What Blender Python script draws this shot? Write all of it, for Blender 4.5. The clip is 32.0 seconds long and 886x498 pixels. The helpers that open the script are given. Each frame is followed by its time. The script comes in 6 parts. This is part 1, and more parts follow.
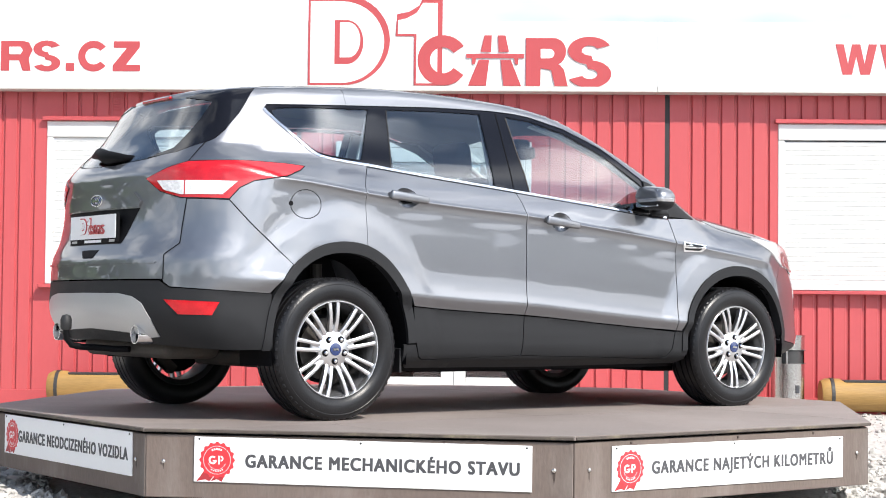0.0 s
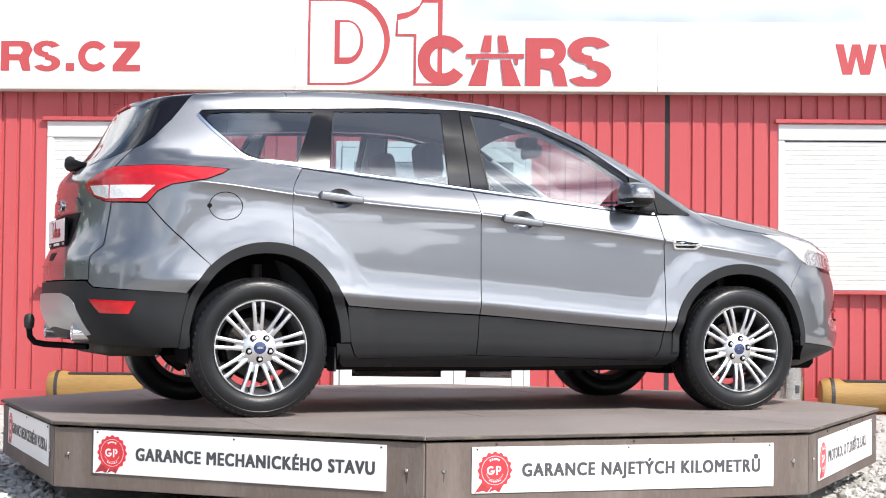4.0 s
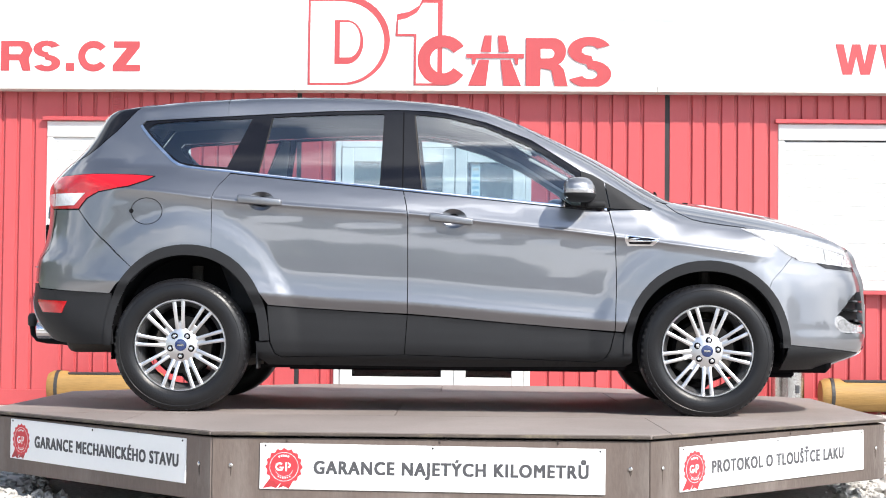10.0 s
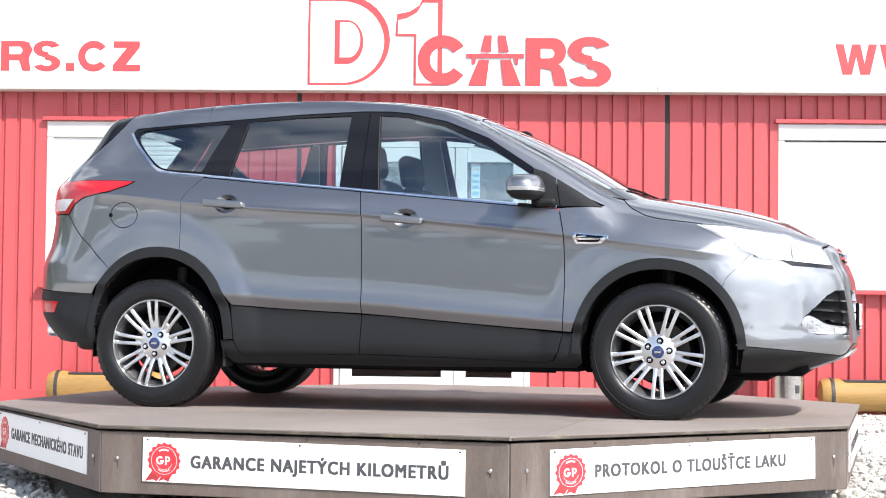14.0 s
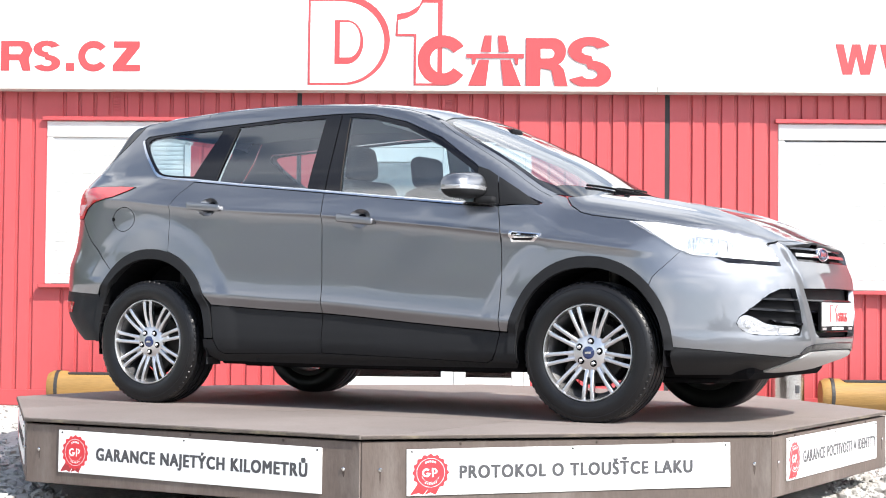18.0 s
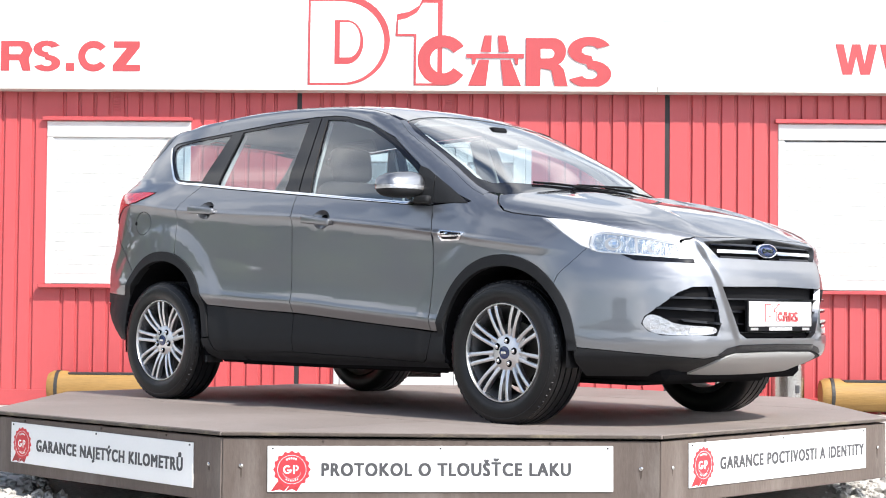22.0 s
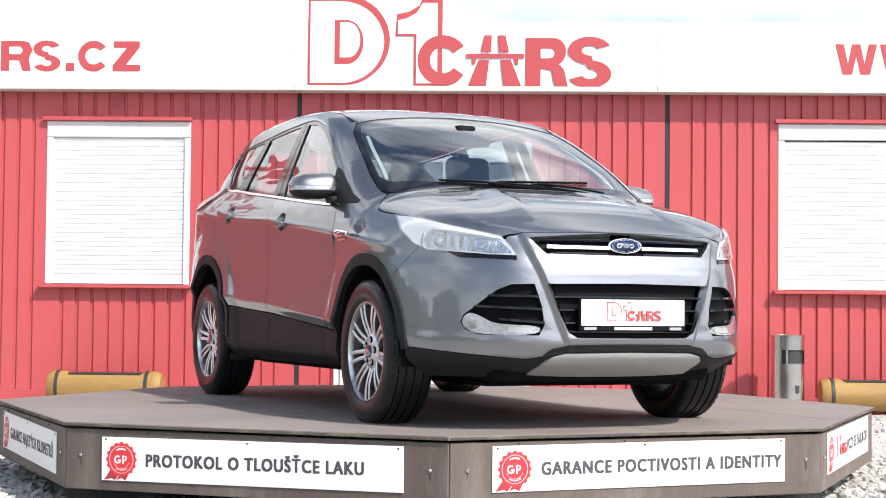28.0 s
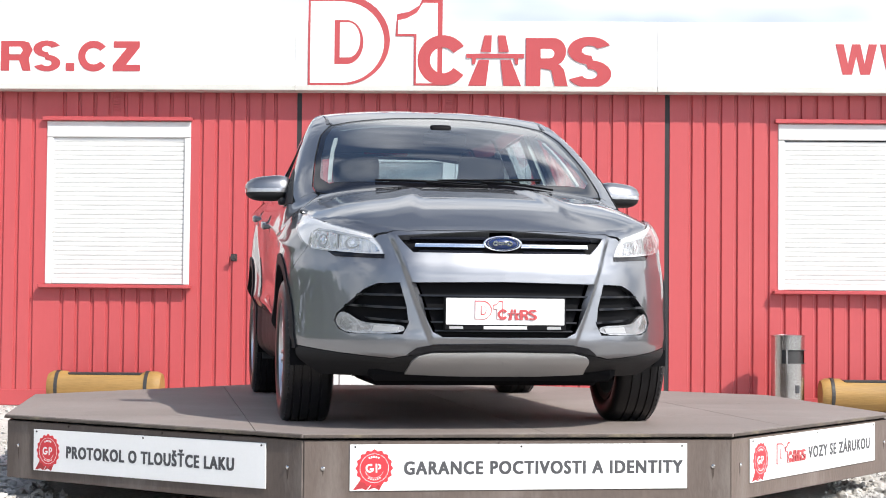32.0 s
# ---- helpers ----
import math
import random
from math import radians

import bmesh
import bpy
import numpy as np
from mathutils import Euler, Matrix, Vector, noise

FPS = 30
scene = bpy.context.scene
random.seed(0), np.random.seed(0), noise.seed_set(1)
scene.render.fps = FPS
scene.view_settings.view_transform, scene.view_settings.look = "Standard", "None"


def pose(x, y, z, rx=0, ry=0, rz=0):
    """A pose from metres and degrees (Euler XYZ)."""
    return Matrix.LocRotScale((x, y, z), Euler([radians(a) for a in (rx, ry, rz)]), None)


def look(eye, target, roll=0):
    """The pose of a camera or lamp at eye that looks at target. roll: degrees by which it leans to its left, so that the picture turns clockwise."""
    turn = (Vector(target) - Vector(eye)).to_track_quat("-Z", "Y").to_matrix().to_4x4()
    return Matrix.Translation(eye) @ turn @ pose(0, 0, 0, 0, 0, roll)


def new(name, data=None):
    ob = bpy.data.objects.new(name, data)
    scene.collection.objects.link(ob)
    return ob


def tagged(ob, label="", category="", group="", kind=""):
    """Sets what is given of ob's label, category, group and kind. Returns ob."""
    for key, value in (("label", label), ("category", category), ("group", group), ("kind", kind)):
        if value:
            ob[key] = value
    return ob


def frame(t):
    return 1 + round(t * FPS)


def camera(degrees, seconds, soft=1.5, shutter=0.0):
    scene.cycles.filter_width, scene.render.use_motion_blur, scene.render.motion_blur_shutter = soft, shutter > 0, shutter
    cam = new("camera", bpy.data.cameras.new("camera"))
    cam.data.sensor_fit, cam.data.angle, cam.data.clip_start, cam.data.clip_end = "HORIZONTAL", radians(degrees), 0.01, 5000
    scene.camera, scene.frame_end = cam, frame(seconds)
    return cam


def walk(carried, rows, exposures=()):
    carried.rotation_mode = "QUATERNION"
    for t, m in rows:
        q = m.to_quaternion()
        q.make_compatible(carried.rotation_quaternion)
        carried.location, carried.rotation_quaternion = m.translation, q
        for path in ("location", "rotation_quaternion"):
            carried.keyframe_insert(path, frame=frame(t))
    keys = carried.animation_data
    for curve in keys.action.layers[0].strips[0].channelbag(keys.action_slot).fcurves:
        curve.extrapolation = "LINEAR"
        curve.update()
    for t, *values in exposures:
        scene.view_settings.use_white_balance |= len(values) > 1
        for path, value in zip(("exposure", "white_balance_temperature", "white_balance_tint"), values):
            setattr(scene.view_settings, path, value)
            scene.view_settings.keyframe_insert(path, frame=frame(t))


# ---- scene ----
cam = camera(29.43, 32.0, soft=1.0)
EYE = (0.02, -9.591, 0.955)
view = Matrix.Translation(EYE) @ pose(0, 0, 0, 90 + 2.036, 0, 0) @ pose(0, 0, 0, 0, 0, 0.54)
walk(cam, [(0, view), (32, view)], exposures=[(0, 0.73), (3, 0.63), (6, 0.62), (8, 0.73), (10, 0.91), (14, 1.00), (18, 0.99), (23, 0.89), (26, 0.75), (29, 0.63), (32, 0.59)])

# sun high over the camera's right shoulder, broken cloud
SUN = Vector((0.70, -0.78, 1.0)).normalized()
sun_data = bpy.data.lights.new("sun", "SUN")
sun_data.energy, sun_data.angle, sun_data.color = 3.9, radians(0.6), (1.0, 0.95, 0.88)
sun = new("sun", sun_data)
sun.matrix_world = look(SUN * 60, (0, 0, 0))


def make_world():
    world = bpy.data.worlds.new("sky")
    scene.world = world
    world.use_nodes = True
    nt = world.node_tree
    bg = nt.nodes["Background"]
    sky = nt.nodes.new("ShaderNodeTexSky")
    sky.sky_type, sky.sun_disc = "NISHITA", False
    sky.sun_elevation = math.asin(SUN.z)
    sky.sun_rotation = math.atan2(SUN.x, SUN.y)
    sky.air_density, sky.dust_density, sky.ozone_density = 1.0, 0.3, 2.5
    co = nt.nodes.new("ShaderNodeTexCoord")
    mp = nt.nodes.new("ShaderNodeMapping")
    mp.inputs["Scale"].default_value = (1.0, 1.0, 2.6)
    mp.inputs["Location"].default_value = (0.35, 0.2, 0.1)
    nz = nt.nodes.new("ShaderNodeTexNoise")
    nz.inputs["Scale"].default_value, nz.inputs["Detail"].default_value = 2.6, 5.0
    nz.inputs["Roughness"].default_value = 0.48
    rp = nt.nodes.new("ShaderNodeValToRGB")
    rp.color_ramp.elements[0].position, rp.color_ramp.elements[1].position = 0.23, 0.43
    rp.color_ramp.elements[0].color = (0.02, 0.02, 0.02, 1)
    n2 = nt.nodes.new("ShaderNodeTexNoise")
    n2.inputs["Scale"].default_value, n2.inputs["Detail"].default_value = 3.2, 4.0
    cl = nt.nodes.new("ShaderNodeValToRGB")
    cl.color_ramp.elements[0].position, cl.color_ramp.elements[1].position = 0.37, 0.61
    cl.color_ramp.elements[0].color = (4.4, 5.3, 6.8, 1)
    cl.color_ramp.elements[1].color = (14.5, 14.7, 15.1, 1)
    mx = nt.nodes.new("ShaderNodeMix")
    mx.data_type = "RGBA"
    ln = nt.links.new
    ln(co.outputs["Generated"], mp.inputs["Vector"])
    ln(mp.outputs["Vector"], nz.inputs["Vector"])
    ln(mp.outputs["Vector"], n2.inputs["Vector"])
    # cloud closes up towards the horizon and thins out away from the sun's side
    sx = nt.nodes.new("ShaderNodeVectorMath")
    sx.operation = "DOT_PRODUCT"
    sx.inputs[1].default_value = (0.05, 0.13, -0.30)
    tl = nt.nodes.new("ShaderNodeMath")
    tl.operation = "MULTIPLY_ADD"
    tl.inputs[1].default_value = 1.0
    ln(co.outputs["Generated"], sx.inputs[0])
    ln(sx.outputs["Value"], tl.inputs[0])
    ln(nz.outputs["Fac"], tl.inputs[2])
    ln(tl.outputs[0], rp.inputs["Fac"])
    ln(n2.outputs["Fac"], cl.inputs["Fac"])
    ln(rp.outputs["Color"], mx.inputs["Factor"])
    ln(sky.outputs["Color"], mx.inputs["A"])
    # bright veil round the sun
    no = nt.nodes.new("ShaderNodeVectorMath")
    no.operation = "NORMALIZE"
    dt = nt.nodes.new("ShaderNodeVectorMath")
    dt.operation = "DOT_PRODUCT"
    dt.inputs[1].default_value = SUN
    mxm = nt.nodes.new("ShaderNodeMath")
    mxm.operation = "MAXIMUM"
    mxm.inputs[1].default_value = 0.0
    pw = nt.nodes.new("ShaderNodeMath")
    pw.operation = "POWER"
    pw.inputs[1].default_value = 4.0
    ad = nt.nodes.new("ShaderNodeMath")
    ad.operation = "MULTIPLY_ADD"
    ad.inputs[1].default_value, ad.inputs[2].default_value = 2.6, 0.85
    ve = nt.nodes.new("ShaderNodeVectorMath")
    ve.operation = "SCALE"
    ln(co.outputs["Generated"], no.inputs[0])
    ln(no.outputs["Vector"], dt.inputs[0])
    ln(dt.outputs["Value"], mxm.inputs[0])
    ln(mxm.outputs[0], pw.inputs[0])
    ln(pw.outputs[0], ad.inputs[0])
    ln(cl.outputs["Color"], ve.inputs[0])
    ln(ad.outputs[0], ve.inputs["Scale"])
    ln(ve.outputs["Vector"], mx.inputs["B"])
    ln(mx.outputs["Result"], bg.inputs["Color"])
    bg.inputs["Strength"].default_value = 0.1


make_world()


# ---- materials ----
def surf(name, base, rough=0.5, metal=0.0, var=0.12, scale=4.0, bump=0.0, bscale=90.0, coat=0.0, grain=0.5, stain=0.0,
         stain_col=(0.1, 0.09, 0.08), stretch=(1, 1, 1), spec=0.5, rvar=0.08, island=0.0, coat_ior=1.5, edge=1.0):
    m = bpy.data.materials.new(name)
    m.use_nodes = True
    nt = m.node_tree
    bs = nt.nodes["Principled BSDF"]
    ln = nt.links.new
    co = nt.nodes.new("ShaderNodeTexCoord")
    mp = nt.nodes.new("ShaderNodeMapping")
    mp.inputs["Scale"].default_value = stretch
    ln(co.outputs["Object"], mp.inputs["Vector"])
    big = nt.nodes.new("ShaderNodeTexNoise")
    big.inputs["Scale"].default_value, big.inputs["Detail"].default_value = scale, 5.0
    fine = nt.nodes.new("ShaderNodeTexNoise")
    fine.inputs["Scale"].default_value, fine.inputs["Detail"].default_value = bscale, 4.0
    ln(mp.outputs["Vector"], big.inputs["Vector"])
    ln(mp.outputs["Vector"], fine.inputs["Vector"])
    add = nt.nodes.new("ShaderNodeMath")
    add.operation = "MULTIPLY_ADD"
    add.inputs[1].default_value = grain
    ln(fine.outputs["Fac"], add.inputs[0])
    ln(big.outputs["Fac"], add.inputs[2])
    rng = nt.nodes.new("ShaderNodeMapRange")
    rng.inputs["From Min"].default_value, rng.inputs["From Max"].default_value = 0.25 + grain * 0.25, 0.75 + grain * 0.75
    rng.inputs["To Min"].default_value, rng.inputs["To Max"].default_value = 1 - var, 1 + var
    ln(add.outputs[0], rng.inputs["Value"])
    val = rng.outputs["Result"]
    if island:
        oi = nt.nodes.new("ShaderNodeObjectInfo")
        r2 = nt.nodes.new("ShaderNodeMapRange")
        r2.inputs["To Min"].default_value, r2.inputs["To Max"].default_value = 1 - island, 1 + island
        ln(oi.outputs["Random"], r2.inputs["Value"])
        mu = nt.nodes.new("ShaderNodeMath")
        mu.operation = "MULTIPLY"
        ln(val, mu.inputs[0])
        ln(r2.outputs["Result"], mu.inputs[1])
        val = mu.outputs[0]
    sc = nt.nodes.new("ShaderNodeVectorMath")
    sc.operation = "SCALE"
    sc.inputs[0].default_value = base
    ln(val, sc.inputs["Scale"])
    col = sc.outputs["Vector"]
    if stain:
        st = nt.nodes.new("ShaderNodeTexNoise")
        st.inputs["Scale"].default_value, st.inputs["Detail"].default_value = scale * 0.6, 8.0
        st.inputs["Roughness"].default_value = 0.7
        ln(mp.outputs["Vector"], st.inputs["Vector"])
        sr = nt.nodes.new("ShaderNodeMapRange")
        sr.inputs["From Min"].default_value, sr.inputs["From Max"].default_value = 0.52, 0.72
        sr.inputs["To Max"].default_value = stain
        ln(st.outputs["Fac"], sr.inputs["Value"])
        mx = nt.nodes.new("ShaderNodeMix")
        mx.data_type = "RGBA"
        ln(sr.outputs["Result"], mx.inputs["Factor"])
        ln(col, mx.inputs["A"])
        mx.inputs["B"].default_value = (*stain_col, 1)
        col = mx.outputs["Result"]
    ln(col, bs.inputs["Base Color"])
    bs.inputs["Metallic"].default_value = metal
    bs.inputs["Specular IOR Level"].default_value = spec
    bs.inputs["Specular Tint"].default_value = (edge, edge, edge, 1)
    rr = nt.nodes.new("ShaderNodeMapRange")
    rr.inputs["To Min"].default_value, rr.inputs["To Max"].default_value = max(0.02, rough - rvar), min(1, rough + rvar)
    ln(big.outputs["Fac"], rr.inputs["Value"])
    ln(rr.outputs["Result"], bs.inputs["Roughness"])
    if coat:
        bs.inputs["Coat Weight"].default_value, bs.inputs["Coat Roughness"].default_value = coat, 0.03
        bs.inputs["Coat IOR"].default_value = coat_ior
    if bump:
        bp = nt.nodes.new("ShaderNodeBump")
        bp.inputs["Strength"].default_value, bp.inputs["Distance"].default_value = bump, 0.01
        ln(fine.outputs["Fac"], bp.inputs["Height"])
        ln(bp.outputs["Normal"], bs.inputs["Normal"])
    return m


def glass(name, tint, mirror=0.16, rough=0.0):
    """Thin tinted pane: mirror reflection over a clear, tinted see-through."""
    m = bpy.data.materials.new(name)
    m.use_nodes = True
    nt = m.node_tree
    nt.nodes.remove(nt.nodes["Principled BSDF"])
    out = nt.nodes["Material Output"]
    tr = nt.nodes.new("ShaderNodeBsdfTransparent")
    tr.inputs["Color"].default_value = (*tint, 1)
    gl = nt.nodes.new("ShaderNodeBsdfGlossy")
    gl.inputs["Roughness"].default_value = rough
    lw = nt.nodes.new("ShaderNodeLayerWeight")
    lw.inputs["Blend"].default_value = 0.5
    fr = nt.nodes.new("ShaderNodeMath")
    fr.operation = "POWER"
    fr.inputs[1].default_value = 4.0
    nt.links.new(lw.outputs["Facing"], fr.inputs[0])
    mu = nt.nodes.new("ShaderNodeMath")
    mu.operation = "MULTIPLY_ADD"
    mu.inputs[1].default_value, mu.inputs[2].default_value = 1.0 - mirror, mirror
    mu.use_clamp = True
    mx = nt.nodes.new("ShaderNodeMixShader")
    nt.links.new(fr.outputs[0], mu.inputs[0])
    nt.links.new(mu.outputs[0], mx.inputs[0])
    nt.links.new(tr.outputs[0], mx.inputs[1])
    nt.links.new(gl.outputs[0], mx.inputs[2])
    nt.links.new(mx.outputs[0], out.inputs["Surface"])
    return m


M = {}
M["red_sheet"] = surf("red_sheet", (0.45, 0.073, 0.078), 0.42, var=0.07, scale=1.1, bscale=40, bump=0.03, stain=0.10, stain_col=(0.47, 0.15, 0.14), stretch=(1, 1, 0.35))
M["red_trim"] = surf("red_trim", (0.44, 0.07, 0.075), 0.4, var=0.08, scale=2)
M["white_sheet"] = surf("white_sheet", (0.80, 0.80, 0.79), 0.45, var=0.03, scale=1.2, stain=0.06, stain_col=(0.6, 0.6, 0.58))
M["white_plastic"] = surf("white_plastic", (0.66, 0.66, 0.645), 0.35, var=0.03, scale=3, stain=0.05, stain_col=(0.6, 0.58, 0.55))
M["sign_red"] = surf("sign_red", (0.42, 0.062, 0.066), 0.4, var=0.05, scale=3)
M["gutter"] = surf("gutter", (0.55, 0.54, 0.5), 0.5, var=0.1, scale=3, stain=0.25, stain_col=(0.35, 0.33, 0.3))
M["dark_joint"] = surf("dark_joint", (0.02, 0.02, 0.022), 0.6, var=0.1)
M["deck_ply"] = surf("deck_ply", (0.20, 0.168, 0.152), 0.7, var=0.22, scale=1.6, bscale=60, bump=0.15, stain=0.5, stain_col=(0.29, 0.255, 0.235), island=0.08)
M["skirt_wood"] = surf("skirt_wood", (0.115, 0.088, 0.074), 0.7, var=0.3, scale=1.5, bscale=45, bump=0.2, stain=0.7, stain_col=(0.24, 0.21, 0.19), stretch=(1.6, 1, 0.45), island=0.26)
M["ply_edge"] = surf("ply_edge", (0.07, 0.056, 0.047), 0.8, var=0.4, scale=5.5, bscale=40, bump=0.3, stain=0.8, stain_col=(0.27, 0.23, 0.15))
M["rust"] = surf("rust", (0.055, 0.040, 0.033), 0.85, var=0.4, scale=30)
M["board_white"] = surf("board_white", (0.80, 0.80, 0.79), 0.4, var=0.04, scale=2, stain=0.12, stain_col=(0.6, 0.58, 0.55))
M["ink"] = surf("ink", (0.06, 0.06, 0.065), 0.5, var=0.1)
M["seal_red"] = surf("seal_red", (0.6, 0.03, 0.04), 0.45, var=0.12, scale=8)
M["ribbon_red"] = surf("ribbon_red", (0.34, 0.025, 0.03), 0.5, var=0.15, scale=8)
M["steel"] = surf("steel", (0.55, 0.54, 0.52), 0.2, metal=1.0, var=0.1, scale=4, bscale=120, stretch=(1, 1, 0.2))
M["log_wood"] = surf("log_wood", (0.30, 0.175, 0.05), 0.6, var=0.3, scale=5, bscale=50, bump=0.3, stain=0.6, stain_col=(0.24, 0.13, 0.04), stretch=(0.25, 2, 2))
M["black_metal"] = surf("black_metal", (0.03, 0.03, 0.03), 0.5, var=0.2)
M["gravel"] = surf("gravel", (0.46, 0.44, 0.41), 0.9, var=0.35, scale=1.3, bscale=38, bump=1.0, grain=1.2, stain=0.35, stain_col=(0.25, 0.24, 0.22))
M["yard_earth"] = surf("yard_earth", (0.30, 0.28, 0.255), 0.9, var=0.35, scale=0.5, bscale=25, bump=0.6, grain=0.9, stain=0.4, stain_col=(0.24, 0.225, 0.20))
M["stone"] = surf("stone", (0.42, 0.40, 0.37), 0.9, var=0.3, scale=8, bscale=60, bump=0.5)
M["window_glass"] = glass("window_glass", (0.75, 0.8, 0.82))
M["interior_dark"] = surf("interior_dark", (0.04, 0.045, 0.05), 0.7, var=0.3)


# ---- helpers of this scene ----
def part(name, bm, material, parent=None, label="", smooth=None, m=None):
    me = bpy.data.meshes.new(name)
    bm.to_mesh(me)
    bm.free()
    if material is not None:
        for mt in (material if isinstance(material, (list, tuple)) else [material]):
            me.materials.append(mt)
    if smooth is not None:
        me.polygons.foreach_set("use_smooth", [True] * len(me.polygons))
        if smooth < 180:
            me.set_sharp_from_angle(angle=radians(smooth))
    ob = new(name, me)
    if parent is not None:
        ob.parent = parent
    if m is not None:
        ob.matrix_basis = m
    if label:
        ob["label"] = label
    return ob


def thing(name, label, category, group="", kind="", m=None):
    ob = new(name)
    ob.empty_display_size = 0.1
    if m is not None:
        ob.matrix_basis = m
    return tagged(ob, label, category, group, kind)


def box(bm, x0, x1, y0, y1, z0, z1, bevel=0.0, m=None, seg=1):
    r = bmesh.ops.create_cube(bm, size=1.0)
    vs = r["verts"]
    for v in vs:
        v.co = Vector((x0 + (v.co.x + 0.5) * (x1 - x0), y0 + (v.co.y + 0.5) * (y1 - y0), z0 + (v.co.z + 0.5) * (z1 - z0)))
    if m is not None:
        bmesh.ops.transform(bm, matrix=m, verts=vs)
    if bevel:
        es = list({e for v in vs for e in v.link_edges})
        bmesh.ops.bevel(bm, geom=es, offset=bevel, segments=seg, affect="EDGES", profile=0.5)
    return bm


def boxed(x0, x1, y0, y1, z0, z1, bevel=0.0, m=None, seg=1):
    return box(bmesh.new(), x0, x1, y0, y1, z0, z1, bevel, m, seg)


def prism(bm, pts, y0, y1, bevel=0.0):
    """A closed outline in the x-z plane, drawn out from y0 to y1."""
    a = [bm.verts.new((x, y0, z)) for x, z in pts]
    b = [bm.verts.new((x, y1, z)) for x, z in pts]
    n = len(pts)
    bm.faces.new(a)
    bm.faces.new(b[::-1])
    for i in range(n):
        bm.faces.new((a[i], b[i], b[(i + 1) % n], a[(i + 1) % n]))
    bmesh.ops.recalc_face_normals(bm, faces=bm.faces)
    return bm


def spin(bm, prof, n=48, axis="Y", m=None, caps=True):
    """A turned body: profile of (radius, height) about an axis."""
    rings = []
    for i in range(n):
        a = 2 * math.pi * i / n
        ring = []
        for r, h in prof:
            c, s = r * math.cos(a), r * math.sin(a)
            co = (c, h, s) if axis == "Y" else (c, s, h) if axis == "Z" else (h, c, s)
            ring.append(bm.verts.new(co))
        rings.append(ring)
    for i in range(n):
        p, q = rings[i], rings[(i + 1) % n]
        for j in range(len(prof) - 1):
            bm.faces.new((p[j], p[j + 1], q[j + 1], q[j]))
    for end in ((0, -1) if caps else ()):
        if prof[end][0] > 1e-5:
            bm.faces.new([r[end] for r in rings])
    bmesh.ops.remove_doubles(bm, verts=bm.verts, dist=1e-5)
    bmesh.ops.recalc_face_normals(bm, faces=bm.faces)
    if m is not None:
        bmesh.ops.transform(bm, matrix=m, verts=bm.verts)
    return bm


def text_bm(words, size, depth=0.002, width=None, m=None, spacing=1.0, bold=0.0):
    """Words in the built-in font, standing in the x-z plane and facing -y."""
    cu = bpy.data.curves.new("words", "FONT")
    cu.body, cu.size, cu.extrude, cu.space_character = words, size, depth / 2, spacing
    cu.align_x, cu.resolution_u = "LEFT", 3
    ob = new("words", cu)
    dg = bpy.context.evaluated_depsgraph_get()
    dg.update()
    me = bpy.data.meshes.new_from_object(ob.evaluated_get(dg))
    bm = bmesh.new()
    bm.from_mesh(me)
    bpy.data.objects.remove(ob)
    bpy.data.curves.remove(cu)
    bpy.data.meshes.remove(me)
    xs = [v.co.x for v in bm.verts]
    x0, x1 = min(xs), max(xs)
    k = (width / (x1 - x0)) if width else 1.0
    for v in bm.verts:
        v.co = Vector(((v.co.x - x0) * k, -v.co.z, v.co.y))
    if bold:
        # heavier strokes: the same outlines once more round about
        src = bm.faces[:]
        geo = src + list({e for f in src for e in f.edges}) + list({v for f in src for v in f.verts})
        for n, (a, b) in enumerate(((-1, -0.6), (1, 0.6), (-1, 0.6), (1, -0.6))):
            g = bmesh.ops.duplicate(bm, geom=geo)
            vs = [v for v in g["geom"] if isinstance(v, bmesh.types.BMVert)]
            bmesh.ops.translate(bm, verts=vs, vec=(a * bold, 0.0001 * (n + 1), b * bold))
    if m is not None:
        bmesh.ops.transform(bm, matrix=m, verts=bm.verts)
    return bm
# ---- ground ----
def ground_z(x, y):
    k = min(1, max(0, (y - 1.6) / 1.6))
    rise = 0.14 * k * k * (3 - 2 * k)
    r = math.hypot(x, y)
    heap = 0.035 * math.exp(-((r - 2.75) / 0.35) ** 2)
    return rise + heap + 0.02 * noise.noise(Vector((x * 1.3, y * 1.3, 0))) * min(1, 12 / (r + 1))


def build_ground():
    bm = bmesh.new()
    xs = [-900, -200, -60, -25, -14, -10] + [-8 + 0.2 * i for i in range(81)] + [10, 14, 25, 60, 200, 900]
    ys = [-900, -200, -60, -25, -14, -10, -8] + [-6 + 0.2 * i for i in range(61)] + [8, 10, 14, 25, 60, 200, 900]
    grid = [[bm.verts.new((x, y, ground_z(x, y))) for x in xs] for y in ys]
    for j in range(len(ys) - 1):
        for i in range(len(xs) - 1):
            bm.faces.new((grid[j][i], grid[j][i + 1], grid[j + 1][i + 1], grid[j + 1][i]))
    ob = part("ground", bm, M["gravel"], smooth=180)
    # ground out of view in front, made darker to tone down the door reflections
    ob.data.materials.append(M["yard_earth"])
    for f in ob.data.polygons:
        if f.center.y < -3.4 + 0.5 * math.sin(f.center.x * 1.7):
            f.material_index = 1
    tagged(ob, "pale grey crushed gravel yard in sunlight", "ground", kind="structure")


build_ground()

# ---- red container building ----
YAW = -1.9
WALL = pose(0, 4.16, 0, 0, 0, YAW)


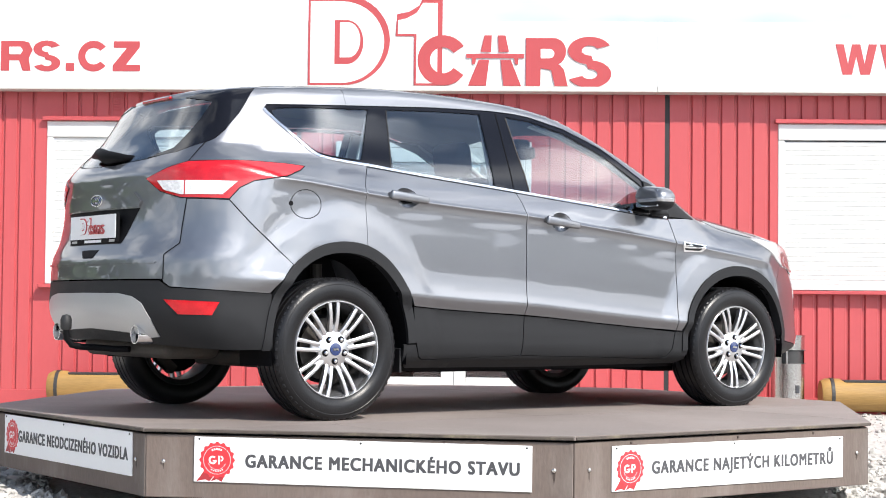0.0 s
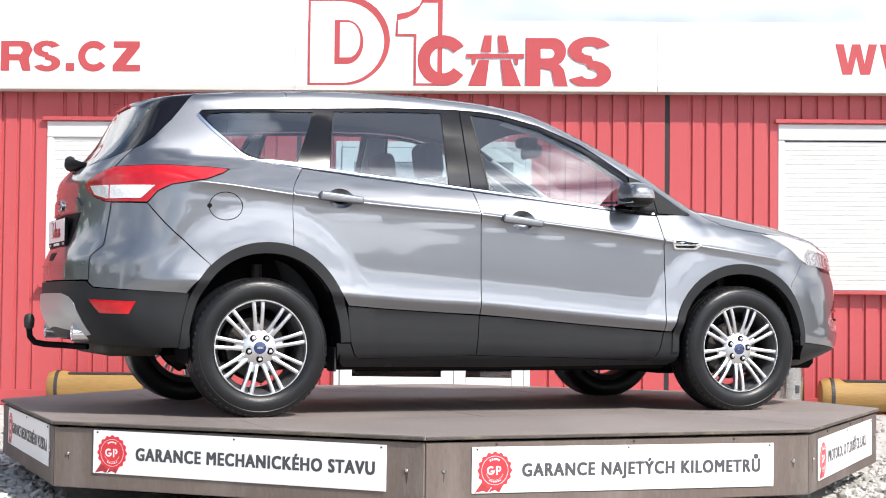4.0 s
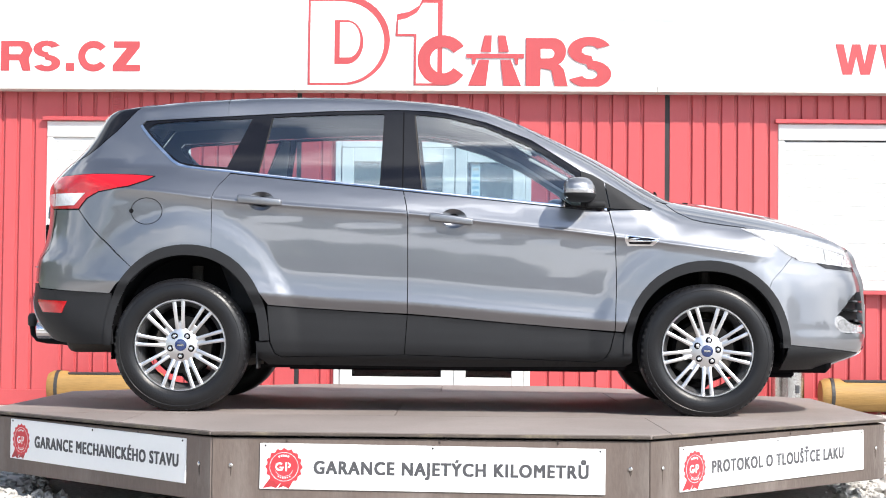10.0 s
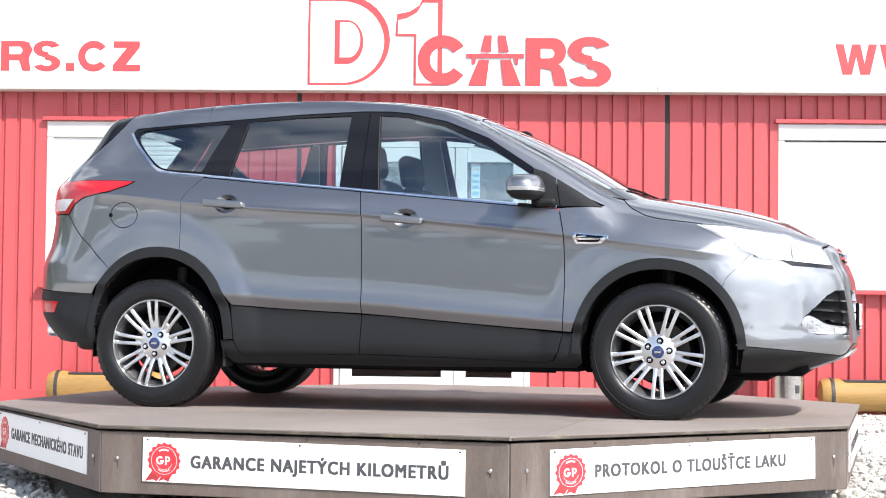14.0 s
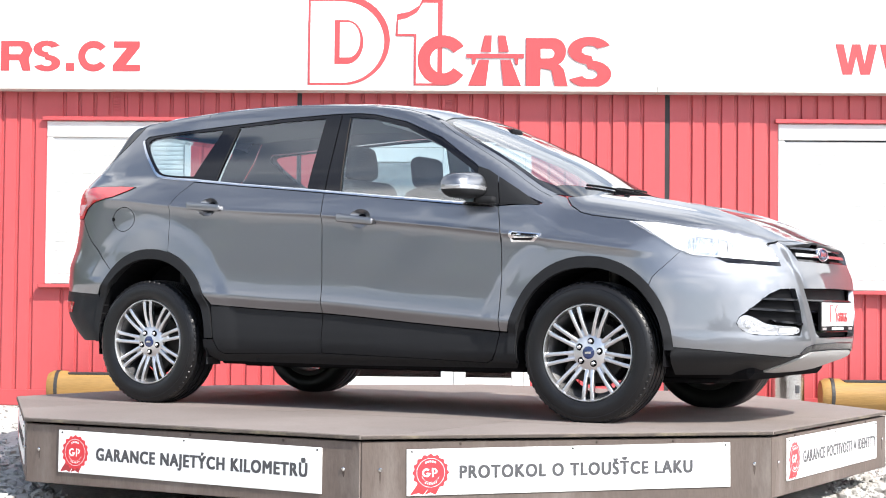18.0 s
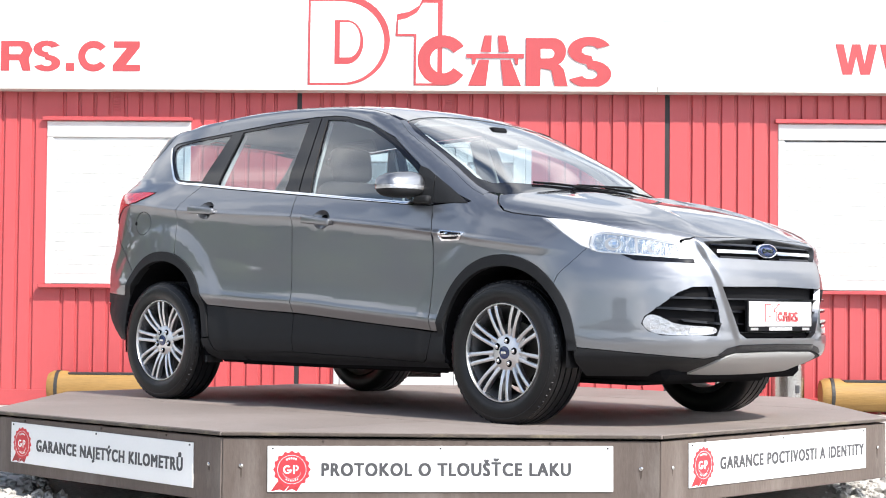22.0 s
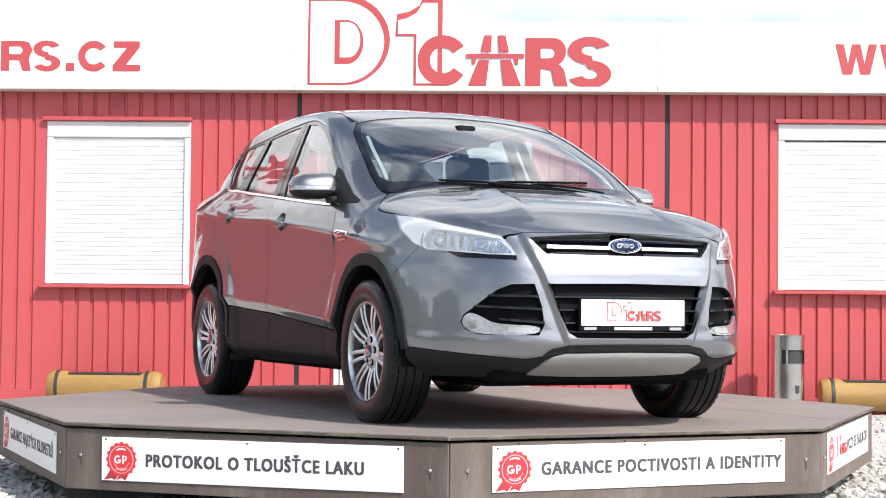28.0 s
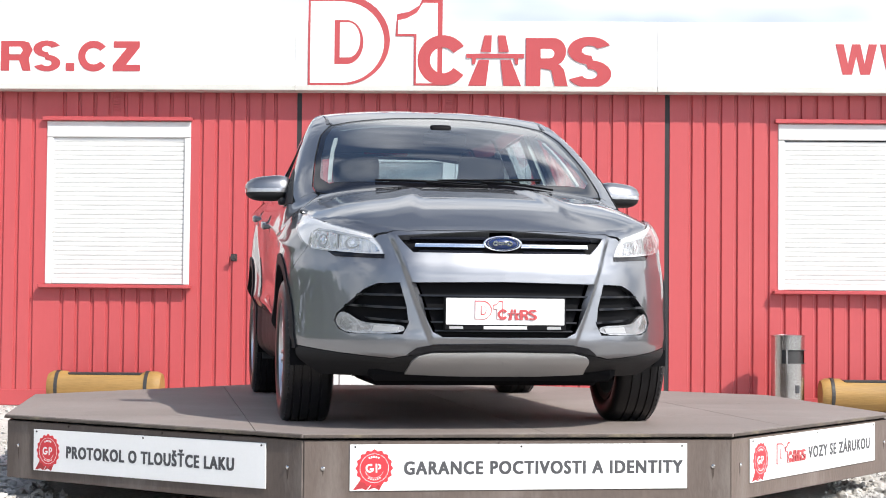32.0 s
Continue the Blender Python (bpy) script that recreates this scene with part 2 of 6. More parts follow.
# grooves of the trapezoid sheet along the wall: regular in each bay, one narrow step by the joints
GROOVES = [-1.465 - 0.1265 * i for i in range(1, 21)] + [-1.465, -1.362] + [-0.986, -0.898] + [-0.776 + 0.1269 * i for i in range(20)] + [2.028] + [2.139 + 0.1288 * i for i in range(20)] + [5.05 + 0.1288 * i for i in range(21)]
GROOVES = sorted(g for g in GROOVES if min(abs(g - q) for q in (-4.17, 4.84)) > 0.12) + [-4.4 - 0.1265 * i for i in range(21)]
GROOVES.sort()


def rib_line(u0, u1):
    """Plan line of trapezoid sheet from u0 to u1: (u, depth) points."""
    pts = [(u0, 0.0)]
    for g in GROOVES:
        if u0 + 0.026 < g < u1 - 0.026:
            pts += [(g - 0.017, 0.0), (g - 0.012, 0.016), (g + 0.007, 0.016), (g + 0.016, 0.0)]
    return pts + [(u1, 0.0)]


def sheet(name, u0, u1, z0, z1, parent):
    bm = bmesh.new()
    line = rib_line(u0, u1)
    lo = [bm.verts.new((u, d, z0)) for u, d in line]
    hi = [bm.verts.new((u, d, z1)) for u, d in line]
    bl = [bm.verts.new((u, 0.12, z)) for z in (z0, z1) for u in (u0, u1)]
    for i in range(len(line) - 1):
        bm.faces.new((lo[i], lo[i + 1], hi[i + 1], hi[i]))
    bm.faces.new((bl[0], bl[2], bl[3], bl[1]))
    bm.faces.new((lo[0], hi[0], bl[2], bl[0]))
    bm.faces.new((lo[-1], bl[1], bl[3], hi[-1]))
    bm.faces.new(hi + [bl[3], bl[2]])
    bm.faces.new([bl[0], bl[1]] + lo[::-1])
    return part(name, bm, M["red_sheet"], parent)


house = thing("container_building", "low red ribbed-metal container building with white fascia", "building", m=WALL)
TOP, BASE = 2.80, 0.265
LW, RW, DR = (-3.25, -2.06, 1.13, 2.475), (2.735, 3.925, 1.13, 2.485), (-0.865, 0.735, 0.20, 2.32)
SEAMS = (-4.17, -1.168, 1.838, 4.84)
openings = {1: LW, 2: DR, 3: RW}
edges = [-7.17, *SEAMS, 7.85]
for k in range(5):
    a, b = edges[k] + 0.02, edges[k + 1] - 0.02
    if k in openings:
        o = openings[k]
        sheet("wall_panel", a, o[0], BASE, TOP, house)
        sheet("wall_panel", o[1], b, BASE, TOP, house)
        sheet("wall_panel", o[0], o[1], o[3], TOP, house)
        if o[2] > BASE:
            sheet("wall_panel", o[0], o[1], BASE, o[2], house)
    else:
        sheet("wall_panel", a, b, BASE, TOP, house)
for s in SEAMS:
    part("joint_strip", boxed(s - 0.019, s + 0.019, 0.006, 0.1, 0.2, TOP), M["dark_joint"], house, "black rubber joint")
for a, b in ((-7.17, DR[0]), (DR[1], 7.85)):
    part("base_rail", boxed(a, b, -0.004, 0.12, 0.135, BASE, 0.004), M["red_trim"], house)
part("rear_wall", boxed(-7.17, 7.85, 5.9, 6.0, 0.1, TOP), M["red_sheet"], house)
for u in (-7.17, 7.79):
    part("side_wall", boxed(u, u + 0.06, 0.12, 5.9, 0.1, TOP), M["red_sheet"], house)
part("roof", boxed(-7.17, 7.85, 0.0, 6.0, TOP, TOP + 0.08), M["gutter"], house)
part("floor_slab", boxed(-7.1, 7.78, 0.125, 5.89, 0.1, 0.2), M["interior_dark"], house)
part("lining", boxed(-7.1, 7.78, 1.4, 1.46, 0.2, TOP - 0.002), M["interior_dark"], house)
FO = -0.16
for a, b in ((-7.3, -4.2), (-4.2, -1.19), (-1.19, 1.74), (1.74, 5.0), (5.0, 8.0)):
    part("fascia_board", boxed(a + 0.001, b - 0.001, FO, 0.0, 2.758, 3.285, 0.004), M["white_sheet"], house)
    part("drip_rail", boxed(a + 0.001, b - 0.001, FO - 0.012, 0.0, 2.715, 2.757, 0.003), M["gutter"], house, "grey metal drip rail")


M["notice"] = surf("notice", (0.55, 0.68, 0.74), 0.5, var=0.08)
M["notice_ink"] = surf("notice_ink", (0.28, 0.46, 0.58), 0.5, var=0.1)


def shutter_window(u0, u1, z0, z1):
    w = thing("roller_shutter_window", "white roller shutter pulled down over a window", "window", "shuttered windows", m=WALL)
    part("cap", boxed(u0 - 0.03, u1 + 0.015, -0.05, 0.02, z1, z1 + 0.032, 0.004), M["red_trim"], w, "red metal drip cap")
    part("box", boxed(u0, u1, -0.012, 0.1, z1 - 0.135, z1 - 0.001, 0.006), M["white_plastic"], w)
    part("guide_rail", boxed(u0, u0 + 0.052, -0.006, 0.1, z0 + 0.002, z1 - 0.136, 0.004), M["white_plastic"], w)
    part("guide_rail", boxed(u1 - 0.052, u1, -0.006, 0.1, z0 + 0.002, z1 - 0.136, 0.004), M["white_plastic"], w)
    z = z0 + 0.05
    part("end_bar", boxed(u0 + 0.053, u1 - 0.053, 0.008, 0.03, z0 + 0.004, z - 0.001, 0.004), M["white_plastic"], w)
    sl = None
    while z < z1 - 0.15:
        if sl is None:
            bm = bmesh.new()
            prism(bm, [(0.012, 0), (0.009, 0.012), (0.010, 0.03), (0.014, 0.0355), (0.022, 0.0355), (0.022, 0)], u0 + 0.053, u1 - 0.053)
            bmesh.ops.transform(bm, matrix=Matrix(((0, 1, 0, 0), (1, 0, 0, 0), (0, 0, 1, 0), (0, 0, 0, 1))), verts=bm.verts)
            bmesh.ops.recalc_face_normals(bm, faces=bm.faces)
            sl = part("slat", bm, M["white_plastic"], w, m=Matrix.Translation((0, 0, z)))
        else:
            ob = new("slat", sl.data)
            ob.parent, ob.matrix_basis = w, Matrix.Translation((0, 0, z))
        z += 0.0375
    part("sill", boxed(u0 - 0.04, u1 + 0.02, -0.085, 0.05, z0 - 0.03, z0, 0.004), M["red_trim"], w, "red metal window sill")
    return w


shutter_window(*LW)
shutter_window(*RW)


def entrance():
    d = thing("double_door", "white plastic glazed double entrance door", "door", m=WALL)
    u0, u1, z0, z1 = DR
    f = 0.05
    part("door_frame", boxed(u0, u0 + f, -0.02, 0.1, z0, z1, 0.005), M["white_plastic"], d)
    part("door_frame", boxed(u1 - f, u1, -0.02, 0.1, z0, z1, 0.005), M["white_plastic"], d)
    part("door_frame", boxed(u0 + f, u1 - f, -0.02, 0.1, z1 - f, z1, 0.005), M["white_plastic"], d)
    part("threshold", boxed(u0 + f, u1 - f, -0.03, 0.1, z0, z0 + 0.04, 0.004), M["gutter"], d, "grey metal threshold")
    mid = 0.112
    for a, b in ((u0 + f, mid), (mid, u1 - f)):
        leaf = part("leaf", boxed(a + 0.003, a + 0.1, -0.035, 0.04, z0 + 0.045, z1 - f - 0.004, 0.006), M["white_plastic"], d)
        part("stile", boxed(b - 0.1, b - 0.003, -0.035, 0.04, z0 + 0.045, z1 - f - 0.004, 0.006), M["white_plastic"], leaf)
        for za, zb in ((z0 + 0.045, z0 + 0.2), (1.02, 1.12), (z1 - f - 0.12, z1 - f - 0.004)):
            part("rail", boxed(a + 0.1, b - 0.1, -0.032, 0.038, za, zb, 0.004), M["white_plastic"], leaf)
        part("pane", boxed(a + 0.1, b - 0.1, 0.0, 0.008, z0 + 0.2, 1.02), M["window_glass"], leaf)
        part("pane", boxed(a + 0.1, b - 0.1, 0.0, 0.008, 1.12, z1 - f - 0.12), M["window_glass"], leaf)
        part("hinge", boxed(*((a - 0.02, a + 0.02) if a < 0 else (b - 0.02, b + 0.02)), -0.055, -0.03, 1.5, 1.62, 0.004), M["white_plastic"], leaf)
    part("notice_strip", boxed(0.246, 0.318, -0.004, -0.001, 1.86, 2.19), M["notice"], d, "pale blue notice strip on the glass")
    for i in range(6):
        part("notice_bar", boxed(0.255, 0.309, -0.006, -0.0045, 1.885 + 0.05 * i, 1.910 + 0.05 * i), M["notice_ink"] if i < 4 else M["gutter"], d, "plain bar in place of small print")
    part("handle", boxed(mid - 0.06, mid - 0.035, -0.085, -0.035, 1.15, 1.30, 0.006), M["white_plastic"], d)


entrance()


# ---- platform ----
HP = 0.42
R_OCT = 2.475
AP = R_OCT * math.cos(math.pi / 8)
turntable = thing("turntable", "brown plywood octagonal turntable with white sign boards", "turntable", m=Matrix.Translation((0, 0, 0)))


def octagon(r, z, off=0.0):
    return [Vector((r * math.cos(radians(22.5 + 45 * i)), r * math.sin(radians(22.5 + 45 * i)), z)) for i in range(8)]


def build_turntable():
    # deck sheets in rows, joints staggered from row to row, cut to the octagon
    rows = ((-2.6, -1.14, (-2.6, -1.45, 1.05, 2.6)), (-1.14, 0.11, (-2.6, -0.2, 2.6)), (0.11, 1.36, (-2.6, -1.45, 1.05, 2.6)), (1.36, 2.6, (-2.6, 0.0, 2.6)))
    for y0, y1, xs in rows:
        for x0, x1 in zip(xs, xs[1:]):
            bm = bmesh.new()
            ring = octagon(R_OCT + 0.012, 0)
            bm.faces.new([bm.verts.new(v) for v in ring])
            for co, no in (((x0 + 0.002, 0, 0), (-1, 0, 0)), ((x1 - 0.002, 0, 0), (1, 0, 0)), ((0, y0 + 0.002, 0), (0, -1, 0)), ((0, y1 - 0.002, 0), (0, 1, 0))):
                bmesh.ops.bisect_plane(bm, geom=bm.verts[:] + bm.edges[:] + bm.faces[:], plane_co=co, plane_no=no, clear_outer=True)
            r = bmesh.ops.extrude_face_region(bm, geom=bm.faces[:])
            for v in r["geom"]:
                if isinstance(v, bmesh.types.BMVert):
                    v.co.z = HP
            for v in bm.verts:
                if v.co.z < 0.1:
                    v.co.z = HP - 0.018
            bmesh.ops.recalc_face_normals(bm, faces=bm.faces)
            part("deck_sheet", bm, M["deck_ply"], turntable)
    w = 2 * AP * math.tan(math.pi / 8)
    first = None
    for k in range(8):
        az = k * 45
        m = pose(0, 0, 0, 0, 0, az + 90) @ Matrix.Translation((0, -AP, HP))
        if first is None:
            first = part("skirt_board", boxed(-w / 2 + 0.0035, w / 2 - 0.0035, 0.0, 0.03, -0.305, -0.029, 0.003), M["skirt_wood"], turntable, m=m)
            lip = part("edge_strip", boxed(-w / 2, w / 2, -0.016, 0.0, -0.017, -0.004, 0.002), M["ply_edge"], turntable, "weathered plywood edge", m=m)
        else:
            for src in (first, lip):
                ob = new(src.name.split(".")[0], src.data)
                ob.parent, ob.matrix_basis = turntable, m
        for u in (-w / 2 + 0.085, w / 2 - 0.085):
            part("bolt", spin(bmesh.new(), [(0.009, 0), (0.009, -0.005), (0.004, -0.009), (0, -0.009)], 10), M["steel"], turntable, m=m @ Matrix.Translation((u, 0, -0.147)))
            # run of rusty water below the bolt
            ln, wd = 0.03 + 0.035 * ((k * 7 + (u > 0) * 3) % 5) / 4, 0.004 + 0.003 * ((k * 3 + (u > 0)) % 3)
            part("rust_streak", prism(bmesh.new(), [(-wd, 0.004), (wd, 0.004), (wd * 0.7, -ln * 0.6), (0.0, -ln), (-wd * 0.8, -ln * 0.5)], -0.0006, 0.0006), M["rust"], turntable, "dark rust streak", m=m @ Matrix.Translation((u, 0, -0.152)))
        for u in (-0.62 + 0.11 * (k % 3), 0.07 * (k % 4) - 0.1, 0.55 - 0.08 * (k % 3)):
            part("screw", spin(bmesh.new(), [(0.006, 0), (0.006, -0.003), (0.003, -0.005), (0, -0.005)], 8), M["rust"], turntable, "rusty screw head", m=m @ Matrix.Translation((u, 0, -0.040)))
    part("frame_beam", boxed(-2.1, 2.1, -0.06, 0.06, 0.16, 0.40), M["black_metal"], turntable, "dark steel beam under the deck")
    part("frame_beam", boxed(-0.06, 0.06, -2.1, 2.1, 0.15, 0.395), M["black_metal"], turntable)
    part("hub", spin(bmesh.new(), [(0.5, -0.05), (0.5, 0.16), (0.2, 0.2), (0.2, 0.3), (0, 0.3)], 24, "Z"), M["black_metal"], turntable, "dark steel turning hub")


build_turntable()
SIGNS = {0: "GARANCE POCTIVOSTI A IDENTITY", -45: "PROTOKOL O TLOUŠŤCE LAKU", -90: "GARANCE NAJETÝCH KILOMETRŮ",
         -135: "GARANCE MECHANICKÉHO STAVU", 180: "GARANCE NEODCIZENÉHO VOZIDLA", 45: "- VOZY SE ZÁRUKOU"}
WIDTHS = {0: 1.232, -45: 1.07, -90: 1.18, -135: 1.20, 180: 1.264, 45: 0.83}
# where each board hangs on its side: along it, height of its middle, tilt
HUNG = {0: (-0.003, -0.1445, 0.0), -45: (-0.003, -0.1545, 0.48), -90: (0.009, -0.1545, -0.46), -135: (0.024, -0.138, -0.37), 180: (0.083, -0.128, 0.1), 45: (-0.021, -0.136, 0.1)}


def rosette(r):
    pts = []
    for i in range(96):
        a = 2 * math.pi * i / 96
        q = r * (0.95 + 0.05 * math.cos(16 * a))
        pts.append((q * math.cos(a), q * math.sin(a)))
    return pts


def ring_bm(r0, r1, y0, y1, a0=0.0, a1=360.0, n=40):
    bm = bmesh.new()
    full = a1 - a0 >= 360
    out, inn = [], []
    for i in range(n + 1):
        a = radians(a0 + (a1 - a0) * i / n)
        out.append((r1 * math.cos(a), r1 * math.sin(a)))
        inn.append((r0 * math.cos(a), r0 * math.sin(a)))
    vs = [[[bm.verts.new((x, y, z)) for x, z in line] for line in (out, inn)] for y in (y0, y1)]
    for i in range(n):
        for k in (0, 1):
            o, q = vs[k]
            bm.faces.new((o[i], o[i + 1], q[i + 1], q[i]))
        for k in (0, 1):
            bm.faces.new((vs[0][k][i], vs[0][k][i + 1], vs[1][k][i + 1], vs[1][k][i]))
    if not full:
        for i in (0, n):
            bm.faces.new((vs[0][0][i], vs[0][1][i], vs[1][1][i], vs[1][0][i]))
    else:
        bmesh.ops.remove_doubles(bm, verts=bm.verts, dist=1e-5)
    bmesh.ops.recalc_face_normals(bm, faces=bm.faces)
    return bm


def letters(bm):
    """Parts a line of words into its letters, each a mesh of its own."""
    bm.verts.ensure_lookup_table()
    seen, spans = set(), []
    for v in bm.verts:
        if v in seen:
            continue
        todo, isle = [v], []
        seen.add(v)
        while todo:
            p = todo.pop()
            isle.append(p)
            for e in p.link_edges:
                q = e.other_vert(p)
                if q not in seen:
                    seen.add(q)
                    todo.append(q)
        xs = [p.co.x for p in isle]
        spans.append([min(xs), max(xs), isle])
    spans.sort(key=lambda r: r[0])
    sets = []
    for a, b, isle in spans:
        if sets and a < sets[-1][1] - 0.0025:
            sets[-1][1] = max(sets[-1][1], b)
            sets[-1][2] += isle
        else:
            sets.append([a, b, list(isle)])
    out = []
    for _, _, isle in sets:
        g = bmesh.new()
        new_v = {p: g.verts.new(p.co) for p in isle}
        for f in {f for p in isle for f in p.link_faces}:
            g.faces.new([new_v[p] for p in f.verts])
        out.append(g)
    bm.free()
    return out


def build_signs():
    for az, words in SIGNS.items():
        u, zc, tilt = HUNG[az]
        m = pose(0, 0, 0, 0, 0, az + 90) @ Matrix.Translation((u, -AP, HP + zc)) @ pose(0, 0, 0, 0, -tilt, 0)
        s = part("sign_board", boxed(-0.745, 0.745, -0.007, -0.0005, -0.0985, 0.0985, 0.0015), M["board_white"], turntable, "white board lettered " + words.lower().strip("- "), m=m)
        c = Matrix.Translation((-0.640, -0.0072, -0.002))
        part("ribbon", prism(bmesh.new(), [(-0.056, -0.045), (-0.012, -0.068), (-0.034, -0.094), (-0.052, -0.086), (-0.092, -0.094)], -0.0006, 0), M["ribbon_red"], s, "dark red ribbon tail", m=c @ Matrix.Translation((0, 0.0004, 0)))
        part("ribbon", prism(bmesh.new(), [(-0.010, -0.068), (0.040, -0.062), (0.022, -0.094), (0.000, -0.084), (-0.028, -0.094)], -0.0006, 0), M["ribbon_red"], s, "dark red ribbon tail", m=c @ Matrix.Translation((0, 0.0004, 0)))
        part("seal", prism(bmesh.new(), rosette(0.081), -0.001, 0), M["seal_red"], s, "red scalloped seal", m=c)
        part("seal_ring", ring_bm(0.0605, 0.0622, -0.0016, -0.0011), M["board_white"], s, m=c)
        part("seal_ring", ring_bm(0.0405, 0.0418, -0.0016, -0.0011, 200, 340, 20), M["board_white"], s, m=c)
        for a0 in (64, 76, 88, 100, 112):
            part("seal_band", ring_bm(0.044, 0.052, -0.0016, -0.0011, a0, a0 + 8, 3), M["board_white"], s, m=c)
        for a0 in (238, 250, 262, 274, 286, 298):
            part("seal_band", ring_bm(0.045, 0.051, -0.0016, -0.0011, a0, a0 + 6, 3), M["board_white"], s, m=c)
        # the seal's two marks: an open ring with a tongue, a post with a loop
        part("seal_mark", ring_bm(0.011, 0.0185, -0.0016, -0.0011, 48, 335, 20), M["board_white"], s, m=c @ Matrix.Translation((-0.019, 0, 0)))
        part("seal_mark", boxed(-0.019, -0.0012, -0.0017, -0.0011, -0.0065, 0.0), M["board_white"], s, m=c)
        part("seal_mark", boxed(0.0055, 0.0125, -0.0016, -0.0011, -0.0185, 0.0185), M["board_white"], s, m=c)
        part("seal_mark", ring_bm(0.0055, 0.012, -0.0017, -0.0011, -95, 95, 14), M["board_white"], s, m=c @ Matrix.Translation((0.017, 0, 0.0065)))
        x0 = {45: -0.16, 180: -0.56}.get(az, -0.510)
        if az == 45:
            emblem(s, -0.47, -0.034, 0.092, -0.0075, "sign")
        for g in letters(text_bm(words, 0.078, 0.001, WIDTHS[az], Matrix.Translation((x0, -0.0078, -0.029)), spacing=1.16, bold=0.0032)):
            part("letter", g, M["ink"], s)
        for n_u in (-0.722, 0.0, 0.722):
            part("nail", spin(bmesh.new(), [(0.005, 0), (0.004, -0.003), (0, -0.004)], 8), M["black_metal"], s, m=Matrix.Translation((n_u, -0.007, 0.088)))


def emblem(parent, x, z, h, y, what):
    """The dealer's mark as plain red shapes: half-round frame, flag bar, open ring, road strips and two blocks. x, z: lower left; h: height."""
    k = h / 0.70
    m = Matrix.Translation((x, y, z)) @ Matrix.Diagonal((k, 0.3 if what == "roof" else 0.2, k, 1))
    red, white = M["sign_red"], M["white_sheet"]

    def half_round(w, hh, q):
        n = 20
        return [(0, 0), (w * 0.42, 0)] + [(w * 0.42 + w * 0.58 * math.sin(math.pi * i / n), hh / 2 - hh / 2 * math.cos(math.pi * i / n)) for i in range(1, n)] + [(w * 0.42, hh), (0, hh)]

    def shape(name, pts, y0, y1, mt, dx=0.0, dz=0.0):
        part(name, prism(bmesh.new(), [(a + dx, b + dz) for a, b in pts], y0, y1), mt, parent, m=m)

    shape("emblem_half_round", half_round(0.665, 0.735, 0), -0.02, 0, red)
    shape("emblem_half_round", half_round(0.60, 0.665, 0), -0.024, -0.021, white, 0.018, 0.018)
    shape("emblem_half_round", half_round(0.235, 0.36, 0), -0.028, -0.025, red, 0.215, 0.17)
    shape("emblem_half_round", half_round(0.165, 0.285, 0), -0.032, -0.029, white, 0.258, 0.225)
    shape("emblem_flag_bar", [(0.86, 0), (1.09, 0), (1.09, 0.735), (0.94, 0.735), (0.90, 0.65), (0.82, 0.60), (0.72, 0.58), (0.71, 0.40), (0.86, 0.40)], -0.02, 0, red)
    shape("emblem_flag_bar", [(0.88, 0.018), (1.05, 0.018), (1.05, 0.672), (0.93, 0.672), (0.88, 0.59), (0.80, 0.545), (0.73, 0.53), (0.73, 0.42), (0.88, 0.42)], -0.024, -0.021, white)
    bm = ring_bm(0.105, 0.205, -0.03, 0.0, 35, 325, 40)
    part("emblem_ring", bm, red, parent, m=m @ Matrix.Translation((1.095, 0, 0.205)))
    for s in (-1, 1):
        shape("emblem_road", [(s * 0.025 + 1.515, 0.41), (s * 0.085 + 1.515, 0.41), (s * 0.115 + 1.515, 0.275), (s * 0.03 + 1.515, 0.275)], -0.03, 0, red)
        shape("emblem_road", [(s * 0.045 + 1.515, 0.21), (s * 0.13 + 1.515, 0.21), (s * 0.215 + 1.515, 0.0), (s * 0.07 + 1.515, 0.0)], -0.03, 0, red)
    shape("emblem_bridge", [(1.285, 0.225), (1.33, 0.225), (1.33, 0.175), (1.355, 0.175), (1.365, 0.225), (1.67, 0.225), (1.68, 0.175), (1.705, 0.175), (1.705, 0.225), (1.75, 0.225), (1.75, 0.26), (1.285, 0.26)], -0.034, 0, red)
    # post with a rounded loop and a leg
    loop = [(1.885, 0.145), (1.97, 0.13), (2.0, 0), (2.105, 0), (2.075, 0.13), (2.045, 0.17)] + [(1.995 + 0.095 * math.sin(math.pi * i / 10), 0.28 - 0.11 * math.cos(math.pi * i / 10)) for i in range(1, 11)]
    shape("emblem_block", [(1.765, 0), (1.885, 0)] + loop + [(1.765, 0.39)], -0.03, 0, red)
    shape("emblem_slot", [(1.885, 0.225)] + [(1.955 + 0.04 * math.sin(math.pi * i / 8), 0.2625 - 0.0375 * math.cos(math.pi * i / 8)) for i in range(9)] + [(1.885, 0.30)], -0.0335, -0.031, white)
    # two bowls, one over the other
    double_bowl(parent, "emblem_block", red, m @ Matrix.Translation((2.28, 0, 0.195)), 0.175, 0.207, -0.03, 0)


def double_bowl(parent, name, mat, m, a, h, y0, y1):
    """Two open half rings, turned about the middle: a thick double curve of half width a and half height h."""
    for k, (a0, a1) in enumerate(((22, 282), (-158, 102))):
        mm = m @ Matrix.Translation((0, -0.0004 * k, h * (0.46 if k == 0 else -0.46))) @ Matrix.Diagonal((a, 1, h * 0.54, 1))
        part(name, ring_bm(0.36, 1.0, y0, y1, a0, a1, 28), mat, parent, m=mm)


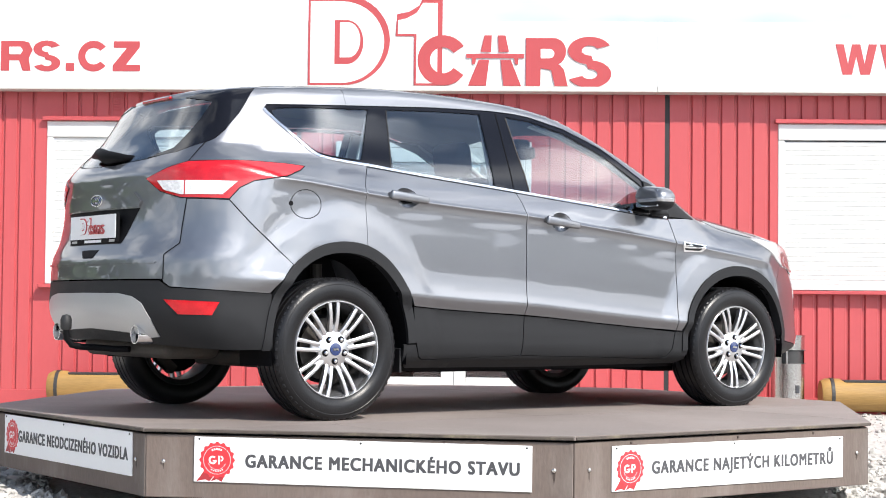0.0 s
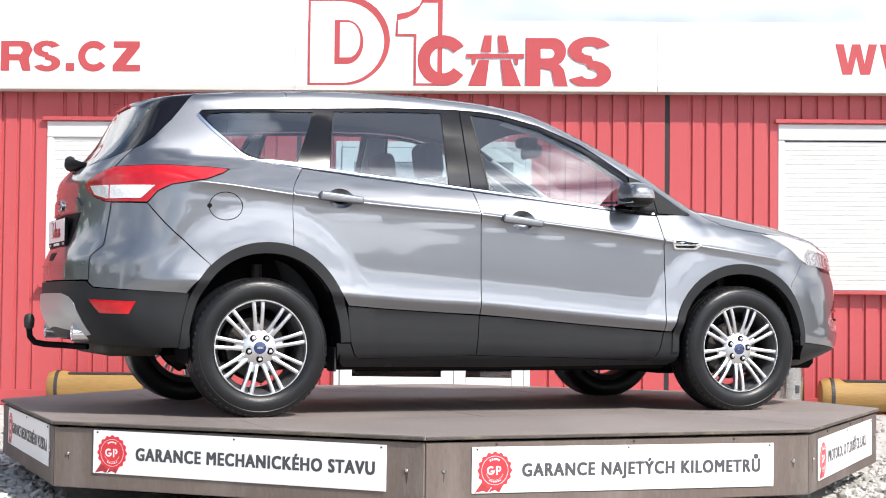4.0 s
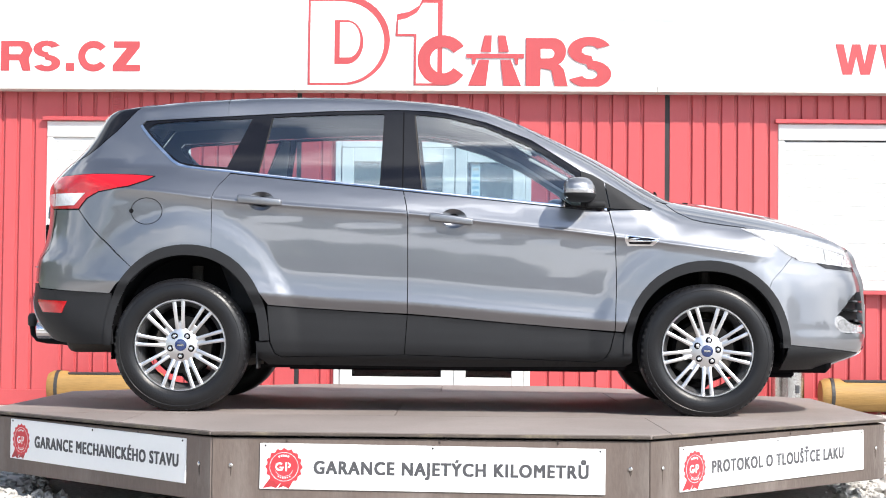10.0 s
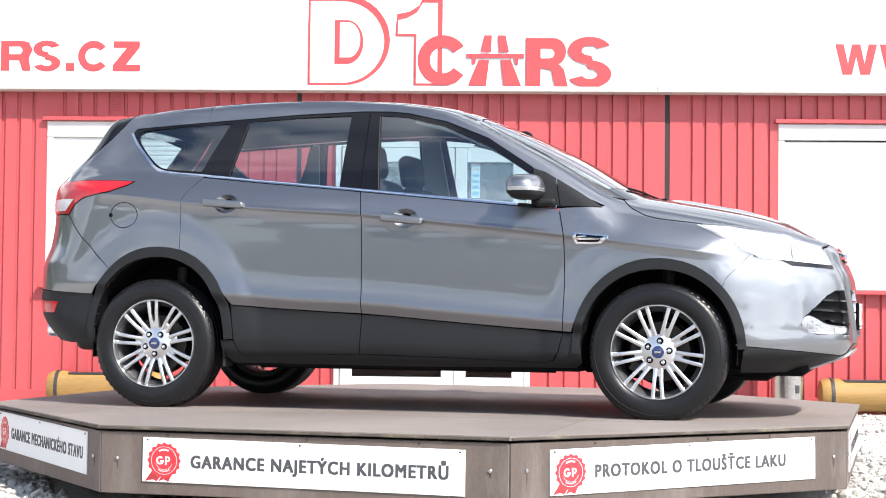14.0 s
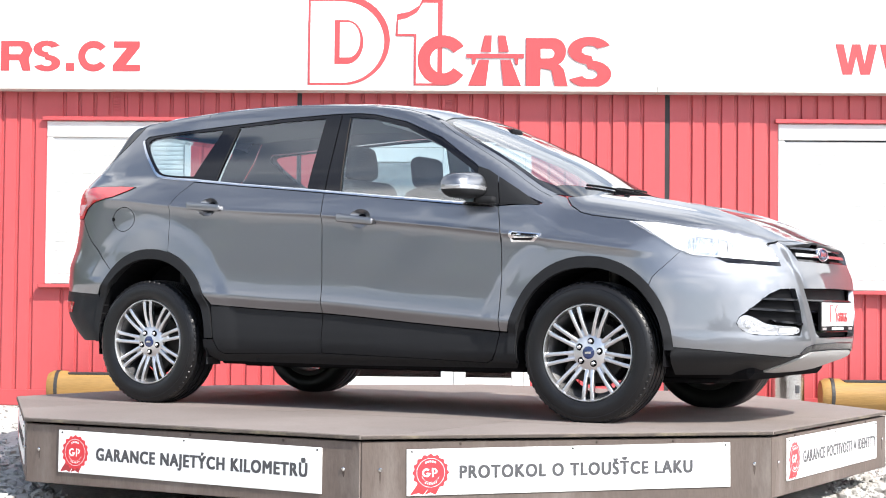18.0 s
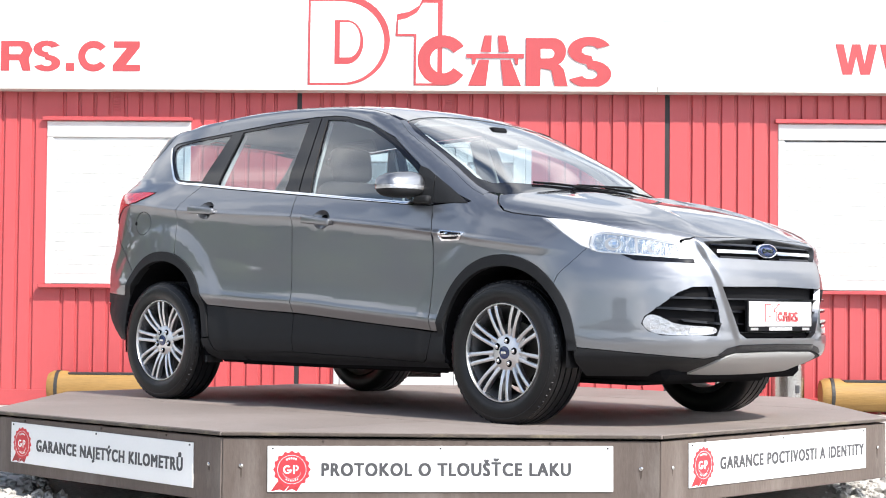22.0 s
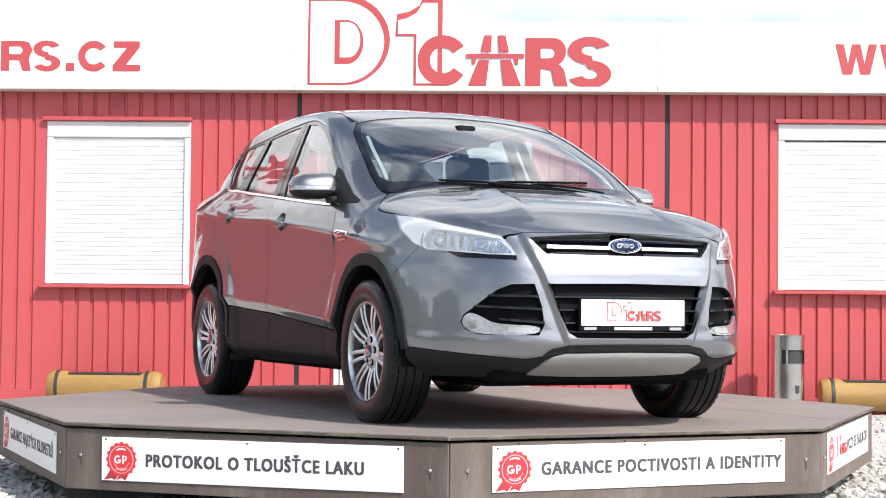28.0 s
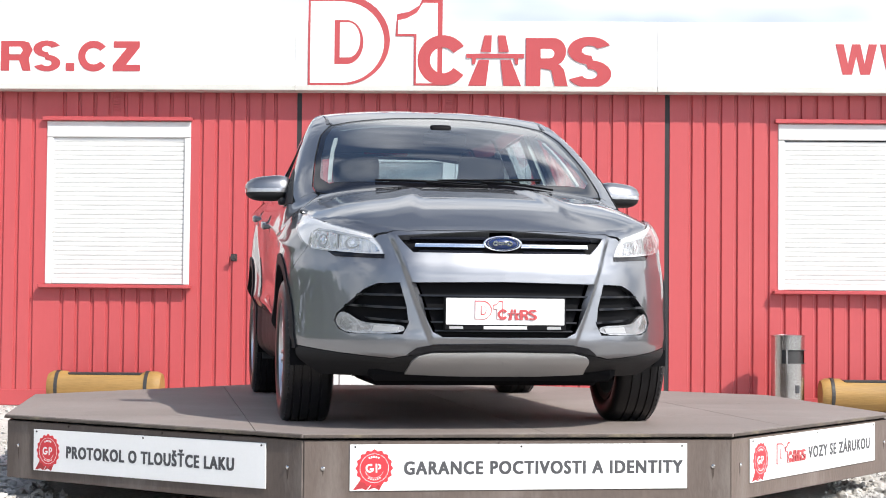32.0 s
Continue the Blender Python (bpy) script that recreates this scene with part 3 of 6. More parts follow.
build_signs()
sign = thing("roof_sign", "large red and white dealer emblem on the fascia", "sign", m=WALL)
emblem(sign, -1.085, 2.76, 0.70, FO - 0.001, "roof")


def address_shapes():
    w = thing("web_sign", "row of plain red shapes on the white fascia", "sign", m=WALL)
    z, h, y0 = 2.865, 0.245, FO - 0.004

    def blk(pts, mt="sign_red", d=0.0):
        part("shape", prism(bmesh.new(), [(a, z + b * h) for a, b in pts], y0 - d, FO - d), M[mt], w)

    blk([(-3.60, 0), (-3.53, 0), (-3.53, 0.35), (-3.45, 0.35), (-3.42, 0), (-3.355, 0), (-3.37, 0.42), (-3.34, 0.7), (-3.37, 0.95), (-3.42, 1), (-3.60, 1)])
    blk([(-3.53, 0.55), (-3.44, 0.55), (-3.42, 0.68), (-3.44, 0.8), (-3.53, 0.8)], "white_sheet", 0.004)
    double_bowl(w, "shape", M["sign_red"], Matrix.Translation((-3.222, 0, z + h / 2)), 0.112, h / 2 + 0.004, y0, FO)
    blk([(-3.065, 0), (-2.995, 0), (-2.995, 0.27), (-3.065, 0.27)])
    part("shape", ring_bm(0.068, 0.126, y0, FO, 38, 322, 36), M["sign_red"], w, m=Matrix.Translation((-2.838, 0, z + h / 2)))
    blk([(-2.68, 0), (-2.455, 0), (-2.455, 0.22), (-2.57, 0.22), (-2.46, 0.8), (-2.46, 1), (-2.675, 1), (-2.675, 0.78), (-2.565, 0.78), (-2.68, 0.2)])
    for a in (3.165, 3.52):
        blk([(a + q * 0.332, b) for q, b in ((0, 1), (0.2, 1), (0.3, 0.35), (0.4, 1), (0.6, 1), (0.7, 0.35), (0.8, 1), (1, 1), (0.83, 0), (0.6, 0), (0.5, 0.6), (0.4, 0), (0.17, 0))])


address_shapes()
# ---- small things by the building ----
def log_seat(u0, u1, y, zc, r):
    t = thing("log", "round yellow-stained timber log with dark metal straps", "log", "timber logs", m=WALL)
    bm = bmesh.new()
    n, k = 28, 26
    rows = []
    for i in range(k + 1):
        u = u0 + (u1 - u0) * i / k
        s = (u - u0) / (u1 - u0)
        cut = 0.17 < s < 0.83
        end = min(1, 0.86 + 0.14 * min(i, k - i) / 1.0) if i in (0, k) else 1
        row = []
        for j in range(n):
            a = 2 * math.pi * j / n
            q = r * end * (1 + 0.02 * noise.noise(Vector((u * 3, math.cos(a), math.sin(a)))))
            yy, zz = q * math.cos(a), q * math.sin(a)
            if cut:
                zz = min(zz, r - 0.030)
            row.append(bm.verts.new((u, y + yy, zc + zz)))
        rows.append(row)
    for a, b in zip(rows, rows[1:]):
        for j in range(n):
            bm.faces.new((a[j], a[(j + 1) % n], b[(j + 1) % n], b[j]))
    bm.faces.new(rows[0][::-1])
    bm.faces.new(rows[-1])
    bmesh.ops.recalc_face_normals(bm, faces=bm.faces)
    part("timber", bm, M["log_wood"], t, smooth=35)
    for s in (0.085, 0.875):
        u = u0 + (u1 - u0) * s
        part("strap", spin(bmesh.new(), [(r + 0.001, -0.014), (r + 0.006, -0.013), (r + 0.006, 0.013), (r + 0.001, 0.014), (r + 0.001, -0.0139)], 32, "X", caps=False), M["black_metal"], t, "dark metal strap", m=Matrix.Translation((u, y, zc)))
    part("slot_board", boxed(u0 + (u1 - u0) * 0.18, u0 + (u1 - u0) * 0.82, y - 0.075, y + 0.075, zc + r - 0.03, zc + r - 0.012, 0.003), M["black_metal"], t, "dark board set in the log")


log_seat(-3.125, -2.215, -0.26, 0.300, 0.132)
log_seat(3.028, 4.0, -0.26, 0.303, 0.132)


def ash_bin():
    m = WALL @ Matrix.Translation((2.752, -0.375, 0.135))
    b = thing("waste_bin", "round brushed steel waste bin with ashtray top", "bin", m=m)
    r = 0.130
    part("lower_shell", spin(bmesh.new(), [(r - 0.004, 0), (r, 0.004), (r, 0.42), (r - 0.004, 0.42), (r - 0.004, 0.001)], 40, "Z", caps=False), M["steel"], b, smooth=40)
    part("liner", spin(bmesh.new(), [(r - 0.012, 0.002), (r - 0.012, 0.60)], 32, "Z", caps=False), M["black_metal"], b, "dark inner liner", smooth=40)
    bm = bmesh.new()
    n = 32
    rows = []
    for i in range(n + 1):
        a = radians(-25 + 265 * i / n)
        rows.append([bm.verts.new((r * math.cos(a), r * math.sin(a), z)) for z in (0.42, 0.525)])
    for p, q in zip(rows, rows[1:]):
        bm.faces.new((p[0], q[0], q[1], p[1]))
    part("back_shell", bm, M["steel"], b, smooth=40)
    part("post", boxed(-0.035, -0.02, -r - 0.001, -r + 0.006, 0.42, 0.525), M["steel"], b)
    part("top_shell", spin(bmesh.new(), [(r, 0.525), (r, 0.628), (r + 0.006, 0.630), (r + 0.006, 0.640), (r - 0.01, 0.642), (r - 0.02, 0.625), (0, 0.62)], 40, "Z", caps=False), M["steel"], b, smooth=40)
    for s in (-1, 1):
        part("slot_edge", boxed(-0.07, 0.125, -0.1, 0.02, 0.5225 + s * 0.0 - (0.105 if s < 0 else 0), 0.527 - (0.105 if s < 0 else 0)), M["black_metal"], b)
    part("sticker", boxed(0.045, 0.07, -r - 0.002, -r + 0.02, 0.19, 0.25), M["ink"], b, "small dark pictogram")


ash_bin()
hook = thing("wall_hook", "small dark metal hook on the red wall", "hook", m=WALL @ Matrix.Translation((-1.69, 0, 1.36)))
part("plate", boxed(-0.025, 0.025, -0.012, 0.0, -0.03, 0.03, 0.004), M["black_metal"], hook)
part("arm", spin(bmesh.new(), [(0.012, -0.01), (0.012, -0.05), (0.022, -0.055), (0.022, -0.07), (0, -0.072)], 12), M["black_metal"], hook)
for u in (-2.672, 0.06):
    v = thing("wall_vent", "small red louvred vent in the metal wall", "vent", "wall vents", m=WALL @ Matrix.Translation((u, -0.004, 2.615)))
    part("backing", boxed(-0.03, 0.03, -0.003, 0.004, -0.065, 0.065, 0.002), M["red_trim"], v)
    for k in range(5):
        part("louvre", boxed(-0.025, 0.025, -0.012, -0.003, -0.052 + 0.024 * k, -0.044 + 0.024 * k, 0.002), M["red_trim"], v)


# ---- loose stones round the platform ----
def stones():
    rng = np.random.RandomState(5)
    bm = bmesh.new()
    bmesh.ops.create_icosphere(bm, subdivisions=1, radius=1.0)
    base = np.array([v.co[:] for v in bm.verts])
    tri = np.array([[v.index for v in f.verts] for f in bm.faces])
    bm.free()
    V, F, k = [], [], 0

    def put(x, y, s):
        nonlocal k
        q = base * rng.uniform(0.6, 1.25, (len(base), 1)) * rng.uniform(0.6, 1.3, 3) * s
        a = rng.uniform(0, 6.28)
        c, sn = math.cos(a), math.sin(a)
        q = np.column_stack([q[:, 0] * c - q[:, 1] * sn, q[:, 0] * sn + q[:, 1] * c, q[:, 2] * 0.7])
        V.append(q + (x, y, ground_z(x, y) + s * 0.25))
        F.append(tri + k)
        k += len(base)

    for _ in range(5200):
        a = rng.uniform(0, 6.283)
        r = 2.15 + abs(rng.normal(0, 0.75))
        put(r * math.cos(a), r * math.sin(a), 0.010 + 0.030 * rng.rand() ** 3)
    for _ in range(4200):
        put(rng.choice([-1, 1]) * rng.uniform(2.2, 5.0), rng.uniform(-1.5, 3.9), 0.008 + 0.022 * rng.rand() ** 3)
    me = bpy.data.meshes.new("gravel_stones")
    me.from_pydata(np.vstack(V).tolist(), [], np.vstack(F).tolist())
    me.materials.append(M["stone"])
    tagged(new("gravel_stones", me), "loose grey crushed stones on the yard", "gravel", kind="stuff")


stones()


# ---- across the yard, unseen: cars mirrored in the paint, trees added to darken it ----
M["far_paint"] = surf("far_paint", (0.5, 0.5, 0.5), 0.3, var=0.03, coat=1.0)
M["far_dark"] = surf("far_dark", (0.05, 0.055, 0.07), 0.3, var=0.03, coat=1.0)
M["leaf"] = surf("leaf", (0.05, 0.085, 0.03), 0.7, var=0.4, scale=0.8, bscale=6, grain=0.8)


def parked_car(paint, x, y, turn):
    c = thing("parked_car", "parked hatchback facing the yard", "car", "parked cars", m=pose(x, y, 0.0, 0, 0, turn))
    bm = bmesh.new()
    prism(bm, [(-2.0, 0.25), (2.0, 0.25), (2.08, 0.5), (2.0, 0.72), (1.1, 0.92), (-1.95, 0.98), (-2.08, 0.6)], -0.85, 0.85)
    bmesh.ops.bevel(bm, geom=bm.edges[:], offset=0.07, segments=2, affect="EDGES")
    part("body", bm, M[paint], c, smooth=50)
    bm = bmesh.new()
    prism(bm, [(1.15, 0.9), (0.35, 1.42), (-1.3, 1.45), (-1.9, 0.95)], -0.70, 0.70)
    bmesh.ops.bevel(bm, geom=bm.edges[:], offset=0.06, segments=2, affect="EDGES")
    part("cabin", bm, M["gloss_black_far"], c, "dark glazed cabin", smooth=50)
    part("roof", rbox_far(-0.45, 0, 1.44, 1.7, 1.25, 0.05), M[paint], c)
    for wx in (-1.25, 1.3):
        for s in (-1, 1):
            part("wheel", spin(bmesh.new(), [(0, -0.1), (0.28, -0.1), (0.31, -0.08), (0.31, 0.08), (0.28, 0.1), (0, 0.1)], 24), M["tyre_far"], c, m=Matrix.Translation((wx, s * 0.76, 0.31)))


M["gloss_black_far"] = surf("gloss_black_far", (0.01, 0.01, 0.012), 0.1, var=0.05)
M["tyre_far"] = surf("tyre_far", (0.02, 0.02, 0.02), 0.6, var=0.1)


def rbox_far(cx, cy, cz, sx, sy, sz):
    return boxed(cx - sx / 2, cx + sx / 2, cy - sy / 2, cy + sy / 2, cz - sz / 2, cz + sz / 2, 0.02, seg=2)


for paint, px_, py_, pt in (("far_paint", -9.0, -21, 80), ("far_dark", -5.6, -21, 84), ("far_paint", -2.0, -21.3, 92), ("far_dark", 1.6, -21, 88), ("far_dark", 5.5, -21, 95), ("far_paint", 9.0, -20.6, 90),
                            ("far_dark", 16.0, -9, 175), ("far_paint", 16.3, -5, 178), ("far_dark", 16.0, -13, 172)):
    parked_car(paint, px_, py_, pt)


def far_trees():
    rng = np.random.RandomState(9)
    bm = bmesh.new()
    bmesh.ops.create_icosphere(bm, subdivisions=1, radius=1.0)
    base = np.array([v.co[:] for v in bm.verts])
    tri = np.array([[v.index for v in f.verts] for f in bm.faces])
    bm.free()
    V, F, k = [], [], 0
    for i in range(3000):
        a = radians(rng.uniform(128, 405))
        d = rng.uniform(62, 78)
        top = 4.2 + 2.2 * math.sin(a * 9) + 1.4 * math.sin(a * 23 + 1)
        # taller clump to the left, added out of view to darken side reflections
        top += 10 * math.exp(-((math.degrees(a) - 160) / 34) ** 2)
        s = rng.uniform(0.7, 1.9)
        V.append(base * rng.uniform(0.6, 1.3, (len(base), 1)) * s + (d * math.cos(a), d * math.sin(a), rng.uniform(0.2, max(1.0, top))))
        F.append(tri + k)
        k += len(base)
    me = bpy.data.meshes.new("far_trees")
    me.from_pydata(np.vstack(V).tolist(), [], np.vstack(F).tolist())
    me.materials.append(M["leaf"])
    tagged(new("far_trees", me), "unseen line of green trees added to darken reflections", "trees", kind="stuff")


far_trees()
# ---- shape of the car's skin ----
# x forwards from midway between the axles, w sideways from the centre line, z up from the deck
def spline(xs, ys):
    xs, ys = np.array(xs, float), np.array(ys, float)
    h = np.diff(xs)
    s = np.diff(ys) / h
    m = np.empty_like(ys)
    m[0], m[-1] = s[0], s[-1]
    m[1:-1] = (s[:-1] * h[1:] + s[1:] * h[:-1]) / (h[:-1] + h[1:])

    def f(q):
        q = np.asarray(q, float)
        c = np.clip(q, xs[0], xs[-1])
        i = np.clip(np.searchsorted(xs, c) - 1, 0, len(h) - 1)
        t = (c - xs[i]) / h[i]
        a, b = ys[i], ys[i + 1]
        t2, t3 = t * t, t * t * t
        r = (2 * t3 - 3 * t2 + 1) * a + (t3 - 2 * t2 + t) * h[i] * m[i] + (3 * t2 - 2 * t3) * b + (t3 - t2) * h[i] * m[i + 1]
        return r + np.where(q < xs[0], (q - xs[0]) * m[0], 0) + np.where(q > xs[-1], (q - xs[-1]) * m[-1], 0)
    return f


def eased(f, lo, hi, h):
    """The same line with its small kinks ironed out over about h metres."""
    q = np.arange(lo, hi, 0.001)
    k = np.exp(-np.linspace(-2.2, 2.2, 2 * int(h * 1000) + 1) ** 2)
    y = f(np.arange(lo - h, hi + h + 0.0005, 0.001))
    y = np.convolve(y, k / k.sum(), "valid")[:len(q)]
    return lambda x: np.interp(x, q[:len(y)], y)


Z_TOP = spline([-2.3, -1.95, -1.85, -1.71, -1.51, -1.2, -0.9, -0.58, -0.27, 0.03, 0.2, 0.34, 0.645, 0.855, 1.04, 1.15, 1.2, 1.26, 1.33, 1.56, 1.77, 1.94, 2.08, 2.18, 2.3],
               [1.4455, 1.5505, 1.573, 1.6036, 1.6297, 1.6543, 1.669, 1.6712, 1.6619, 1.6366, 1.605, 1.5555, 1.4238, 1.3201, 1.2115, 1.1515, 1.1294, 1.1194, 1.1079, 1.0689, 1.0287, 0.980, 0.916, 0.865, 0.79])
SHIFT = spline([0, 0.2, 0.35, 0.5, 0.6, 0.7, 0.8, 0.95],
               [-0.02, -0.0165, -0.012, -0.0055, 0.001, 0.013, 0.032, 0.0635])
DROP = spline([0, 0.2, 0.35, 0.5, 0.6, 0.7, 0.8, 0.9, 1.0],
               [-0.0095, -0.0075, -0.001, 0.0115, 0.0255, 0.052, 0.0980, 0.1790, 0.3063])
SHIFT_ON = spline([-0.6, -0.2, 0.3, 1.0, 1.3, 1.8, 2.2], [0, 0.15, 1.0, 1.0, 0.7, 0.35, 0.3])
Z_BOT = 0.25
Z_CLAD = spline([-2.2, -1.7, -0.91, -0.54, -0.19, 0.33, 0.876, 1.3, 2.2], [0.60, 0.60, 0.547, 0.522, 0.507, 0.466, 0.426, 0.40, 0.38])
Z_CREASE = spline([-2.2, -1.57, -1.18, -0.54, -0.21, 0.18, 0.61, 0.887, 1.3, 2.2], [1.15, 1.131, 1.088, 1.041, 1.022, 0.984, 0.942, 0.91, 0.86, 0.74])
Z_BELT = spline([-2.2, -1.5, -1.12, -0.55, -0.21, 0.33, 0.62, 1.05, 1.5, 2.2], [1.30, 1.27, 1.23, 1.177, 1.147, 1.094, 1.067, 1.03, 0.98, 0.90])
W_V = spline([-0.4, 0, 0.12, 0.3, 0.6, 0.93, 1.0, 1.05, 1.10, 1.18, 1.32, 1.5, 1.65, 1.85, 1.93, 1.97, 2.0, 2.03, 2.08, 2.2, 2.5, 2.8, 3.0, 3.15, 3.5, 3.8, 4.0, 4.3],
             [0.70, 0.80, 0.845, 0.868, 0.874, 0.872, 0.874, 0.887, 0.8985, 0.8930, 0.8872, 0.8872, 0.8872, 0.8872, 0.8882, 0.8935, 0.902, 0.900, 0.8945, 0.888, 0.874, 0.852, 0.833, 0.812, 0.748, 0.69, 0.648, 0.57])
W_X = spline([-2.3, -2.1, -1.9, -1.6, -1.35, -1.0, -0.5, 0.5, 1.0, 1.35, 1.6, 1.8, 2.0, 2.2], [-0.15, -0.085, -0.035, 0.0, 0.012, 0.004, 0, -0.002, 0.0, 0.010, -0.003, -0.03, -0.075, -0.14])
W_UP = spline([-2.2, -1.8, -1.4, -1.0, -0.4, 0.4, 1.0],
               [-0.1434, -0.0976, -0.0585, -0.0356, -0.013, 0.030, 0.043])
W_BELT = spline([-2.0, -1.6, -1.2, -0.6, 0.4, 1.0], [-0.085, -0.064, -0.045, -0.021, 0.006, 0.008])
X_FRONT = spline([0.15, 0.21, 0.274, 0.32, 0.37, 0.45, 0.55, 0.635, 0.717, 0.78, 0.874, 0.95, 1.05], [1.82, 1.95, 2.125, 2.24, 2.270, 2.270, 2.264, 2.257, 2.243, 2.218, 2.196, 2.168, 2.1])
FRONT_Q = spline([0, 0.3, 0.5, 0.62, 0.72, 0.82, 0.91, 1.0, 1.08], [0, 0.008, 0.030, 0.076, 0.150, 0.255, 0.385, 0.545, 0.74])
FRONT_S = spline([0.2, 0.5, 0.7, 0.9, 1.1], [0.98, 1.0, 1.02, 1.08, 1.12])
X_REAR = spline([0.25, 0.364, 0.433, 0.484, 0.563, 0.606, 0.706, 0.767, 0.846, 0.947, 1.048, 1.13, 1.18, 1.24, 1.33, 1.567, 1.7],
                [-2.0, -2.14, -2.20, -2.228, -2.24, -2.236, -2.232, -2.225, -2.19, -2.168, -2.162, -2.164, -2.157, -2.113, -2.02, -1.87, -1.78])
REAR_Q = spline([0, 0.3, 0.5, 0.65, 0.78, 0.88, 0.95, 1.0, 1.08], [0, 0.008, 0.028, 0.062, 0.115, 0.19, 0.27, 0.36, 0.56])

Z_TOP, DROP, SHIFT = eased(Z_TOP, -2.6, 2.6, 0.09), eased(DROP, -0.2, 1.3, 0.09), eased(SHIFT, -0.2, 1.3, 0.1)
W_UP, W_BELT, W_X = eased(W_UP, -2.6, 2.6, 0.25), eased(W_BELT, -2.0, 1.0, 0.2), eased(W_X, -2.6, 2.6, 0.15)
FRONT_Q, REAR_Q, X_REAR = eased(FRONT_Q, -0.2, 1.6, 0.06), eased(REAR_Q, -0.2, 1.6, 0.06), eased(X_REAR, -0.2, 2.0, 0.025)


def smax(a, b, k):
    h = np.clip(0.5 + 0.5 * (a - b) / k, 0, 1)
    return b + (a - b) * h + k * h * (1 - h)


def side_w(x, z):
    zb, zc, zk = Z_BELT(x), Z_CREASE(x), Z_CLAD(x)
    zr = np.maximum(Z_TOP(x) - 0.075, zb + 0.47)
    v = np.where(z < zk, (z - Z_BOT) / (zk - Z_BOT), np.where(z < zc, 1 + (z - zk) / (zc - zk), np.where(z < zb, 2 + (z - zc) / (zb - zc), 3 + (z - zb) / (zr - zb))))
    w = W_V(v) + W_X(x)
    up = np.clip((v - 2.6) / 1.0, 0, 1)
    w = w + W_UP(x) * up
    # the glasshouse sits further in towards the tail
    tuck = np.clip((v - 1.9) / 0.9, 0, 1)
    w = w + W_BELT(np.clip(x, -2.0, 1.0)) * tuck * tuck * (3 - 2 * tuck)
    for cx, top in ((-1.335, 0.50), (1.345, 0.45)):
        r = np.hypot((x - cx) / 0.43, (z - 0.335) / top)
        k = np.clip((1.42 - r) / 0.20, 0, 1)
        w = w + (0.010 * np.exp(-((r - 1.0) / 0.20) ** 2) + 0.012 * k * k * (3 - 2 * k)) * np.clip(1.6 - v * 0.5, 0, 1)
    # lower door crease runs out towards the wheels
    return w


def skin(x, w, z):
    w = np.abs(w)
    d = w - side_w(x, z)
    q = w / 0.885
    f = x - (X_FRONT(z) - FRONT_Q(q) * FRONT_S(z))
    f = f - frame_rise(w, z)
    wr = spline([0.2, 0.6, 1.1, 1.3, 1.6], [0.86, 0.865, 0.85, 0.815, 0.715])(z)
    r = (X_REAR(z) + REAR_Q(w / wr)) - x
    sw = SHIFT(w) * SHIFT_ON(x)
    edge = w - (0.30 + 0.16 * (x - 1.6))
    ridge = 0.016 * np.exp(-np.where(edge > 0, edge / 0.085, edge / 0.022) ** 2) * np.clip((x - 1.25) / 0.15, 0, 1) * np.clip((2.05 - x) / 0.35, 0, 1)
    t = z - (Z_TOP(x + sw) - DROP(w) + ridge)
    soft = np.clip((x - 0.85) / 0.3, 0, 1)
    soft = 0.034 + 0.036 * soft * soft * (3 - 2 * soft)
    return smax(smax(d, t * 0.85, soft), smax(f, r, 0.02), 0.035)


def lift(ang, ab):
    """Points of the skin met from outside along a level direction (degrees from the nose; 90: from the side), or from above ('top')."""
    ab = np.asarray(ab, float)
    n = len(ab)
    if ang == "top":
        o = np.column_stack([ab[:, 0], ab[:, 1], np.full(n, 0.6)])
        e = np.array([0, 0, 1.0])
        hi = 1.4
    else:
        c, s = math.cos(radians(ang)), math.sin(radians(ang))
        o = np.column_stack([ab[:, 0] * s, -ab[:, 0] * c, ab[:, 1]])
        e = np.array([c, s, 0.0])
        hi = 3.2
    t = np.full(n, hi)
    for _ in range(70):
        p = o + e * t[:, None]
        t = np.maximum(t - 0.6 * skin(p[:, 0], p[:, 1], p[:, 2]), 0.0)
    return o + e * t[:, None]


def skin_normal(p, e=0.004):
    x, w, z = p[:, 0], p[:, 1], p[:, 2]
    g = np.column_stack([skin(x + e, w, z) - skin(x - e, w, z), skin(x, w + e, z) - skin(x, w - e, z), skin(x, w, z + e) - skin(x, w, z - e)])
    return g / np.linalg.norm(g, axis=1)[:, None]


def to_view(ang, p):
    if ang == "top":
        return p[:, :2].copy()
    c, s = math.cos(radians(ang)), math.sin(radians(ang))
    return np.column_stack([p[:, 0] * s - p[:, 1] * c, p[:, 2]])


def conv(src, dst, pts):
    """An open line of outline points given in one view, as it lies in another."""
    fine = [pts[0]]
    for a, b in zip(pts, pts[1:]):
        k = max(1, int(math.hypot(b[0] - a[0], b[1] - a[1]) / 0.025))
        fine += [(a[0] + (b[0] - a[0]) * i / k, a[1] + (b[1] - a[1]) * i / k) for i in range(1, k + 1)]
    return [tuple(q) for q in to_view(dst, lift(src, fine))]


def FRAME_W(z):
    return 0.315 + 0.36 * np.clip(z - 0.38, 0, 0.6)


def frame_rise(w, z):
    """How far the frame round the grilles stands proud of the nose."""
    k = np.clip((FRAME_W(z) - w) / 0.026 + 0.5, 0, 1)
    return 0.020 * k * k * (3 - 2 * k) * np.clip((z - 0.36) / 0.05, 0, 1) * np.clip((0.9 - z) / 0.05, 0, 1)


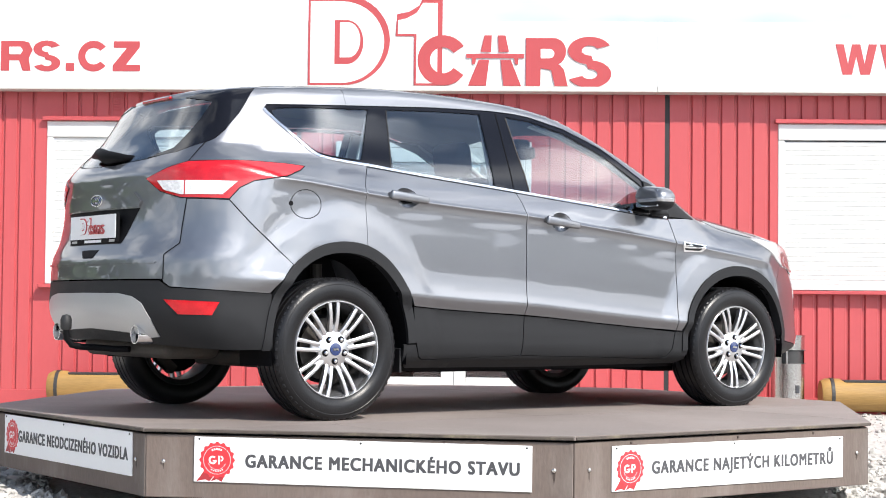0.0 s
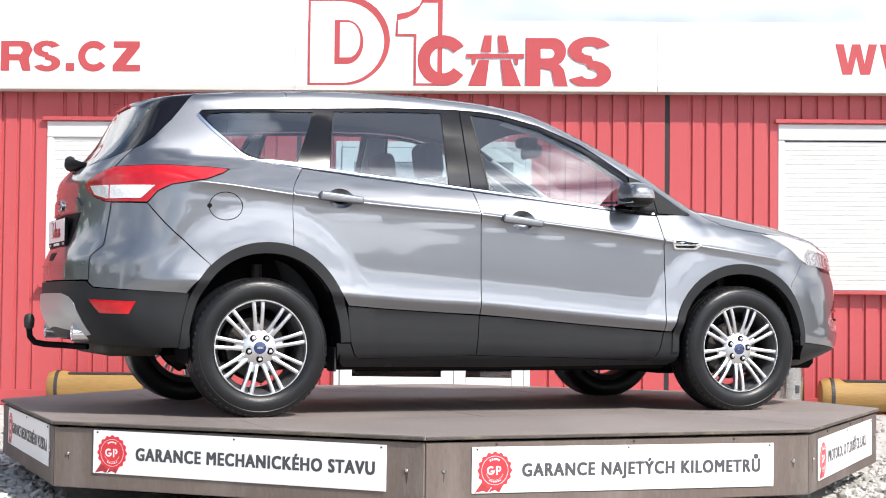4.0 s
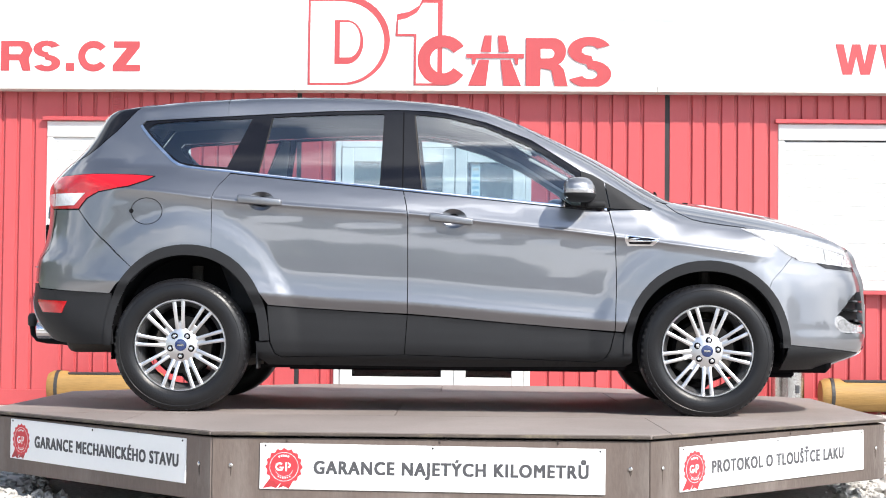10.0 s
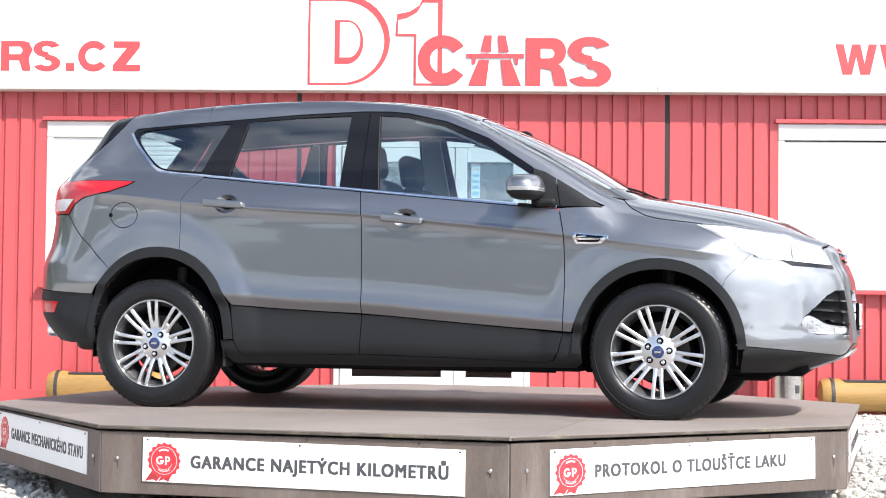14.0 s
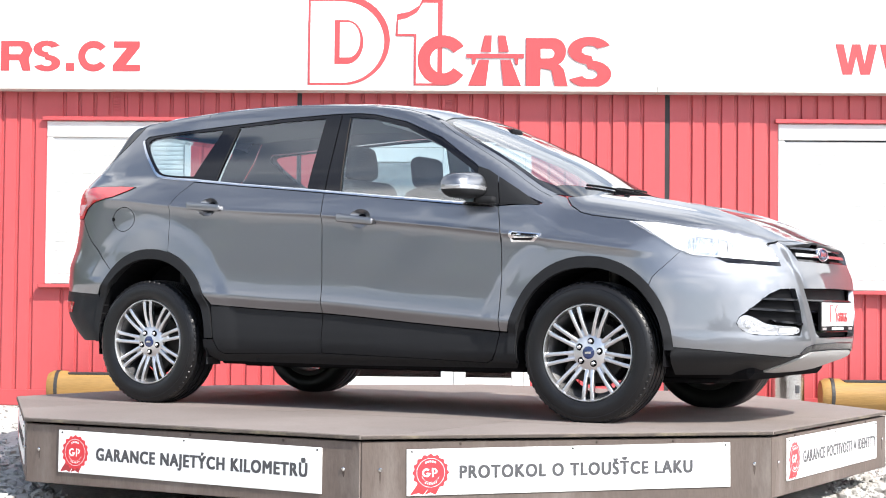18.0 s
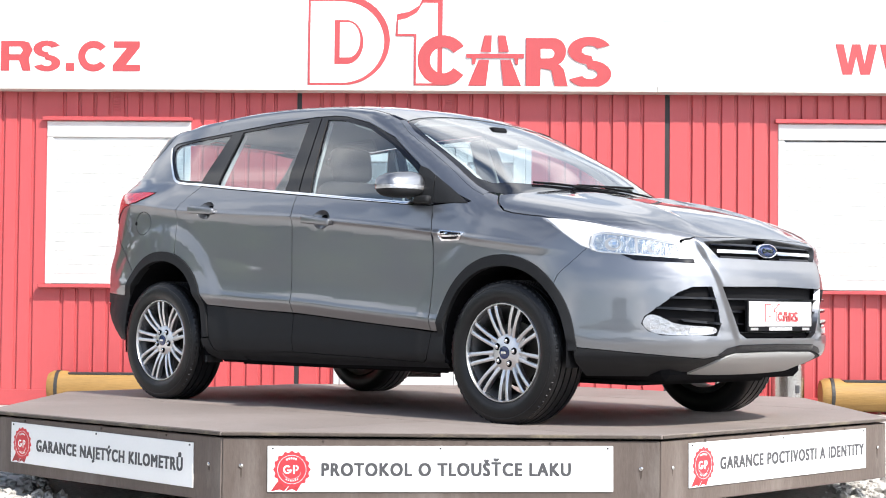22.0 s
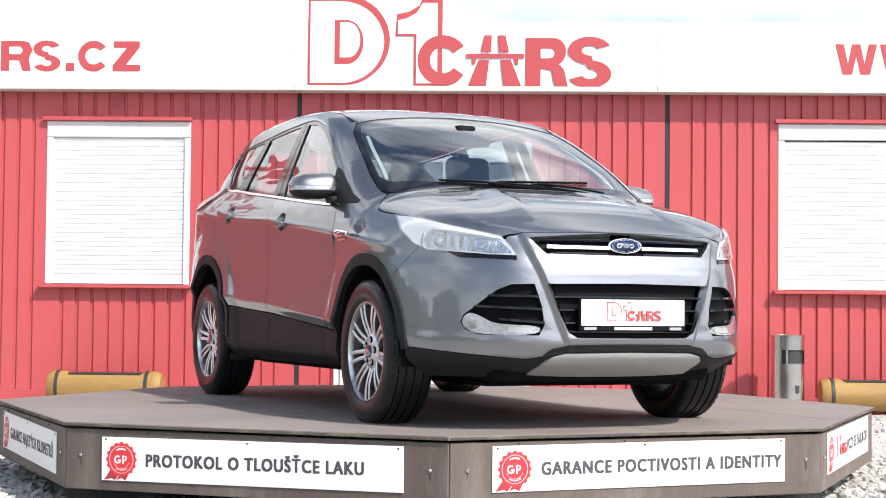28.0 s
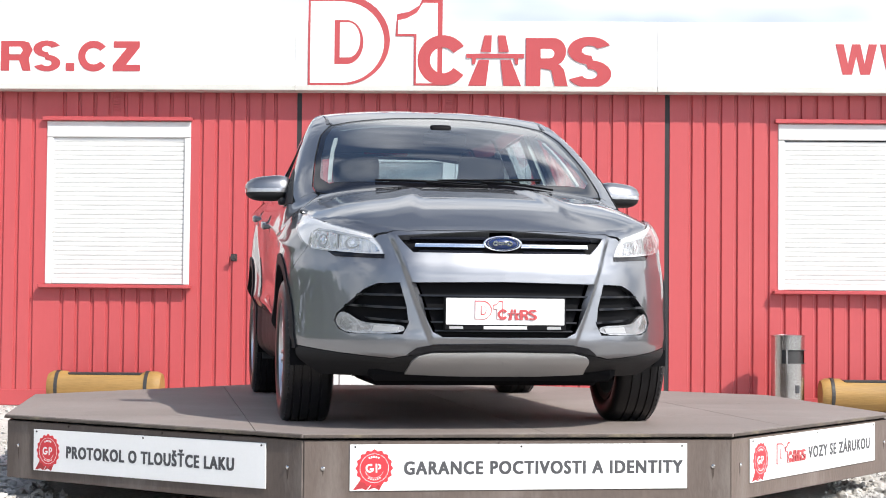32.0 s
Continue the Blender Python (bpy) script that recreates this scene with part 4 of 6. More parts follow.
def centre(ang, zs):
    """Points on the centre line of nose (45) or tail (135) from height to height, close enough to follow its curve."""
    hs = [zs[0]]
    for a, b in zip(zs, zs[1:]):
        k = max(1, round(abs(b - a) / 0.02))
        hs += [a + (b - a) * i / k for i in range(1, k + 1)]
    return [(float((X_FRONT(z) + frame_rise(0.0, z) if ang < 90 else X_REAR(z)) * math.sin(radians(ang))), z) for z in hs]
# ---- the car ----
from mathutils.geometry import delaunay_2d_cdt

M["paint"] = surf("paint", (0.205, 0.211, 0.226), 0.40, metal=0.92, edge=0.35, var=0.03, scale=1.5, bscale=900, grain=0.6, coat=1.0, rvar=0.03, coat_ior=1.7)
M["clad"] = surf("clad", (0.018, 0.0185, 0.020), 0.58, spec=0.16, var=0.1, scale=6, bscale=400, bump=0.08)
M["gloss_black"] = surf("gloss_black", (0.006, 0.006, 0.008), 0.08, var=0.05, spec=0.32, rvar=0.02)
M["matt_black"] = surf("matt_black", (0.006, 0.006, 0.007), 0.6, var=0.15, spec=0.08)
M["liner"] = surf("liner", (0.007, 0.007, 0.008), 0.9, var=0.2, spec=0.05)
M["barrel"] = surf("barrel", (0.06, 0.06, 0.062), 0.5, metal=0.5, var=0.2)
M["tyre"] = surf("tyre", (0.009, 0.009, 0.010), 0.33, var=0.2, scale=6, bscale=120, bump=0.1, spec=0.3, stain=0.15, stain_col=(0.03, 0.029, 0.028))
M["alloy"] = surf("alloy", (0.68, 0.68, 0.69), 0.34, metal=0.95, var=0.05, scale=8, coat=0.4)
M["chrome"] = surf("chrome", (0.82, 0.82, 0.83), 0.12, metal=1.0, var=0.03, rvar=0.03)
M["silver"] = surf("silver", (0.42, 0.42, 0.42), 0.42, metal=0.5, var=0.05)
M["blue_badge"] = surf("blue_badge", (0.01, 0.025, 0.10), 0.2, var=0.05, coat=0.8)
M["side_glass"] = glass("side_glass", (0.72, 0.83, 0.87), 0.17)
M["screen_glass"] = glass("screen_glass", (0.78, 0.86, 0.86), 0.24)
M["lamp_red"] = surf("lamp_red", (0.42, 0.006, 0.011), 0.2, var=0.3, scale=18, spec=0.3, coat=0.8, bscale=150, bump=0.1)
M["lamp_white"] = surf("lamp_white", (0.40, 0.40, 0.41), 0.14, metal=0.6, var=0.25, scale=14, coat=1.0, bscale=60, bump=0.35)
M["reflector"] = surf("reflector", (0.84, 0.84, 0.84), 0.15, metal=0.6, var=0.2, scale=25, bscale=60, bump=0.5)
M["lamp_tube"] = surf("lamp_tube", (0.78, 0.78, 0.78), 0.2, var=0.08, scale=12, coat=1.0)
M["facets"] = surf("facets", (0.66, 0.65, 0.63), 0.14, metal=1.0, var=0.45, scale=30, bscale=55, bump=0.9, stretch=(1, 1, 0.35))
M["clear_lens"] = surf("clear_lens", (0.72, 0.72, 0.73), 0.12, metal=0.15, var=0.3, scale=22, coat=0.6, bscale=60, bump=0.4)
M["lens"] = glass("lens", (0.96, 0.96, 0.96), 0.08)
M["seat_cloth"] = surf("seat_cloth", (0.036, 0.037, 0.041), 0.85, var=0.2, scale=10, bscale=300, bump=0.2)
M["head_cloth"] = surf("head_cloth", (0.22, 0.22, 0.22), 0.85, var=0.06, scale=5)
M["trim_light"] = surf("trim_light", (0.62, 0.61, 0.58), 0.75, var=0.06, scale=5)
M["plate_white"] = surf("plate_white", (0.80, 0.80, 0.80), 0.35, var=0.02)
M["rubber"] = surf("rubber", (0.014, 0.014, 0.015), 0.6, var=0.15)
M["iron"] = surf("iron", (0.05, 0.045, 0.04), 0.7, metal=0.4, var=0.3, scale=10, stain=0.4, stain_col=(0.10, 0.06, 0.04))


def in_poly(poly, pts):
    x, y = pts[:, 0], pts[:, 1]
    r = np.zeros(len(pts), bool)
    n = len(poly)
    for i in range(n):
        (x0, y0), (x1, y1) = poly[i], poly[i - 1]
        if y0 != y1:
            r ^= ((y0 > y) != (y1 > y)) & (x < (x1 - x0) * (y - y0) / (y1 - y0) + x0)
    return r


def resample(poly, step):
    out = []
    n = len(poly)
    for i in range(n):
        a, b = np.array(poly[i]), np.array(poly[(i + 1) % n])
        k = max(1, int(np.ceil(np.linalg.norm(b - a) / step)))
        out += [tuple(a + (b - a) * j / k) for j in range(k)]
    return out


def rounded(poly, keep=()):
    """A closed outline with its corners smoothed by two rounds of corner cutting; points listed in keep stay sharp."""
    pts = [(p, i in keep) for i, p in enumerate(poly)]
    for _ in range(2):
        new_pts = []
        n = len(pts)
        for i in range(n):
            (p, s), (a, _), (b, _) = pts[i], pts[i - 1], pts[(i + 1) % n]
            if s:
                new_pts.append((p, True))
            else:
                new_pts.append((tuple(0.75 * np.array(p) + 0.25 * np.array(a)), False))
                new_pts.append((tuple(0.75 * np.array(p) + 0.25 * np.array(b)), False))
        pts = new_pts
    return [p for p, _ in pts]


def inset(poly, d):
    p = np.array(poly)
    area = 0.5 * np.sum(p[:, 0] * np.roll(p[:, 1], -1) - np.roll(p[:, 0], -1) * p[:, 1])
    s = 1 if area > 0 else -1
    e = np.roll(p, -1, 0) - p
    e = e / np.maximum(np.linalg.norm(e, axis=1), 1e-9)[:, None]
    nrm = np.column_stack([-e[:, 1], e[:, 0]]) * s
    m = nrm + np.roll(nrm, 1, 0)
    k = np.maximum(np.sum(m * nrm, axis=1), 0.6)
    return [tuple(q) for q in p + m * (d / k)[:, None]]


def patch(ang, poly, holes=(), off=0.0, rim=0.012, step=0.03, gap=0.0, on_centre=False):
    """Cuts a panel out of the skin. Gives corner points, triangles and normals; poly lies in the view ang."""
    poly = inset(poly, gap) if gap else list(poly)
    if on_centre and ang == "top":
        poly = [(a, max(b, 0.0)) for a, b in poly]
    rings = [resample(poly, step * 0.8)] + [resample(h, step * 0.8) for h in holes]
    allp = np.array(sum(rings, []))
    lo, hi = allp.min(0), allp.max(0)
    gx = np.arange(lo[0], hi[0], step)
    gy = np.arange(lo[1], hi[1], step * 0.87)
    grid = np.array([(x + (step / 2 if j % 2 else 0), y) for j, y in enumerate(gy) for x in gx]).reshape(-1, 2)
    ok = in_poly(poly, grid)
    for h in holes:
        ok &= ~in_poly(h, grid)
    grid = grid[ok]
    if ang != "top" and len(grid) and (hi - lo).min() > 0.15:
        # rows of points along the body creases
        g3 = lift(ang, grid)
        for line, ds in ((Z_CREASE, (-0.045, -0.03, -0.018, -0.008, -0.003, 0.0, 0.003, 0.007, 0.013, 0.022, 0.034)), (Z_CLAD, (0.006, 0.018, 0.03, 0.042, 0.055, 0.07, 0.09))):
            away = g3[:, 2] - line(g3[:, 0])
            keep = (away < ds[0] - 0.012) | (away > ds[-1] + 0.012) | (np.abs(g3[:, 0]) > 1.98)
            grid, g3 = grid[keep], g3[keep]
            xs = np.arange(-1.96, 1.97, 0.02)
            rows = np.vstack([np.column_stack([xs, line(xs) + d]) for d in ds])
            rows = to_view(ang, lift(90, rows)) if ang != 90 else rows
            ok = in_poly(poly, rows)
            for h in holes:
                ok &= ~in_poly(h, rows)
            rows = rows[ok]
            if len(rows):
                grid = np.vstack([grid, rows])
                g3 = lift(ang, grid)
    if ang == 45 and len(grid) and (hi - lo).min() > 0.15:
        # rows along the edge of the frame round the grilles
        zz = np.arange(0.37, 0.90, 0.015)
        rows = np.vstack([np.column_stack([-(FRAME_W(zz) + d), zz]) for d in (-0.018, -0.012, -0.006, 0.0, 0.006, 0.012, 0.018)])
        rows = to_view(45, lift(0, rows))
        ok = in_poly(poly, rows)
        for h in holes:
            ok &= ~in_poly(h, rows)
        grid = np.vstack([grid, rows[ok]])
    if len(grid):
        dmin = np.full(len(grid), 9.0)
        for r in rings:
            q = np.array(r)
            for i in range(0, len(q)):
                dmin = np.minimum(dmin, np.hypot(grid[:, 0] - q[i, 0], grid[:, 1] - q[i, 1]))
        grid = grid[dmin > min(step * 0.45, 0.006)]
    vs = [Vector(p) for p in allp] + [Vector(p) for p in grid]
    es, k = [], 0
    for r in rings:
        n = len(r)
        es += [(k + i, k + (i + 1) % n) for i in range(n)]
        k += n
    co, ed, fa, *_ = delaunay_2d_cdt(vs, es, [], 0, 1e-6)
    co = np.array([tuple(c) for c in co])
    tris = np.array([f for f in fa if len(f) == 3])
    cen = co[tris].mean(1)
    ok = in_poly(poly, cen)
    for h in holes:
        ok &= ~in_poly(h, cen)
    tris = tris[ok]
    p3 = lift(ang, co)
    nr = skin_normal(p3)
    # outward winding
    t0 = tris
    fn = np.cross(p3[t0[:, 1]] - p3[t0[:, 0]], p3[t0[:, 2]] - p3[t0[:, 0]])
    flip = np.sum(fn * nr[t0[:, 0]], axis=1) < 0
    tris[flip] = tris[flip][:, ::-1]
    p3 = p3 + nr * off
    if rim:
        cnt = {}
        for t in tris:
            for a, b in ((t[0], t[1]), (t[1], t[2]), (t[2], t[0])):
                cnt[(a, b)] = 1
        edge = [(a, b) for (a, b) in cnt if (b, a) not in cnt]
        n0 = len(p3)
        P, N, T = [p3], [nr], [tris]
        pa = np.array([a for a, _ in edge])
        pb = np.array([b for _, b in edge])
        o = np.cross(p3[pb] - p3[pa], nr[pa])
        o = o / np.maximum(np.linalg.norm(o, axis=1), 1e-9)[:, None]
        m = len(edge)
        P += [p3[pa], p3[pb], p3[pa] - nr[pa] * rim, p3[pb] - nr[pb] * rim]
        N += [o, o, o, o]
        i = np.arange(m) + n0
        T += [np.column_stack([i + m, i, i + 2 * m]), np.column_stack([i + m, i + 2 * m, i + 3 * m])]
        p3, nr, tris = np.vstack(P), np.vstack(N), np.vstack(T)
    return p3, nr, tris


def merge(a, b):
    return np.vstack([a[0], b[0]]), np.vstack([a[1], b[1]]), np.vstack([a[2], b[2] + len(a[0])])


def flipped(a):
    k = np.array([1, -1, 1.0])
    return a[0] * k, a[1] * k, a[2][:, ::-1]


def skin_mesh(name, data, material, parent, label=""):
    p, n, t = data
    me = bpy.data.meshes.new(name)
    me.from_pydata(p.tolist(), [], t.tolist())
    me.materials.append(material)
    me.polygons.foreach_set("use_smooth", [True] * len(me.polygons))
    me.normals_split_custom_set_from_vertices(n.tolist())
    ob = new(name, me)
    ob.parent = parent
    if label:
        ob["label"] = label
    return ob


def panel(name, ang, poly, mat, parent, label="", sides="both", **k):
    """A panel on the skin. sides: both (one part left, one right), whole (a single part across the centre line)."""
    d = patch(ang, poly, **k)
    right = flipped(d)
    if sides == "whole":
        return skin_mesh(name, merge(d, right), M[mat], parent, label)
    a = skin_mesh(name, right, M[mat], parent, label)
    b = skin_mesh(name, d, M[mat], parent, label)
    return a, b


def strip(pts, w):
    """A band of width w to one side of a line of points, as an outline."""
    p = np.array(pts, float)
    d = np.gradient(p, axis=0)
    d = d / np.linalg.norm(d, axis=1)[:, None]
    n = np.column_stack([-d[:, 1], d[:, 0]]) * w
    return [tuple(q) for q in p] + [tuple(q) for q in (p + n)[::-1]]


def ell(cx, cz, a, b, t0, t1, n, e=2.0):
    """Points of a squarish ellipse, from t0 to t1 degrees."""
    out = []
    for i in range(n + 1):
        t = radians(t0 + (t1 - t0) * i / n)
        c, s = math.cos(t), math.sin(t)
        out.append((cx + a * math.copysign(abs(c) ** (2 / e), c), cz + b * math.copysign(abs(s) ** (2 / e), s)))
    return out


car = thing("car", "dark grey metallic compact suv with black lower cladding", "car", m=Matrix.Translation((0.038, -0.085, HP)))

RA_OUT = dict(cx=-1.315, cz=0.335, a=0.425, b=0.517, e=2.15)
RA_IN = dict(cx=-1.32, cz=0.335, a=0.382, b=0.463, e=2.15)
FA_OUT = dict(cx=1.345, cz=0.335, a=0.427, b=0.458, e=2.1)
FA_IN = dict(cx=1.345, cz=0.335, a=0.387, b=0.405, e=2.1)


def clad_z(x):
    return float(Z_CLAD(x))


def door_handle(door, hx, hz, tilt, s):
    """A bar across a dished cup in the door skin."""
    cx, cz = (0.045, 0.998) if hx > -0.5 else (-0.943, 1.079)
    rim = lift(90, ell(cx, cz, 0.068, 0.05, 0, 345, 23))
    bm = bmesh.new()
    rings = []
    for k in (1.03, 0.9, 0.7, 0.45, 0.2):
        rings.append([bm.verts.new((cx + (p[0] - cx) * k, s * (p[1] - 0.001 - 0.024 * (1 - min(1, k) ** 2)), cz + (p[2] - cz) * k)) for p in rim])
    for a, b in zip(rings, rings[1:]):
        for i in range(24):
            bm.faces.new((a[i], a[(i + 1) % 24], b[(i + 1) % 24], b[i]))
    bm.faces.new(rings[-1])
    bmesh.ops.recalc_face_normals(bm, faces=bm.faces)
    part("handle_cup", bm, M["paint"], door, smooth=180)
    w = float(side_w(hx, hz))
    m = Matrix.Translation((hx, s * (w + 0.022), hz)) @ pose(0, 0, 0, 0, -tilt, 0)
    bm = boxed(-0.114, 0.114, -0.014, 0.014, -0.0235, 0.0235, 0.0125, seg=4)
    for v in bm.verts:
        v.co.z *= 1 - 0.25 * max(0.0, v.co.x / 0.114) ** 2
    part("handle", bm, M["paint"], door, "body-coloured door handle", smooth=60, m=m)
    for e in (-0.094, 0.094):
        part("handle_foot", boxed(e - 0.02, e + 0.02, -0.03, 0.005, -0.014, 0.014, 0.005), M["paint"], door, m=m if s > 0 else m @ Matrix.Scale(-1, 4, (0, 1, 0)))


SEAM = [(0.372, 0.577), (0.32, 0.592), (0.0, 0.600), (-0.6, 0.585), (-1.15, 0.535), (-1.4, 0.505), (-1.55, 0.485), (-1.65, 0.470), (-1.74, 0.455)]


def build_body():
    g = 0.0022
    # doors
    cl = lambda xs: [(x, clad_z(x)) for x in xs]
    fdoor = [(0.842, 1.043), (0.873, 0.909), (0.880, 0.68), (0.873, 0.428)] + cl([0.6, 0.33, 0.0]) + [(-0.187, 0.507), (-0.186, 0.67), (-0.189, 1.0), (-0.197, 1.06), (-0.215, 1.140), (0.2, 1.100), (0.62, 1.059)]
    d1 = panel("front_door", 90, fdoor, "paint", car, step=0.035, gap=g, holes=[ell(0.045, 0.998, 0.068, 0.05, 0, 345, 23)])
    rarch = ell(t0=8, t1=172, n=22, **RA_OUT)
    cut = [p for p in rarch if p[0] > -1.19 and p[1] > 0.55]
    rdoor = [(-0.215, 1.140), (-0.197, 1.06), (-0.189, 1.0), (-0.186, 0.67), (-0.187, 0.507)] + cl([-0.4, -0.7, -0.9]) + cut + [(-1.192, 0.836), (-1.196, 1.087), (-1.187, 1.125), (-1.166, 1.162), (-1.115, 1.228), (-0.8, 1.195), (-0.55, 1.172)]
    d2 = panel("rear_door", 90, rdoor, "paint", car, step=0.035, gap=g, holes=[ell(-0.943, 1.079, 0.068, 0.05, 0, 345, 23)])
    for pair, hx, hz, tilt in ((d1, 0.034, 0.992, -6.5), (d2, -0.948, 1.079, -5.0)):
        for ob, s in zip(pair, (-1, 1)):
            door_handle(ob, hx, hz, tilt, s)
    # front wing
    farch = ell(t0=170, t1=8, n=22, **FA_OUT)
    wing = [(0.842, 1.048), (0.873, 0.909), (0.880, 0.68), (0.873, 0.428), (0.915, 0.425)] + [p for p in farch if 0.43 < p[1] and p[0] < 1.65] + [(1.66, 0.655)] + \
           [(1.675, 0.695), (1.73, 0.752), (1.80, 0.83), (1.70, 0.89), (1.575, 0.955), ] + conv("top", 90, [(1.53, 0.803), (1.42, 0.812), (1.33, 0.815), (1.27, 0.808), (1.196, 0.766), (1.147, 0.710), (1.10, 0.727)]) + [(1.063, 1.10), (1.063, 1.057)]
    panel("front_wing", 90, wing, "paint", car, step=0.035, gap=g)
    # quarter panel with the rear pillar, and the rail over the doors
    dlo_back = [(-1.115, 1.232), (-1.25, 1.242), (-1.359, 1.258), (-1.426, 1.291), (-1.554, 1.413), (-1.605, 1.472), (-1.608, 1.495), (-1.588, 1.516), (-1.359, 1.529), (-1.15, 1.541), (-1.15, 1.60)]
    q90 = [(-1.192, 0.836), (-1.196, 1.087), (-1.187, 1.125), (-1.166, 1.162)] + dlo_back
    w_top = float(lift(90, [(-1.15, 1.60)])[0][1])
    q135 = conv(90, 135, q90) + conv("top", 135, [(-1.15, w_top - 0.003), (-1.15, SEAM[4][1] + 0.007)]) + conv("top", 135, [(x, w + 0.004) for x, w in SEAM[4:7]]) + [(-0.772, 1.53), (-0.793, 1.460), (-0.836, 1.370), (-0.873, 1.327), (-0.905, 1.309), (-0.970, 1.213), (-0.966, 1.041), (-0.764, 1.034), (-0.676, 0.936), (-0.56, 0.812)] + \
        conv(90, 135, [(-1.60, 0.735)] + [p for p in rarch if p[0] < -1.19 and p[1] > 0.75][::-1])
    fuel135 = conv(90, 135, ell(-1.528, 1.022, 0.083, 0.070, 0, 345, 23))
    panel("quarter_panel", 135, q135, "paint", car, step=0.035, gap=0.0004, holes=[fuel135])
    f135 = conv(90, 135, ell(-1.528, 1.022, 0.079, 0.066, 0, 345, 23))
    panel("fuel_flap", 135, f135, "paint", car, step=0.03)
    rail = [(-1.15, 1.541), (-1.005, 1.55), (-0.6, 1.573), (-0.266, 1.581), (-0.1, 1.576), (0.002, 1.563), (0.21, 1.514), (0.446, 1.419), (0.68, 1.268), (0.796, 1.18), (1.063, 1.062), (1.085, 1.10),
            ] + conv("top", 90, [(1.10, 0.724), (1.03, 0.736), (0.8, 0.706), (0.5, 0.651), (0.40, 0.598)]) + conv("top", 90, [(x, w + 0.004) for x, w in SEAM[:5]])
    panel("roof_rail", 90, rail, "paint", car, step=0.03, gap=0.0004)
    # roof, bonnet, screens
    roof = [(0.315, 0), (0.325, 0.25), (0.345, 0.45), *SEAM, (-1.77, 0.3), (-1.78, 0)]
    panel("roof", "top", roof, "paint", car, step=0.05, sides="whole", gap=0, on_centre=True)
    hood = [(2.172, 0), (2.168, 0.25), (2.158, 0.41), (2.135, 0.50), (2.108, 0.566), (2.025, 0.646), (1.928, 0.716), (1.81, 0.767), (1.65, 0.792), (1.53, 0.799), (1.42, 0.808), (1.33, 0.811), (1.27, 0.804), (1.198, 0.761), (1.15, 0.705), (1.19, 0.64), (1.245, 0.45), (1.27, 0.2), (1.275, 0)]
    panel("bonnet", "top", hood, "paint", car, step=0.035, sides="whole", gap=0, on_centre=True)
    scr_out = [(0.322, 0), (0.332, 0.25), (0.352, 0.45), (0.378, 0.575), (0.395, 0.594), (0.5, 0.646), (0.8, 0.701), (1.03, 0.731), (1.10, 0.719), (1.19, 0.645), (1.245, 0.45), (1.265, 0.2), (1.27, 0)]
    scr_in = [(0.345, 0), (0.36, 0.3), (0.385, 0.50), (0.42, 0.578), (0.55, 0.626), (0.8, 0.670), (0.98, 0.692), (1.06, 0.655), (1.12, 0.45), (1.145, 0.2), (1.15, 0)]
    panel("windscreen", "top", scr_in, "screen_glass", car, "clear windscreen", step=0.05, sides="whole", rim=0.0, on_centre=True, off=-0.002)
    panel("screen_surround", "top", scr_out[:] + scr_in[::-1], "gloss_black", car, "black screen border", step=0.03, sides="whole", on_centre=True, off=-0.003, rim=0.004)
    # painted edge of the screen pillar
    panel("pillar_edge", "top", strip([(0.385, 0.592), (0.42, 0.612), (0.5, 0.650), (0.65, 0.681), (0.8, 0.705), (0.95, 0.727), (1.03, 0.735), (1.09, 0.728)], 0.032), "paint", car, step=0.02, off=0.0012, rim=0.006)
    # tail
    glass_in = [(-1.449, 1.222), (-1.22, 1.24), (-1.08, 1.285), (-0.985, 1.42), (-0.93, 1.52), (-1.1, 1.553), (-1.25, 1.562), *centre(135, [1.567, 1.225])]
    panel("rear_window", 135, glass_in, "side_glass", car, "tinted rear window", step=0.04, sides="whole", rim=0.0, off=-0.002)
    frame = [glass_in[i] for i in range(1, 6)] + conv("top", 135, [(x, w + 0.004) for x, w in SEAM[:5:-1]]) + [(-0.776, 1.53), (-0.797, 1.460), (-0.840, 1.370), (-0.877, 1.328), (-0.910, 1.311), (-1.05, 1.262)]
    panel("rear_pillar_trim", 135, frame, "gloss_black", car, "gloss black pillar trim", step=0.03, off=0.001)
    gate = [centre(135, [1.222])[0], (-1.449, 1.218), (-1.22, 1.234), (-1.06, 1.262), (-0.90, 1.312), (-0.972, 1.213), (-0.968, 1.041), (-0.983, 0.907), (-0.987, 0.828), (-1.06, 0.776), (-1.06, 0.662)] + centre(135, [0.662, 1.20])
    panel("tailgate", 135, gate, "paint", car, step=0.035, sides="whole")
    panel("tailgate_gap", 135, strip([(-0.914, 1.312), (-0.971, 1.213), (-0.967, 1.041), (-0.984, 0.907), (-0.988, 0.828), (-1.062, 0.776), (-1.062, 0.660)], 0.005), "liner", car, step=0.03, off=0.0015, rim=0.0)
    corner = [(-0.966, 1.037), (-0.764, 1.030), (-0.676, 0.932), (-0.56, 0.808)] + conv(90, 135, [(-1.60, 0.735)] + [p for p in rarch if p[0] < -1.19 and 0.61 < p[1] < 0.72]) + \
             [(-0.585, 0.598), (-1.024, 0.625), (-1.062, 0.650), (-1.064, 0.776), (-0.990, 0.828), (-0.985, 0.907)]
    panel("rear_bumper_corner", 135, corner, "paint", car, step=0.03, gap=g)
    arch_low = conv(90, 135, [(-1.705, 0.597), (-1.70, 0.45), (-1.69, 0.34)])
    bump = [centre(135, [0.656])[0], (-1.085, 0.654), (-1.03, 0.622)] + arch_low + [(-0.75, 0.335), (-0.95, 0.345), (-1.2, 0.36)] + centre(135, [0.37, 0.64])
